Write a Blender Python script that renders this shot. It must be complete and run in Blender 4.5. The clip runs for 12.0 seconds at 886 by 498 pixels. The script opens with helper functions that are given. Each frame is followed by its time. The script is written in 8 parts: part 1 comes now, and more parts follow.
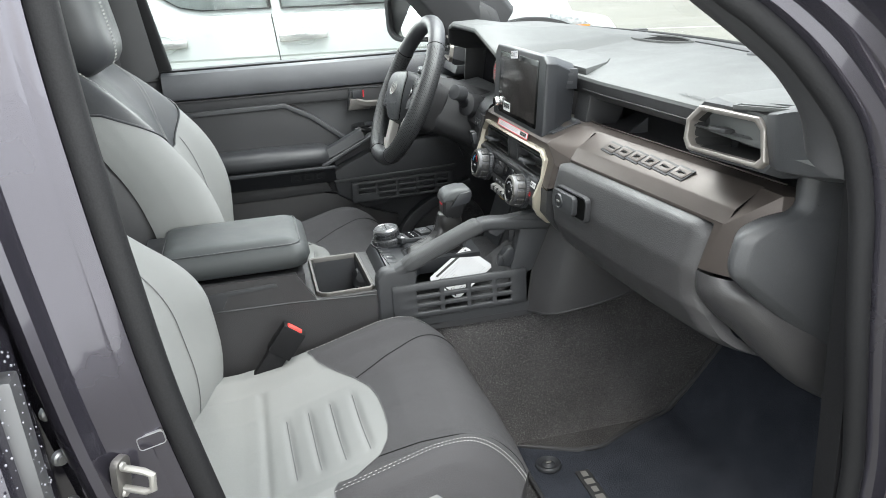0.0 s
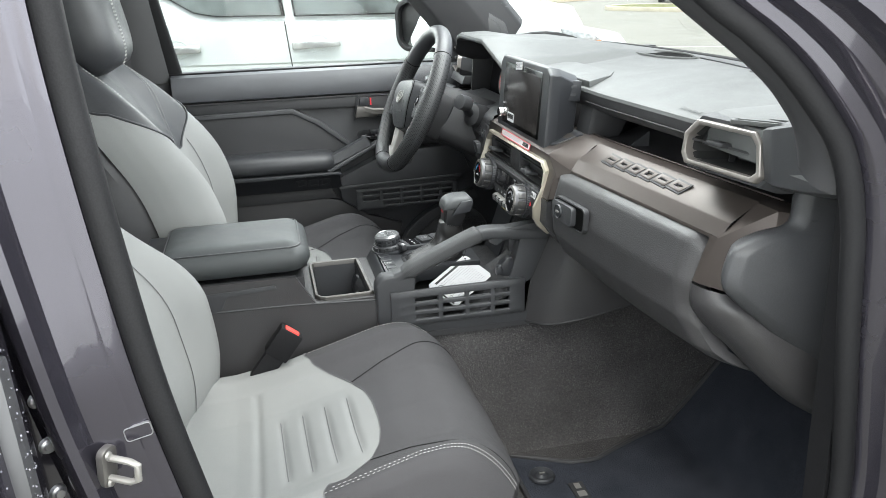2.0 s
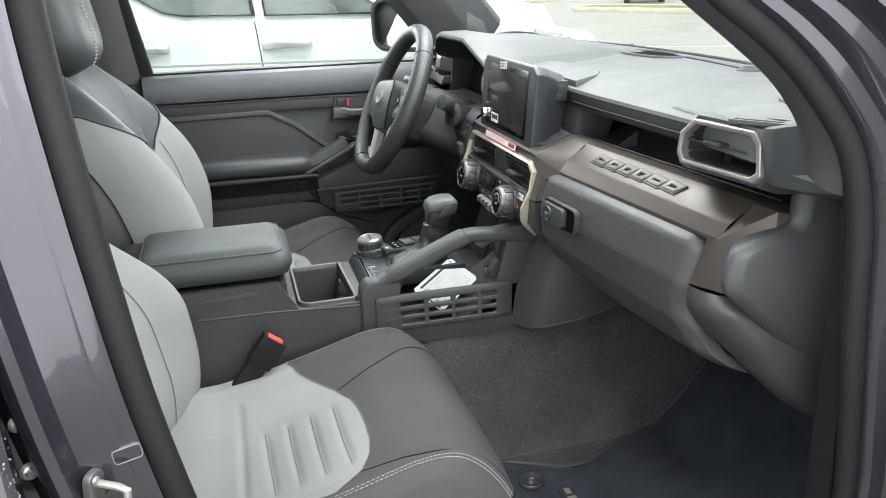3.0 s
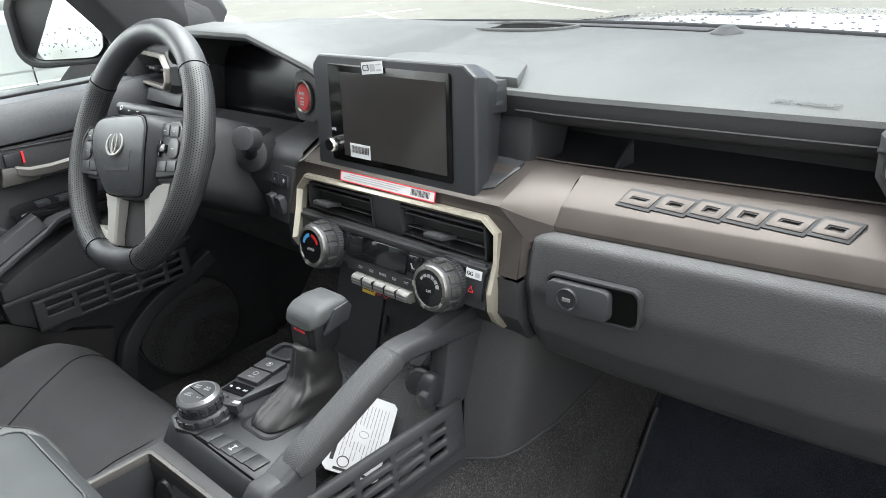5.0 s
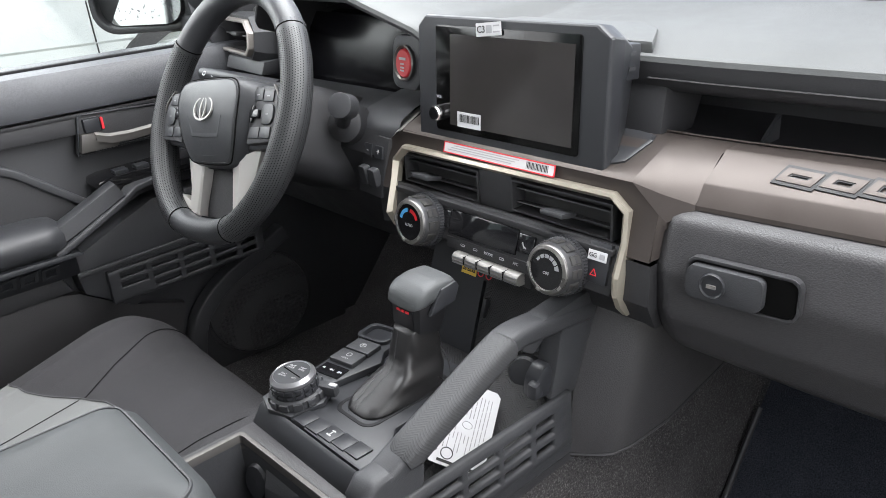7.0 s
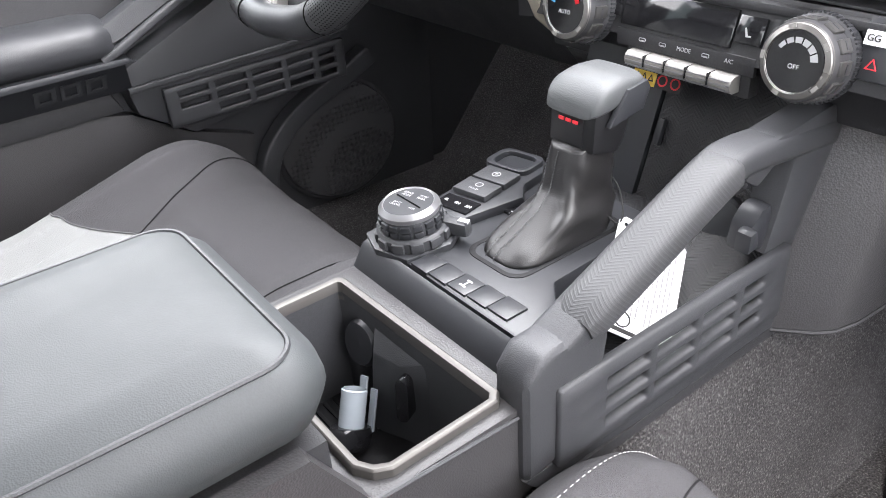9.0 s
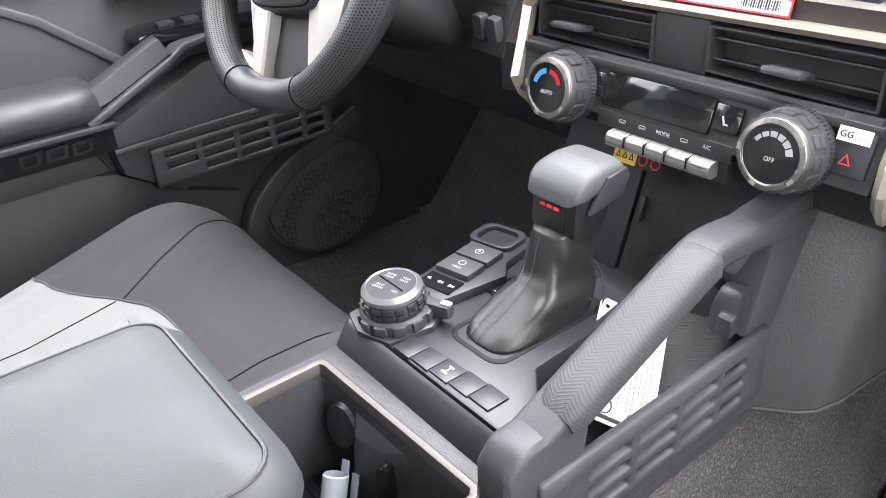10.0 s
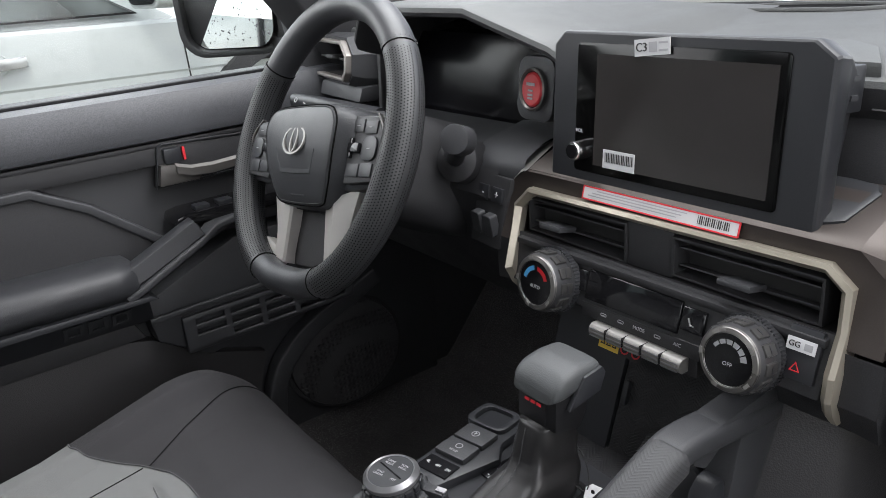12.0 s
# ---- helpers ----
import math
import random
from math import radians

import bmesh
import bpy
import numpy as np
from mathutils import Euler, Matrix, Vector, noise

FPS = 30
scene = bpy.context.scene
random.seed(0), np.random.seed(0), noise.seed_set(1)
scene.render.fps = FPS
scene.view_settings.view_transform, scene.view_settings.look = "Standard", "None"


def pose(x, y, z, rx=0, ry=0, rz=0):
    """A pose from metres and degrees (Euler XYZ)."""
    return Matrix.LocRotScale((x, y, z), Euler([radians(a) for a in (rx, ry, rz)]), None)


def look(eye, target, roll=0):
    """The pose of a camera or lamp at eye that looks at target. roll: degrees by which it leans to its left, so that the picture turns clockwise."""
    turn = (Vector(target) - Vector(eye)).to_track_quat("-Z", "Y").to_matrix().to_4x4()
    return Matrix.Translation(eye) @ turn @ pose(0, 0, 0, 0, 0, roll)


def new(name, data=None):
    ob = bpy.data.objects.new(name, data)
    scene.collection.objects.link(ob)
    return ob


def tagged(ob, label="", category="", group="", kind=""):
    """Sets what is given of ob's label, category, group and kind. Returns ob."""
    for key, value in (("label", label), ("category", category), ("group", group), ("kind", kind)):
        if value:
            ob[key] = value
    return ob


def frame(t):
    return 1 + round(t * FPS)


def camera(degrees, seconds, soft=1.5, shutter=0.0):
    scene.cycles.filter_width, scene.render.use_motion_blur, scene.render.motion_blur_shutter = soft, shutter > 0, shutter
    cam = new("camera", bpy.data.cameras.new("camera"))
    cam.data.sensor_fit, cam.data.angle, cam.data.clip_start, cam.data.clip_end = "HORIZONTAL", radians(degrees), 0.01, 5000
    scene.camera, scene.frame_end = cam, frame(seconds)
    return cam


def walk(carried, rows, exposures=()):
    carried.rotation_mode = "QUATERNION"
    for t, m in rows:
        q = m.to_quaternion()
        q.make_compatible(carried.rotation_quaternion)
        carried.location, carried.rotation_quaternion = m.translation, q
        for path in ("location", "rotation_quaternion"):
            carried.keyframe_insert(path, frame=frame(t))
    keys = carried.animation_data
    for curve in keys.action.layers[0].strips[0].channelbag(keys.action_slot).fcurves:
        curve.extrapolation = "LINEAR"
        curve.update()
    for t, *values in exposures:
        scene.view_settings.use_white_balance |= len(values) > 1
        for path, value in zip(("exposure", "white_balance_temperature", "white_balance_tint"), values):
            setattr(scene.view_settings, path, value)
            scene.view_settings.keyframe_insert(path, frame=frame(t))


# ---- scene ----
cam = camera(59.3, 12.0, 0.85)
PATH = [
    (0, (-0.419, -1.354, 1.515), (0.007, 0.471, 0.819), -3.3),
    (0.5, (-0.404, -1.389, 1.519), (0.009, 0.451, 0.855), -2.9),
    (1, (-0.404, -1.387, 1.511), (0.006, 0.457, 0.852), -1.9),
    (1.5, (-0.405, -1.376, 1.51), (0.006, 0.467, 0.852), -1.7),
    (2, (-0.407, -1.366, 1.509), (0.003, 0.474, 0.843), -1.8),
    (2.5, (-0.409, -1.355, 1.505), (0.0, 0.486, 0.838), -1.8),
    (2.7, (-0.412, -1.358, 1.508), (0.004, 0.481, 0.84), -1.8),
    (4.3, (-0.52, -0.83, 1.479), (0.534, 0.733, 0.813), -4.6),
    (4.5, (-0.504, -0.739, 1.479), (0.587, 0.791, 0.794), -6.3),
    (5, (-0.508, -0.662, 1.483), (0.771, 0.676, 0.724), -4.9),
    (5.5, (-0.548, -0.692, 1.495), (0.816, 0.55, 0.722), -4.5),
    (6, (-0.541, -0.688, 1.486), (0.825, 0.55, 0.711), -4.8),
    (6.5, (-0.527, -0.651, 1.47), (0.814, 0.612, 0.692), -4.2),
    (7, (-0.527, -0.566, 1.455), (0.671, 0.832, 0.673), -4.3),
    (7.5, (-0.516, -0.48, 1.431), (0.589, 0.986, 0.638), -4.7),
    (7.7, (-0.514, -0.459, 1.424), (0.582, 1.012, 0.625), -4.5),
    (9.3, (-0.476, -0.359, 1.304), (0.497, 1.013, 0.221), -4.4),
    (9.5, (-0.473, -0.357, 1.308), (0.503, 1.012, 0.225), -4.3),
    (10, (-0.466, -0.358, 1.347), (0.569, 1.039, 0.358), -3.7),
    (10.5, (-0.468, -0.358, 1.389), (0.609, 1.078, 0.506), -3.4),
    (11, (-0.461, -0.361, 1.419), (0.641, 1.102, 0.615), -3.6),
    (11.5, (-0.458, -0.37, 1.428), (0.669, 1.12, 0.712), -3.9),
    (12, (-0.459, -0.408, 1.428), (0.606, 1.133, 0.727), -4.8),
]
walk(cam, [(t, look(eye, target, roll)) for t, eye, target, roll in PATH],
     [(0.0, 1.47, 6500, 6), (2.5, 1.42, 6500, 6), (4.5, 1.38, 6500, 6), (5.5, 1.54, 6500, 9), (6.0, 1.52, 6500, 10), (7.0, 1.46, 6500, 12), (7.5, 1.56, 6500, 13), (9.5, 2.56, 6500, 15), (10.0, 2.42, 6500, 15), (10.5, 2.02, 6500, 15),
      (11.0, 1.32, 6500, 14), (12.0, 0.80, 6500, 13)])

# ---- sky and daylight ----
world = bpy.data.worlds.new("sky")
scene.world = world
world.use_nodes = True
wt = world.node_tree
wt.nodes.clear()
w_out = wt.nodes.new("ShaderNodeOutputWorld")
w_bg = wt.nodes.new("ShaderNodeBackground")
w_sky = wt.nodes.new("ShaderNodeTexSky")
w_sky.sky_type, w_sky.sun_disc = "NISHITA", False
w_sky.sun_elevation, w_sky.sun_rotation = radians(52), radians(150)
w_sky.air_density, w_sky.dust_density, w_sky.ozone_density = 1.0, 4.0, 0.6
w_tc = wt.nodes.new("ShaderNodeTexCoord")
w_map = wt.nodes.new("ShaderNodeMapping")
w_map.inputs["Scale"].default_value = (1.0, 1.0, 2.4)
w_n = wt.nodes.new("ShaderNodeTexNoise")
w_n.inputs["Scale"].default_value, w_n.inputs["Detail"].default_value = 1.7, 6.0
w_r = wt.nodes.new("ShaderNodeValToRGB")
w_r.color_ramp.elements[0].position, w_r.color_ramp.elements[1].position = 0.36, 0.56
w_mix = wt.nodes.new("ShaderNodeMix")
w_mix.data_type = "RGBA"
w_mix.inputs["B"].default_value = (11.5, 11.8, 12.2, 1)
wt.links.new(w_tc.outputs["Generated"], w_map.inputs["Vector"])
wt.links.new(w_map.outputs["Vector"], w_n.inputs["Vector"])
wt.links.new(w_n.outputs["Fac"], w_r.inputs["Fac"])
wt.links.new(w_r.outputs["Color"], w_mix.inputs["Factor"])
wt.links.new(w_sky.outputs["Color"], w_mix.inputs["A"])
wt.links.new(w_mix.outputs["Result"], w_bg.inputs["Color"])
wt.links.new(w_bg.outputs["Background"], w_out.inputs["Surface"])
w_bg.inputs["Strength"].default_value = 0.125

sun_data = bpy.data.lights.new("sun", "SUN")
sun_data.energy, sun_data.angle, sun_data.color = 0.9, radians(11), (1.0, 0.96, 0.9)
sun = new("sun", sun_data)
sun.matrix_world = look((-3.0, -5.2, 7.7), (0, 0, 0))


def opening_fill(name, eye, target, wide, high, watts):
    """An added area lamp at one of the cab's openings, which boosts the sky's light there."""
    d = bpy.data.lights.new(name, "AREA")
    d.shape, d.size, d.size_y, d.energy, d.color = "RECTANGLE", wide, high, watts, (0.97, 0.99, 1.0)
    ob = new(name, d)
    ob.matrix_world = look(eye, target)
    return ob


# fill lamps added to lift the cab above what sky and sun give
opening_fill("doorway_fill", (-0.25, -0.92, 1.50), (0.0, 0.6, 0.88), 0.9, 0.75, 2.6)
opening_fill("windscreen_fill", (0.02, 0.0, 1.72), (-0.28, 0.0, 1.05), 1.1, 0.40, 7.2)
opening_fill("rear_window_fill", (-1.52, 0.0, 1.52), (0.1, 0.35, 0.9), 1.0, 0.34, 1.4)
opening_fill("side_window_fill", (-0.28, 0.69, 1.50), (0.16, 0.32, 0.75), 0.7, 0.36, 1.7)

# ---- materials ----
def mat(name, col, rough=0.5, metal=0.0, var=0.14, vscale=7.0, bump=0.0, bscale=400.0, kind="noise", coat=0.0,
        rvar=0.12, speck=0.0, sscale=900.0, speck_col=(0.3, 0.3, 0.3), spec=0.5, dist=0.001, grain=0.0, gscale=900.0):
    m = bpy.data.materials.new(name)
    m.use_nodes = True
    nt = m.node_tree
    b = nt.nodes["Principled BSDF"]
    b.inputs["Metallic"].default_value = metal
    b.inputs["Coat Weight"].default_value = coat
    b.inputs["Coat Roughness"].default_value = 0.04
    b.inputs["Specular IOR Level"].default_value = spec
    tc = nt.nodes.new("ShaderNodeTexCoord")
    n1 = nt.nodes.new("ShaderNodeTexNoise")
    n1.inputs["Scale"].default_value, n1.inputs["Detail"].default_value = vscale, 5.0
    nt.links.new(tc.outputs["Object"], n1.inputs["Vector"])
    r = nt.nodes.new("ShaderNodeValToRGB")
    lo, hi = [max(0, c * (1 - var)) for c in col], [min(1, c * (1 + var)) for c in col]
    r.color_ramp.elements[0].position, r.color_ramp.elements[1].position = 0.3, 0.7
    r.color_ramp.elements[0].color, r.color_ramp.elements[1].color = (*lo, 1), (*hi, 1)
    nt.links.new(n1.outputs["Fac"], r.inputs["Fac"])
    col_out = r.outputs["Color"]
    if speck:
        n3 = nt.nodes.new("ShaderNodeTexNoise")
        n3.inputs["Scale"].default_value, n3.inputs["Detail"].default_value = sscale, 2.0
        nt.links.new(tc.outputs["Object"], n3.inputs["Vector"])
        r3 = nt.nodes.new("ShaderNodeValToRGB")
        r3.color_ramp.elements[0].position, r3.color_ramp.elements[1].position = 0.5, 0.72
        r3.color_ramp.elements[0].color, r3.color_ramp.elements[1].color = (0, 0, 0, 1), (speck, speck, speck, 1)
        nt.links.new(n3.outputs["Fac"], r3.inputs["Fac"])
        mx = nt.nodes.new("ShaderNodeMix")
        mx.data_type = "RGBA"
        mx.inputs["B"].default_value = (*speck_col, 1)
        nt.links.new(r3.outputs["Color"], mx.inputs["Factor"])
        nt.links.new(col_out, mx.inputs["A"])
        col_out = mx.outputs["Result"]
    if grain:
        n5 = nt.nodes.new("ShaderNodeTexNoise")
        n5.inputs["Scale"].default_value, n5.inputs["Detail"].default_value = gscale, 1.0
        nt.links.new(tc.outputs["Object"], n5.inputs["Vector"])
        r5 = nt.nodes.new("ShaderNodeMapRange")
        r5.inputs["From Min"].default_value, r5.inputs["From Max"].default_value = 0.3, 0.7
        r5.inputs["To Min"].default_value, r5.inputs["To Max"].default_value = 1 - grain, 1 + grain
        nt.links.new(n5.outputs["Fac"], r5.inputs["Value"])
        m5 = nt.nodes.new("ShaderNodeMix")
        m5.data_type, m5.blend_type = "RGBA", "MULTIPLY"
        m5.inputs["Factor"].default_value = 1.0
        nt.links.new(col_out, m5.inputs["A"])
        nt.links.new(r5.outputs["Result"], m5.inputs["B"])
        col_out = m5.outputs["Result"]
    nt.links.new(col_out, b.inputs["Base Color"])
    rr = nt.nodes.new("ShaderNodeMapRange")
    rr.inputs["To Min"].default_value, rr.inputs["To Max"].default_value = max(0.02, rough - rvar), min(1, rough + rvar)
    n4 = nt.nodes.new("ShaderNodeTexNoise")
    n4.inputs["Scale"].default_value, n4.inputs["Detail"].default_value = vscale * 4, 4.0
    nt.links.new(tc.outputs["Object"], n4.inputs["Vector"])
    nt.links.new(n4.outputs["Fac"], rr.inputs["Value"])
    nt.links.new(rr.outputs["Result"], b.inputs["Roughness"])
    if bump:
        bp = nt.nodes.new("ShaderNodeBump")
        bp.inputs["Strength"].default_value, bp.inputs["Distance"].default_value = bump, dist
        if kind == "noise":
            n2 = nt.nodes.new("ShaderNodeTexNoise")
            n2.inputs["Scale"].default_value, n2.inputs["Detail"].default_value = bscale, 3.0
            out = n2.outputs["Fac"]
            nt.links.new(tc.outputs["Object"], n2.inputs["Vector"])
        elif kind in ("cells", "dots"):
            n2 = nt.nodes.new("ShaderNodeTexVoronoi")
            n2.inputs["Scale"].default_value = bscale
            if kind == "dots":
                n2.inputs["Randomness"].default_value = 0.0
            out = n2.outputs["Distance"]
            nt.links.new(tc.outputs["Object"], n2.inputs["Vector"])
            if kind == "dots":
                mr = nt.nodes.new("ShaderNodeMapRange")
                mr.inputs["From Min"].default_value, mr.inputs["From Max"].default_value = 0.22, 0.38
                nt.links.new(out, mr.inputs["Value"])
                out = mr.outputs["Result"]
        elif kind == "weave":
            sx = nt.nodes.new("ShaderNodeSeparateXYZ")
            nt.links.new(tc.outputs["Object"], sx.inputs["Vector"])
            waves = []
            for a in ("X", "Y"):
                k = nt.nodes.new("ShaderNodeMath")
                k.operation = "MULTIPLY"
                k.inputs[1].default_value = bscale
                s = nt.nodes.new("ShaderNodeMath")
                s.operation = "SINE"
                nt.links.new(sx.outputs[a], k.inputs[0])
                nt.links.new(k.outputs[0], s.inputs[0])
                waves.append(s.outputs[0])
            k = nt.nodes.new("ShaderNodeMath")
            k.operation = "MULTIPLY"
            nt.links.new(waves[0], k.inputs[0])
            nt.links.new(waves[1], k.inputs[1])
            out = k.outputs[0]
        else:  # chevron ribs
            sx = nt.nodes.new("ShaderNodeSeparateXYZ")
            nt.links.new(tc.outputs["Object"], sx.inputs["Vector"])
            pp = nt.nodes.new("ShaderNodeMath")
            pp.operation = "PINGPONG"
            pp.inputs[1].default_value = 0.011
            zz = nt.nodes.new("ShaderNodeMath")
            zz.operation = "ADD"
            nt.links.new(sx.outputs["X"], zz.inputs[0])
            nt.links.new(sx.outputs["Z"], zz.inputs[1])
            nt.links.new(sx.outputs["Y"], pp.inputs[0])
            ad = nt.nodes.new("ShaderNodeMath")
            ad.operation = "ADD"
            nt.links.new(pp.outputs[0], ad.inputs[0])
            nt.links.new(zz.outputs[0], ad.inputs[1])
            ml = nt.nodes.new("ShaderNodeMath")
            ml.operation = "MULTIPLY"
            ml.inputs[1].default_value = bscale
            nt.links.new(ad.outputs[0], ml.inputs[0])
            sn = nt.nodes.new("ShaderNodeMath")
            sn.operation = "SINE"
            nt.links.new(ml.outputs[0], sn.inputs[0])
            mr = nt.nodes.new("ShaderNodeMapRange")
            mr.inputs["From Min"].default_value, mr.inputs["From Max"].default_value = 0.0, 0.6
            nt.links.new(sn.outputs[0], mr.inputs["Value"])
            out = mr.outputs["Result"]
        nt.links.new(out, bp.inputs["Height"])
        nt.links.new(bp.outputs["Normal"], b.inputs["Normal"])
    return m


def glass(name, col=(1, 1, 1), rough=0.0, mixing=0.0, spots=0.0):
    m = bpy.data.materials.new(name)
    m.use_nodes = True
    nt = m.node_tree
    out = nt.nodes["Material Output"]
    nt.nodes.remove(nt.nodes["Principled BSDF"])
    tr = nt.nodes.new("ShaderNodeBsdfTransparent")
    tr.inputs["Color"].default_value = (*col, 1)
    gl = nt.nodes.new("ShaderNodeBsdfGlossy")
    gl.inputs["Roughness"].default_value = rough
    fr = nt.nodes.new("ShaderNodeLayerWeight")
    fr.inputs["Blend"].default_value = 0.5
    pw = nt.nodes.new("ShaderNodeMath")
    pw.operation = "POWER"
    pw.inputs[1].default_value = 4.5
    sc = nt.nodes.new("ShaderNodeMath")
    sc.operation = "MULTIPLY_ADD"
    sc.inputs[1].default_value, sc.inputs[2].default_value = 0.5, 0.015
    nt.links.new(fr.outputs["Facing"], pw.inputs[0])
    nt.links.new(pw.outputs[0], sc.inputs[0])
    mx = nt.nodes.new("ShaderNodeMixShader")
    nt.links.new(sc.outputs[0], mx.inputs["Fac"])
    nt.links.new(tr.outputs["BSDF"], mx.inputs[1])
    nt.links.new(gl.outputs["BSDF"], mx.inputs[2])
    nt.links.new(mx.outputs["Shader"], out.inputs["Surface"])
    return m


PLASTIC = mat("charcoal moulded plastic", (0.036, 0.037, 0.040), 0.50, bump=0.28, bscale=1100, kind="cells", dist=0.0004, grain=0.14, gscale=900, spec=0.4)
PLASTIC_D = mat("black moulded plastic", (0.026, 0.026, 0.028), 0.55, bump=0.22, bscale=1000, grain=0.16, gscale=900, spec=0.4)
PLASTIC_S = mat("smooth satin black plastic", (0.021, 0.022, 0.025), 0.40, bump=0.05, bscale=1400, grain=0.06, gscale=1200, spec=0.4)
GRAIN = mat("leather-grain dark plastic", (0.0355, 0.0345, 0.036), 0.48, bump=0.34, bscale=700, kind="cells", dist=0.0006, grain=0.15, gscale=750, spec=0.42)
# paler than the plastic itself: sky glare on upward faces is painted in
PAD = mat("soft-touch dash skin with sky glare in its grey", (0.074, 0.077, 0.077), 0.60, bump=0.3, bscale=1000, kind="cells", dist=0.0005, grain=0.08, gscale=800, spec=0.4)
DOORPAD = mat("grey door-top plastic", (0.056, 0.058, 0.064), 0.5, bump=0.22, bscale=1100, kind="cells", dist=0.0004, grain=0.3, gscale=700)
LEATHER = mat("black stitched leather", (0.026, 0.027, 0.030), 0.45, bump=0.22, bscale=900, kind="cells", dist=0.0006, grain=0.15, gscale=700)
LEATHER_G = mat("grey armrest leather", (0.035, 0.0390, 0.0405), 0.58, bump=0.14, bscale=1100, kind="cells", dist=0.0005, grain=0.05, gscale=900)
BOOTSKIN = mat("soft black boot leather", (0.014, 0.0135, 0.014), 0.40, bump=0.22, bscale=1100, kind="cells", dist=0.0004)
KNOBBODY = mat("satin black knob plastic", (0.010, 0.010, 0.011), 0.36, bump=0.05, bscale=1400, spec=0.4)
PERF = mat("perforated black leather", (0.027, 0.028, 0.030), 0.45, bump=0.25, bscale=700, kind="cells", dist=0.0004)
KNOBSKIN = mat("dark grey shift-knob leather", (0.047, 0.050, 0.052), 0.55, bump=0.22, bscale=900, kind="cells", dist=0.0005, grain=0.05, gscale=1000)
FAB_L = mat("light grey woven seat fabric", (0.202, 0.206, 0.204), 0.85, var=0.04, vscale=5, bump=0.5, bscale=1500, kind="cells", rvar=0.04, spec=0.3, dist=0.0006, speck=0.08, sscale=1700, speck_col=(0.33, 0.335, 0.335), grain=0.07, gscale=1300)
FAB_D = mat("charcoal woven seat fabric", (0.048, 0.047, 0.050), 0.85, var=0.08, vscale=6, bump=0.6, bscale=1300, kind="cells", rvar=0.04, spec=0.3, dist=0.0012, speck=0.2, sscale=1500, speck_col=(0.095, 0.094, 0.098), grain=0.25, gscale=1100)
SEAMC = mat("grey seam thread", (0.10, 0.10, 0.102), 0.85)
SEAMD = mat("dark seam shadow thread", (0.016, 0.016, 0.017), 0.9, spec=0.1)
THREAD = mat("white stitching thread", (0.36, 0.36, 0.35), 0.8)
CARPET = mat("grey loop carpet", (0.047, 0.045, 0.046), 0.95, var=0.25, vscale=9, bump=1.0, bscale=420, speck=0.6, sscale=430, speck_col=(0.15, 0.147, 0.143), spec=0.1, dist=0.003, grain=0.35, gscale=520)
MAT = mat("dark carpet mat", (0.030, 0.033, 0.042), 0.95, var=0.2, vscale=20, bump=0.9, bscale=700, speck=0.3, sscale=640, speck_col=(0.07, 0.075, 0.09), spec=0.1, dist=0.003, grain=0.5, gscale=600)
TRIM = mat("satin pewter trim", (0.088, 0.083, 0.078), 0.42, metal=0.5, var=0.05, bump=0.05, bscale=1500)
RINGM = mat("satin bronze-grey ring", (0.25, 0.23, 0.215), 0.36, metal=0.6, var=0.05)
PEWTER = mat("dull pewter plating", (0.165, 0.158, 0.150), 0.32, metal=0.7, var=0.05)
GRIPM = mat("satin grey plated grip", (0.085, 0.083, 0.082), 0.38, metal=0.55, var=0.06)
GUN = mat("gunmetal plated plastic", (0.085, 0.085, 0.09), 0.4, metal=0.6, var=0.05)
BRONZE = mat("satin bronze trim", (0.066, 0.055, 0.050), 0.42, metal=0.55, var=0.05, bump=0.05, bscale=1500, grain=0.06, gscale=1200)
GOLD = mat("champagne satin trim", (0.40, 0.365, 0.30), 0.36, metal=0.6, var=0.04)
SPOKE = mat("satin spoke metal", (0.52, 0.50, 0.475), 0.33, metal=0.4, var=0.04, bump=0.04, bscale=1600)
SILVER = mat("brushed silver trim", (0.25, 0.243, 0.23), 0.40, metal=0.45, var=0.04)
CHROME = mat("chrome", (0.82, 0.82, 0.82), 0.12, metal=1.0, var=0.03, rvar=0.06)
PIANO = mat("gloss black plastic", (0.008, 0.008, 0.009), 0.09, var=0.1, rvar=0.05)
# base grey stands in for the bright cab mirrored in the glass
SCREEN = mat("display glass with cab reflection in its grey", (0.030, 0.0275, 0.0265), 0.12, var=0.15, vscale=9, rvar=0.04)
GAUGE = mat("dark gauge glass", (0.004, 0.004, 0.005), 0.2, var=0.1, rvar=0.05, spec=0.2)
SCREEN_B = mat("black display border", (0.003, 0.003, 0.003), 0.12, rvar=0.03, spec=0.25)
RUBBER = mat("black rubber seal", (0.008, 0.008, 0.009), 0.62, bump=0.3, bscale=250, spec=0.2, grain=0.2, gscale=700)
PAINT = mat("dark grey metallic paint", (0.046, 0.043, 0.056), 0.24, metal=0.7, var=0.08, vscale=4, coat=0.7, speck=0.12, sscale=2600, speck_col=(0.15, 0.145, 0.16))
RED = mat("red button", (0.42, 0.012, 0.018), 0.35)
REDTEXT = mat("red lettering", (0.55, 0.02, 0.03), 0.5)
BLUE = mat("blue marking", (0.05, 0.25, 0.5), 0.5)
WHITE = mat("white lettering", (0.45, 0.45, 0.45), 0.6)
GREYTXT = mat("grey lettering", (0.3, 0.3, 0.31), 0.6)
FINEPRINT = mat("fine grey print", (0.20, 0.20, 0.205), 0.7)
PAPER = mat("white card", (0.52, 0.52, 0.53), 0.7, var=0.03)
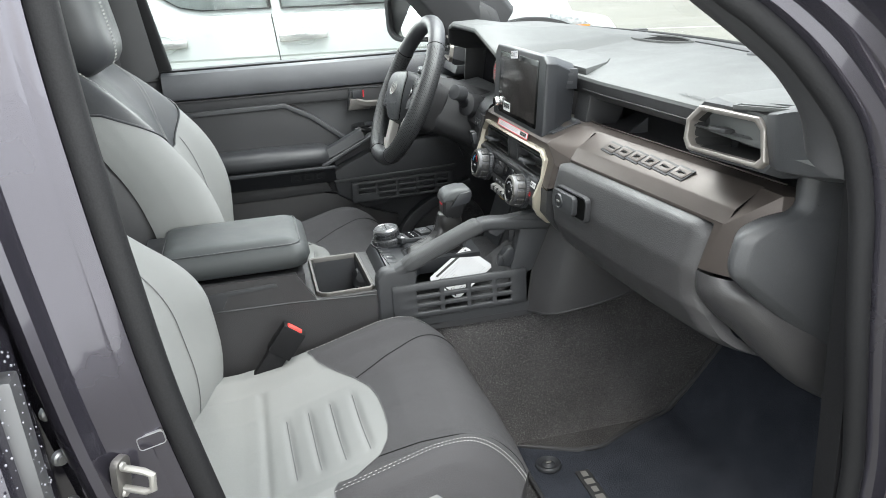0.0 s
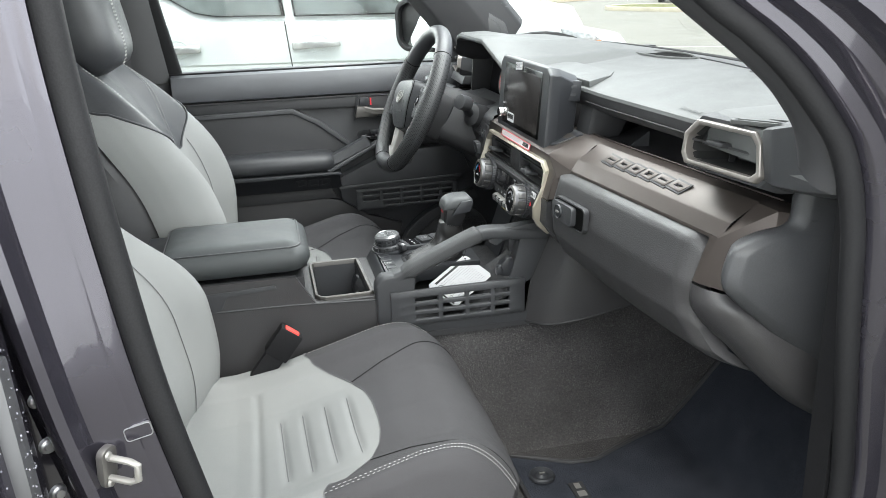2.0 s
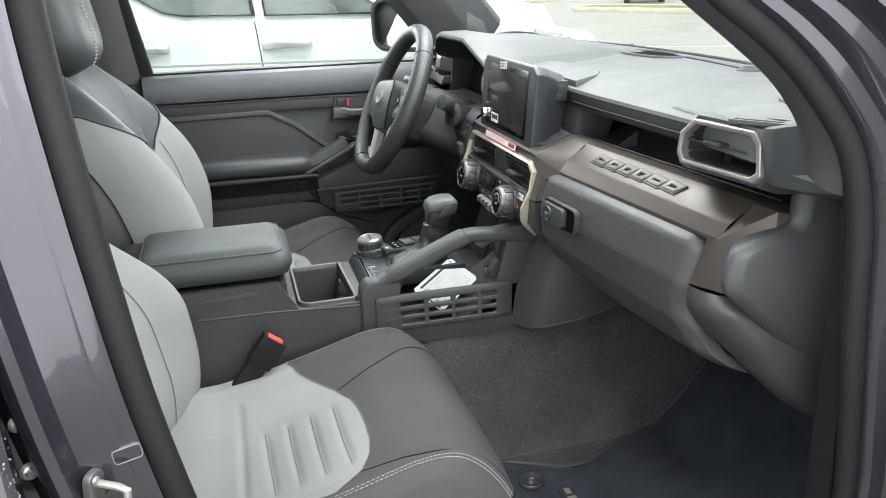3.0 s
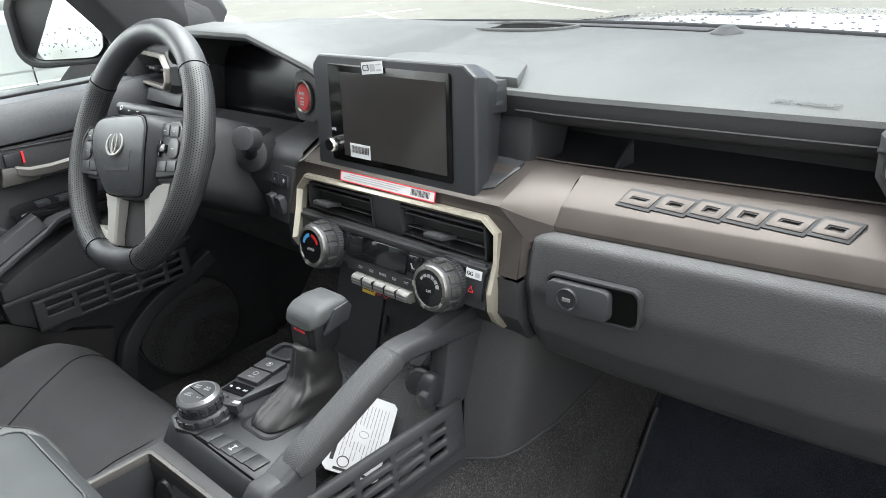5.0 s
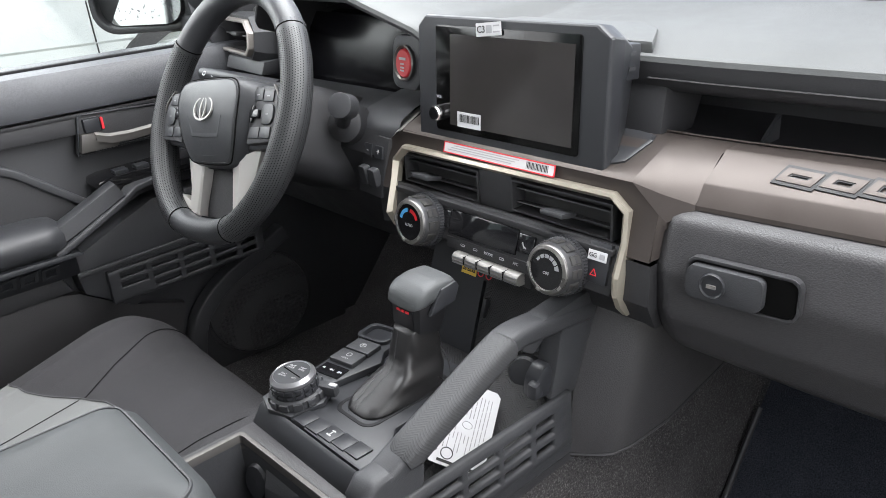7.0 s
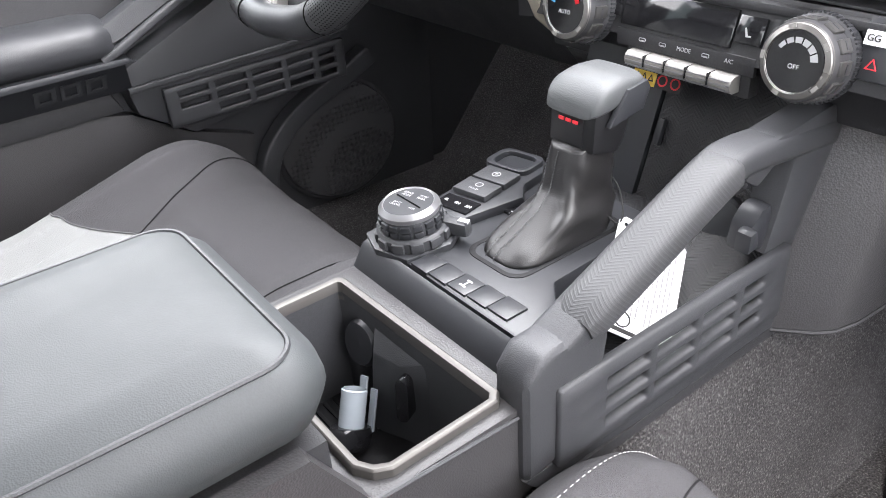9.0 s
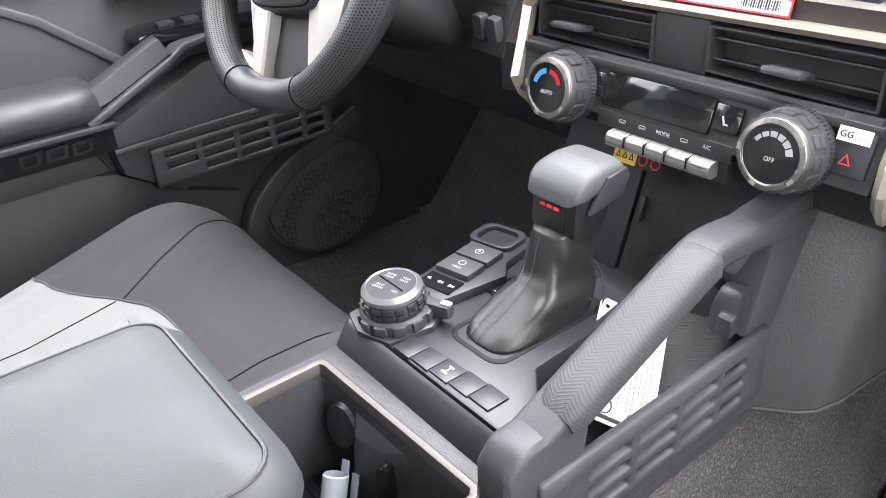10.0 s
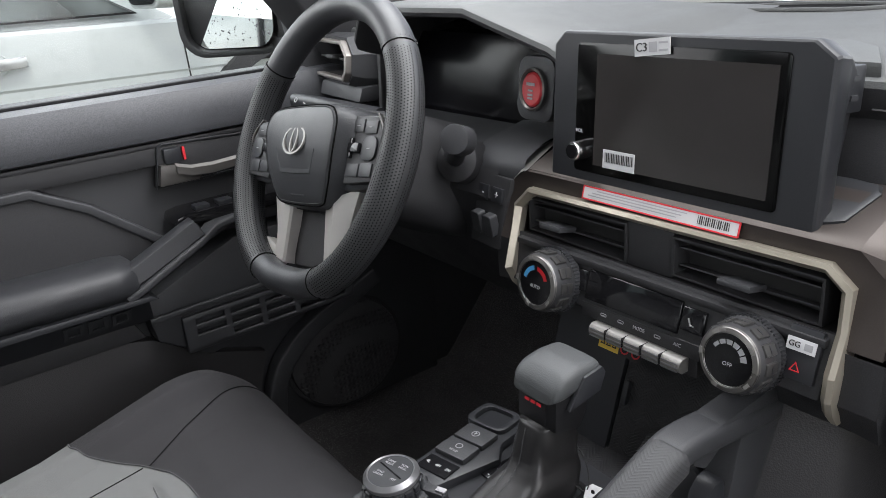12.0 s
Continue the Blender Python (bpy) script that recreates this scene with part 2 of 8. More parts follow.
# shade inside holes, gaps and recesses, painted as a near-black colour
HOLE_SHADE = mat("near-black hole and gap shade", (0.004, 0.004, 0.004), 0.9, spec=0.05)
# print and joints; also paints the shade inside vent throats and openings
INK_SHADE = mat("black print", (0.02, 0.02, 0.02), 0.7)
YELLOW = mat("yellow warning label", (0.62, 0.42, 0.05), 0.5)
CHEV = mat("chevron-ribbed rubber", (0.024, 0.024, 0.026), 0.55, bump=1.0, bscale=1500, kind="chevron", dist=0.0014, grain=0.1, gscale=900, spec=0.4)
CHEV_G = mat("chevron-ribbed grip rubber", (0.046, 0.047, 0.049), 0.6, bump=0.35, bscale=1500, kind="chevron", dist=0.0008, grain=0.08, gscale=900, spec=0.4)
WHITECAR = mat("white car paint", (0.53, 0.565, 0.565), 0.3, var=0.02, coat=0.8)
TYRE = mat("tyre rubber", (0.02, 0.02, 0.021), 0.8, bump=0.4, bscale=120)
ALLOYB = mat("bright plating", (0.55, 0.56, 0.56), 0.22, metal=0.7)
ALLOY = mat("grey alloy", (0.3, 0.3, 0.31), 0.35, metal=0.8)
ORANGE = mat("orange marker lens", (0.75, 0.22, 0.02), 0.25)
ASPHALT = mat("pale wet asphalt", (0.150, 0.146, 0.115), 0.55, var=0.10, vscale=0.4, bump=0.5, bscale=60, speck=0.45, sscale=60, speck_col=(0.21, 0.203, 0.17), dist=0.01)
CONCRETE = mat("kerb concrete", (0.50, 0.46, 0.36), 0.85, var=0.12, vscale=3, bump=0.4, bscale=40)
LINEPAINT = mat("white road line", (0.68, 0.68, 0.64), 0.8, var=0.15, vscale=6)
GRASSM = mat("dry grass", (0.16, 0.17, 0.06), 0.95, var=0.35, vscale=3, bump=0.8, bscale=80, dist=0.03)
HEADLINER = mat("light grey headliner cloth", (0.45, 0.45, 0.44), 0.95, bump=0.3, bscale=900)
CLEAR = glass("clear glass", (0.93, 0.95, 0.94))
TINT = glass("tinted glass", (0.42, 0.47, 0.46))
MIRROR = mat("mirror glass", (0.75, 0.78, 0.77), 0.02, metal=1.0, var=0.01, rvar=0.01)
LENS = glass("headlamp lens", (0.8, 0.82, 0.83))
FROST = mat("translucent grey plastic", (0.24, 0.265, 0.29), 0.22, var=0.08)
# pale copy of the drop material: the sky's glint is its base colour
DROP_GLINT = mat("water drop with sky glint painted in", (0.62, 0.64, 0.62), 0.05, var=0.1, rvar=0.02, spec=0.8)
DROP = mat("water drop", (0.10, 0.10, 0.115), 0.03, var=0.1, rvar=0.02, spec=0.8)


# ---- mesh tools ----
def thing(name, at, label, category, group="", kind=""):
    ob = new(name)
    ob.location = at
    ob.empty_display_size = 0.05
    return tagged(ob, label, category, group, kind)


def part(name, bm, material, parent=None, label="", sharp=33):
    bmesh.ops.remove_doubles(bm, verts=bm.verts, dist=1e-6)
    bmesh.ops.recalc_face_normals(bm, faces=bm.faces)
    for f in bm.faces:
        f.smooth = True
    for e in bm.edges:
        e.smooth = not (len(e.link_faces) == 2 and e.calc_face_angle(0) > radians(sharp))
    me = bpy.data.meshes.new(name)
    bm.to_mesh(me)
    bm.free()
    me.materials.append(material)
    ob = new(name, me)
    if parent is not None:
        ob.parent = parent
        if parent.type == "EMPTY":
            ob.matrix_parent_inverse = Matrix.Translation(-parent.location)
    if label:
        ob["label"] = label
    return ob


def xf(bm, m):
    bmesh.ops.transform(bm, matrix=m, verts=bm.verts)
    return bm


def join(*bms):
    tmp = bpy.data.meshes.new("tmp")
    out = bmesh.new()
    for b in bms:
        b.to_mesh(tmp)
        out.from_mesh(tmp)
        b.free()
    bpy.data.meshes.remove(tmp)
    return out


MK = {"x": lambda p, q, t: (t, p, q), "y": lambda p, q, t: (p, t, q), "z": lambda p, q, t: (p, q, t)}


def bevel(bm, width, seg=2):
    bmesh.ops.recalc_face_normals(bm, faces=bm.faces)
    bmesh.ops.bevel(bm, geom=[e for e in bm.edges if len(e.link_faces) == 2 and e.calc_face_angle(0) > 0.3],
                    offset=width, segments=seg, profile=0.6, affect="EDGES", clamp_overlap=True)
    return bm


def prism(pts, axis, a, b, bev=0.0, seg=2):
    """An outline in the plane across axis, pushed from a to b."""
    bm = bmesh.new()
    lo = [bm.verts.new(MK[axis](p, q, a)) for p, q in pts]
    hi = [bm.verts.new(MK[axis](p, q, b)) for p, q in pts]
    bm.faces.new(lo)
    bm.faces.new(hi)
    for i in range(len(pts)):
        j = (i + 1) % len(pts)
        bm.faces.new((lo[i], lo[j], hi[j], hi[i]))
    return bevel(bm, bev, seg) if bev else bm


def box(c, s, bev=0.0, seg=2):
    x, y, z = (v / 2 for v in s)
    bm = prism([(-x, -y), (x, -y), (x, y), (-x, y)], "z", -z, z, bev, seg)
    return xf(bm, Matrix.Translation(c))


def ringplate(outer, inner, axis, a, b, bev=0.0, seg=2):
    """A flat ring between two outlines of as many points."""
    bm = bmesh.new()
    n = len(outer)
    v = [[bm.verts.new(MK[axis](p, q, t)) for p, q in pts] for t in (a, b) for pts in (outer, inner)]
    for i in range(n):
        j = (i + 1) % n
        for r, s in ((v[0], v[1]), (v[2], v[3]), (v[0], v[2]), (v[1], v[3])):
            bm.faces.new((r[i], r[j], s[j], s[i]))
    return bevel(bm, bev, seg) if bev else bm


def holed(us, vs, holes, axis, a, b, bev=0.0):
    """A plate cut by a lattice of lines, with the cells named in holes left open."""
    bm = bmesh.new()
    grid = {}
    for t in (a, b):
        for i, u in enumerate(us):
            for j, w in enumerate(vs):
                grid[t, i, j] = bm.verts.new(MK[axis](u, w, t))
    full = {(i, j) for i in range(len(us) - 1) for j in range(len(vs) - 1)} - set(holes)
    for i, j in full:
        for t in (a, b):
            bm.faces.new([grid[t, *k] for k in ((i, j), (i + 1, j), (i + 1, j + 1), (i, j + 1))])
        for (p, q), nb in ((((i, j), (i + 1, j)), (i, j - 1)), (((i, j + 1), (i + 1, j + 1)), (i, j + 1)),
                           (((i, j), (i, j + 1)), (i - 1, j)), (((i + 1, j), (i + 1, j + 1)), (i + 1, j))):
            if nb not in full:
                bm.faces.new((grid[a, *p], grid[a, *q], grid[b, *q], grid[b, *p]))
    loose = [v for v in bm.verts if not v.link_faces]
    bmesh.ops.delete(bm, geom=loose, context="VERTS")
    return bevel(bm, bev, 1) if bev else bm


def loft(rings, closed=True, caps=True):
    bm = bmesh.new()
    vs = [[bm.verts.new(p) for p in r] for r in rings]
    n = len(rings[0])
    for a, b in zip(vs, vs[1:]):
        for i in range(n if closed else n - 1):
            j = (i + 1) % n
            bm.faces.new((a[i], a[j], b[j], b[i]))
    if caps and closed:
        bm.faces.new(vs[0])
        bm.faces.new(vs[-1])
    return bm


def sheet(fn, nu, nv, off=None):
    """A surface fn(u, v) over the unit square; off gives it a thickness along one way."""
    bm = bmesh.new()
    layers = []
    for k in (0, 1) if off is not None else (0,):
        d = Vector(off) * k if off is not None else Vector()
        layers.append([[bm.verts.new(Vector(fn(i / nu, j / nv)) + d) for j in range(nv + 1)] for i in range(nu + 1)])
    for g in layers:
        for i in range(nu):
            for j in range(nv):
                bm.faces.new((g[i][j], g[i + 1][j], g[i + 1][j + 1], g[i][j + 1]))
    if len(layers) == 2:
        g, h = layers
        rim = [(i, 0) for i in range(nu)] + [(nu, j) for j in range(nv)] + [(i, nv) for i in range(nu, 0, -1)] + [(0, j) for j in range(nv, 0, -1)]
        for (a, b), (c, d) in zip(rim, rim[1:] + rim[:1]):
            bm.faces.new((g[a][b], g[c][d], h[c][d], h[a][b]))
    return bm


def curve(pts, n, closed=False):
    """A smooth line through the points, n steps for each span."""
    p = [Vector(q) for q in pts]
    m, out = len(p), []
    for i in range(m if closed else m - 1):
        if closed:
            a, b, c, d = p[i - 1], p[i], p[(i + 1) % m], p[(i + 2) % m]
        else:
            a, b, c, d = p[max(i - 1, 0)], p[i], p[i + 1], p[min(i + 2, m - 1)]
        for k in range(n):
            t = k / n
            out.append(0.5 * ((2 * b) + (c - a) * t + (2 * a - 5 * b + 4 * c - d) * t * t + (3 * b - a - 3 * c + d) * t ** 3))
    if not closed:
        out.append(p[-1])
    return out


def sweep(path, shape, closed=False, up=(0, 0, 1)):
    """Pushes a 2D outline (or a function of the step, 0 to 1) along a path."""
    path = [Vector(p) for p in path]
    n, rings = len(path), []
    for i, p in enumerate(path):
        if closed:
            t = path[(i + 1) % n] - path[i - 1]
        else:
            t = path[min(i + 1, n - 1)] - path[max(i - 1, 0)]
        t.normalize()
        side = t.cross(Vector(up)).normalized()
        top = side.cross(t).normalized()
        pts = shape(i / (n - 1)) if callable(shape) else shape
        rings.append([p + side * a + top * b for a, b in pts])
    if closed:
        rings.append(rings[0])
    return loft(rings, True, not closed)


def circle(r, n=12, ry=None):
    return [(r * math.cos(2 * math.pi * i / n), (ry or r) * math.sin(2 * math.pi * i / n)) for i in range(n)]


def rrect(w, h, r, n=4):
    """A rounded rectangle round the origin."""
    out = []
    for cx, cy, a in ((w / 2 - r, h / 2 - r, 0), (r - w / 2, h / 2 - r, 90), (r - w / 2, r - h / 2, 180), (w / 2 - r, r - h / 2, 270)):
        out += [(cx + r * math.cos(radians(a + 90 * k / n)), cy + r * math.sin(radians(a + 90 * k / n))) for k in range(n + 1)]
    return out


def lathe(profile, n=40):
    """Turns (radius, height) pairs about the z axis."""
    return loft([[(max(r, 1e-5) * math.cos(2 * math.pi * i / n), max(r, 1e-5) * math.sin(2 * math.pi * i / n), h) for i in range(n)] for r, h in profile], True, False)


def frame_at(o, normal, up=(0, 0, 1)):
    """A pose at o whose z looks along normal and whose y is nearest to up."""
    z = Vector(normal).normalized()
    x = Vector(up).cross(z).normalized()
    y = z.cross(x)
    return Matrix(((x.x, y.x, z.x, o[0]), (x.y, y.y, z.y, o[1]), (x.z, y.z, z.z, o[2]), (0, 0, 0, 1)))


def text(name, words, size, m, material, parent, depth=0.0003, shear=0.0):
    """Built-in lettering, centred on m, in its xy plane."""
    cu = bpy.data.curves.new(name, "FONT")
    cu.body, cu.size, cu.extrude, cu.align_x, cu.align_y, cu.shear = words, size, depth, "CENTER", "CENTER", shear
    cu.resolution_u = 3
    tmp = bpy.data.objects.new("tmp", cu)
    me = bpy.data.meshes.new_from_object(tmp)
    bpy.data.objects.remove(tmp)
    me.transform(m)
    me.name = name
    me.materials.clear()
    me.materials.append(material)
    ob = new(name, me)
    ob.parent = parent
    if parent.type == "EMPTY":
        ob.matrix_parent_inverse = Matrix.Translation(-parent.location)
    return ob


def lerp(a, b, t):
    return a + (b - a) * t


def along(t, keys):
    """Linear look-up in (t, value) pairs."""
    for (t0, a), (t1, b) in zip(keys, keys[1:]):
        if t <= t1:
            k = max(0.0, (t - t0) / (t1 - t0))
            return a + (b - a) * k
    return keys[-1][1]


def ease(t):
    t = min(max(t, 0.0), 1.0)
    return t * t * (3 - 2 * t)

# ---- the cab: floor, pillars, roof ----
FLOOR = 0.64


def floor_z(x, y):
    side = ease((abs(y) - along(x, [(-0.32, 0.045), (-0.22, 0.06), (-0.12, 0.098)])) / along(x, [(-0.20, 0.10), (-0.05, 0.050)]))
    z = lerp(along(x, [(-0.40, 0.925), (-0.37, 0.86), (-0.25, 0.86), (-0.225, 0.90), (0.03, 0.90), (0.08, 0.925)]), FLOOR, side)
    toe = max(0.0, x - 0.315) * 1.15
    z = max(z, FLOOR + toe if toe > 0 else 0)
    z = min(z, 1.03) if x < 0.5 else z
    sill = ease((abs(y) - 0.66) / 0.06) * 0.05
    return z + sill


part("floor", sheet(lambda u, v: (lerp(-1.5, 0.62, u), lerp(-0.755, 0.755, v), floor_z(lerp(-1.5, 0.62, u), lerp(-0.755, 0.755, v))), 110, 150, (0, 0, -0.03)), CARPET)
tagged(bpy.data.objects["floor"], "grey loop carpet over the cab floor and centre tunnel", "floor", kind="structure")
part("firewall", box((0.66, 0, 0.92), (0.06, 1.5, 0.66)), PLASTIC_D)
tagged(bpy.data.objects["firewall"], "black bulkhead behind the dashboard", "wall", kind="structure")

# carpet mat in the passenger footwell
mat_thing = thing("floor_mat", (0.2, -0.45, FLOOR), "dark blue-grey carpet floor mat with bound edge in the footwell", "floor mat")


def mat_edge(x):
    return along(x, [(-0.04, -0.165), (0.0, -0.178), (0.06, -0.21), (0.11, -0.228), (0.15, -0.21), (0.20, -0.185), (0.29, -0.152), (0.37, -0.142), (0.48, -0.14)])


part("mat_sheet", sheet(lambda u, v: ((lambda x: (lambda y: (x, y, floor_z(x, y) + 0.007))(lerp(-0.665, mat_edge(x), v)))(lerp(-0.03, 0.47, u))), 40, 24, (0, 0, -0.006)), MAT, mat_thing)
edge = [(-0.03, -0.66), (-0.03, -0.45)] + [(x, mat_edge(x)) for x in (-0.03, 0.02, 0.08, 0.13, 0.18, 0.24, 0.3, 0.36, 0.42)]
part("bound_edge", sweep([(x, y, floor_z(x, y) + 0.008) for x, y in edge], circle(0.0045, 8)), PLASTIC_D, mat_thing, "black bound edge")
clip = part("mat_clip", xf(join(lathe([(0.0, 0.006), (0.006, 0.007), (0.009, 0.004), (0.012, 0.003), (0.020, 0.006), (0.023, 0.004), (0.024, 0.0)], 28)),
            Matrix.Translation((0.012, -0.245, FLOOR + 0.010))), PLASTIC_S, mat_thing, "round black retaining clip")
part("clip_slot", box((0.012, -0.245, FLOOR + 0.0172), (0.010, 0.003, 0.0012)), SILVER, clip)
badge = part("mat_badge", box((0.062, -0.345, FLOOR + 0.009), (0.026, 0.135, 0.004), 0.001), PLASTIC_D, mat_thing, "black badge plate with silver bars")
for i in range(6):
    part("badge_bar", box((0.062, -0.290 - i * 0.022, FLOOR + 0.0118), (0.010 + 0.005 * (i % 2), 0.014, 0.0012)), SILVER, badge)


def pillar(side):
    """The slanted windscreen pillar, trimmed in dark cloth, on one side of the cab."""
    s = side
    base, top = Vector((0.225, s * 0.715, 1.30)), Vector((-0.30, s * 0.60, 1.76))
    rings = []
    for k in range(9):
        t = k / 8
        c = base.lerp(top, t) + Vector((0.02, 0, 0.035)) * math.sin(math.pi * t)
        a = lerp(0.085, 0.06, t)
        rings.append([c + Vector((x * a, s * y * 0.035, z * a)) for x, y, z in
                      ((0.75, -0.5, 0.85), (0.95, 0.6, 1.0), (0.6, 1.3, 0.65), (-0.55, 1.3, -0.5), (-0.85, 0.6, -0.85), (-0.6, -0.7, -0.7), (0.1, -1.2, 0.1))])
    return bevel(loft(rings), 0.006)


ob = part("pillar", pillar(1), PLASTIC_D)
tagged(ob, "dark cloth-trimmed windscreen pillar beside the driver's seat", "pillar", kind="structure")
inner_edge = curve([(-0.28, -0.66, 1.70), (-0.14, -0.695, 1.555), (-0.050, -0.710, 1.488), (0.037, -0.712, 1.428), (0.071, -0.712, 1.396), (0.091, -0.712, 1.366), (0.100, -0.714, 1.33)], 5)
outer_edge = curve([(-0.25, -0.742, 1.70), (-0.10, -0.752, 1.535), (-0.030, -0.756, 1.472), (0.045, -0.758, 1.408), (0.082, -0.758, 1.365), (0.103, -0.758, 1.33), (0.112, -0.756, 1.30)], 5)
ob = part("pillar", loft([[Vector(p) + Vector((0.085, 0.012, 0.070)), Vector(p) + Vector((0.04, 0.002, 0.034)), Vector(p) + Vector((0.006, -0.001, 0.004))] + [Vector(p).lerp(Vector(q), k) + Vector((-0.010, 0.004, -0.004)) * math.sin(math.pi * k) ** 0.6 for k in (0.04, 0.2, 0.4, 0.6, 0.8, 1.0)] + [Vector(q) + Vector((0.06, -0.002, 0.05)), Vector(q) + Vector((0.11, 0.02, 0.09))] for p, q in zip(inner_edge, outer_edge)]), PLASTIC_D, sharp=50)
tagged(ob, "dark cloth-trimmed windscreen pillar beside the passenger seat", "pillar", kind="structure")

# tweeter cover at the foot of the driver-side pillar
tw = thing("tweeter_cover", (0.19, 0.68, 1.39), "black tweeter grille in the driver-side pillar foot", "speaker")
mt = frame_at((0.175, 0.673, 1.385), (-0.35, -1, 0.05))
part("frame", xf(prism([(-0.075, -0.03), (0.07, -0.045), (0.055, 0.0), (0.0, 0.035), (-0.055, 0.035)], "z", -0.02, 0.004, 0.004), mt), PLASTIC, tw)
part("grille", xf(prism([(-0.055, -0.022), (0.052, -0.034), (0.035, 0.0), (0.0, 0.022), (-0.045, 0.024)], "z", 0.002, 0.006, 0.002), mt), PERF, tw, "finely perforated black grille")

# roof and back of the cab
ob = part("ceiling", box((-0.75, 0, 1.80), (1.35, 1.36, 0.05), 0.02), HEADLINER)
tagged(ob, "light grey cloth headliner", "ceiling", kind="structure")
ob = part("roof_panel", box((-0.75, 0, 1.85), (1.5, 1.5, 0.04), 0.015), PAINT)
tagged(ob, "dark grey metallic roof panel", "roof", kind="structure")
ob = part("wall_back", holed([-0.75, -0.55, 0.55, 0.75], [0.62, 1.32, 1.68, 1.80], {(1, 1)}, "x", -1.62, -1.55), PLASTIC)
tagged(ob, "grey rear wall of the cab with its window opening", "wall", kind="structure")
ob = part("window_back", box((-1.60, 0, 1.5), (0.006, 1.12, 0.37)), TINT)
ob.visible_shadow = False
tagged(ob, "tinted rear window of the cab", "window", kind="structure")

# windscreen
ws = part("windscreen", sheet(lambda u, v: (lerp(0.455 - 0.30 * lerp(-0.72, 0.72, v) ** 2, -0.25, u) + 0.05 * math.sin(math.pi * u), lerp(-0.72, 0.72, v) * lerp(1, 0.86, u), lerp(1.338, 1.79, u)), 12, 16), CLEAR)
ws.visible_shadow = False
rng = random.Random(11)
bm = bmesh.new()
for k in range(260):
    u, v = rng.random() ** 1.6 * 0.55 + 0.02, rng.random()
    p = (lerp(0.455 - 0.30 * lerp(-0.72, 0.72, v) ** 2, -0.25, u) + 0.05 * math.sin(math.pi * u), lerp(-0.72, 0.72, v) * lerp(1, 0.86, u), lerp(1.338, 1.79, u) + 0.002)
    bmesh.ops.create_icosphere(bm, subdivisions=1, radius=rng.uniform(0.0004, 0.0011), matrix=Matrix.Translation(p) @ Matrix.Diagonal((1, 1, 0.6, 1)))
tagged(part("rain_drops", bm, DROP_GLINT, ws, "scattered rain drops", sharp=80), kind="stuff")
tagged(ws, "clear windscreen with scattered rain drops", "window", kind="structure")
ob = part("windscreen_seal", sweep([(0.452 - 0.30 * y * y, y, 1.337) for y in np.linspace(-0.73, 0.73, 24)], rrect(0.02, 0.018, 0.005)), RUBBER)
tagged(ob, "black rubber seal along the windscreen foot", "trim", kind="structure")

# door aperture of the open passenger door: rubber seals and painted frame
SEAL_A = curve([(-0.26, -0.745, 1.72), (-0.10, -0.752, 1.545), (-0.040, -0.758, 1.486), (0.000, -0.762, 1.457), (0.038, -0.765, 1.425), (0.077, -0.767, 1.382), (0.100, -0.768, 1.350), (0.116, -0.768, 1.31), (0.127, -0.768, 1.262), (0.134, -0.768, 1.20),
                (0.141, -0.768, 1.14), (0.152, -0.768, 1.052), (0.160, -0.768, 0.95), (0.14, -0.768, 0.80), (0.06, -0.768, 0.70)], 5)
SEAL_B = curve([(-0.560, -0.752, 1.72), (-0.548, -0.762, 1.56), (-0.543, -0.766, 1.46), (-0.537, -0.768, 1.384), (-0.530, -0.768, 1.31), (-0.517, -0.768, 1.20), (-0.496, -0.768, 1.086), (-0.462, -0.768, 0.92), (-0.40, -0.768, 0.76), (-0.33, -0.768, 0.70)], 6)
for nm, pth in (("front", SEAL_A), ("rear", SEAL_B)):
    ob = part("door_seal", sweep(pth, [(a * 1.1, b) for a, b in circle(0.0105, 12)], up=(0, 1, 0)), RUBBER)
    tagged(ob, "black rubber door seal round the " + nm + " edge of the open doorway", "seal", kind="structure")
ob = part("door_seal", sweep([SEAL_A[-1], (-0.15, -0.768, 0.695), SEAL_B[-1]], circle(0.014, 12), up=(0, 1, 0)), RUBBER)
tagged(ob, "black rubber door seal along the sill of the doorway", "seal", kind="structure")


def flange(path, push, rows):
    """A painted panel that runs from a seal outwards, by rows of (share of push, way out)."""
    rings = []
    for p in path:
        rings.append([Vector(p) + Vector(push) * a + Vector((0, -b, 0)) for a, b in rows])
    return loft(rings, False, False)


ob = part("pillar_painted", flange(SEAL_A, (1, 0, 0.12), [(0.006, -0.02), (0.011, 0.010), (0.016, 0.016), (0.030, 0.019), (0.036, 0.030), (0.041, 0.036), (0.058, 0.038), (0.064, 0.050), (0.069, 0.066), (0.086, 0.070), (0.096, 0.072), (0.100, 0.092), (0.13, 0.102), (0.20, 0.100)]), PAINT)
tagged(ob, "glossy dark grey metallic front door pillar", "car body", kind="structure")
ob = part("pillar_painted", flange(SEAL_B, (-1, 0, 0), [(0.006, -0.02), (0.010, 0.008), (0.016, 0.012), (0.022, 0.0125), (0.025, 0.015), (0.036, 0.0165), (0.039, 0.019), (0.052, 0.022), (0.056, 0.028), (0.058, 0.040), (0.064, 0.045), (0.072, 0.040), (0.078, 0.030), (0.083, 0.010), (0.10, -0.01), (0.13, 0.0)]), PAINT)
tagged(ob, "glossy dark grey metallic centre door pillar", "car body", kind="structure")
ob = part("sill_painted", flange([SEAL_B[-1], (-0.15, -0.768, 0.695), SEAL_A[-1]], (0, 0, -1), [(0.006, -0.02), (0.01, 0.02), (0.03, 0.06), (0.10, 0.10), (0.28, 0.08)]), PAINT)
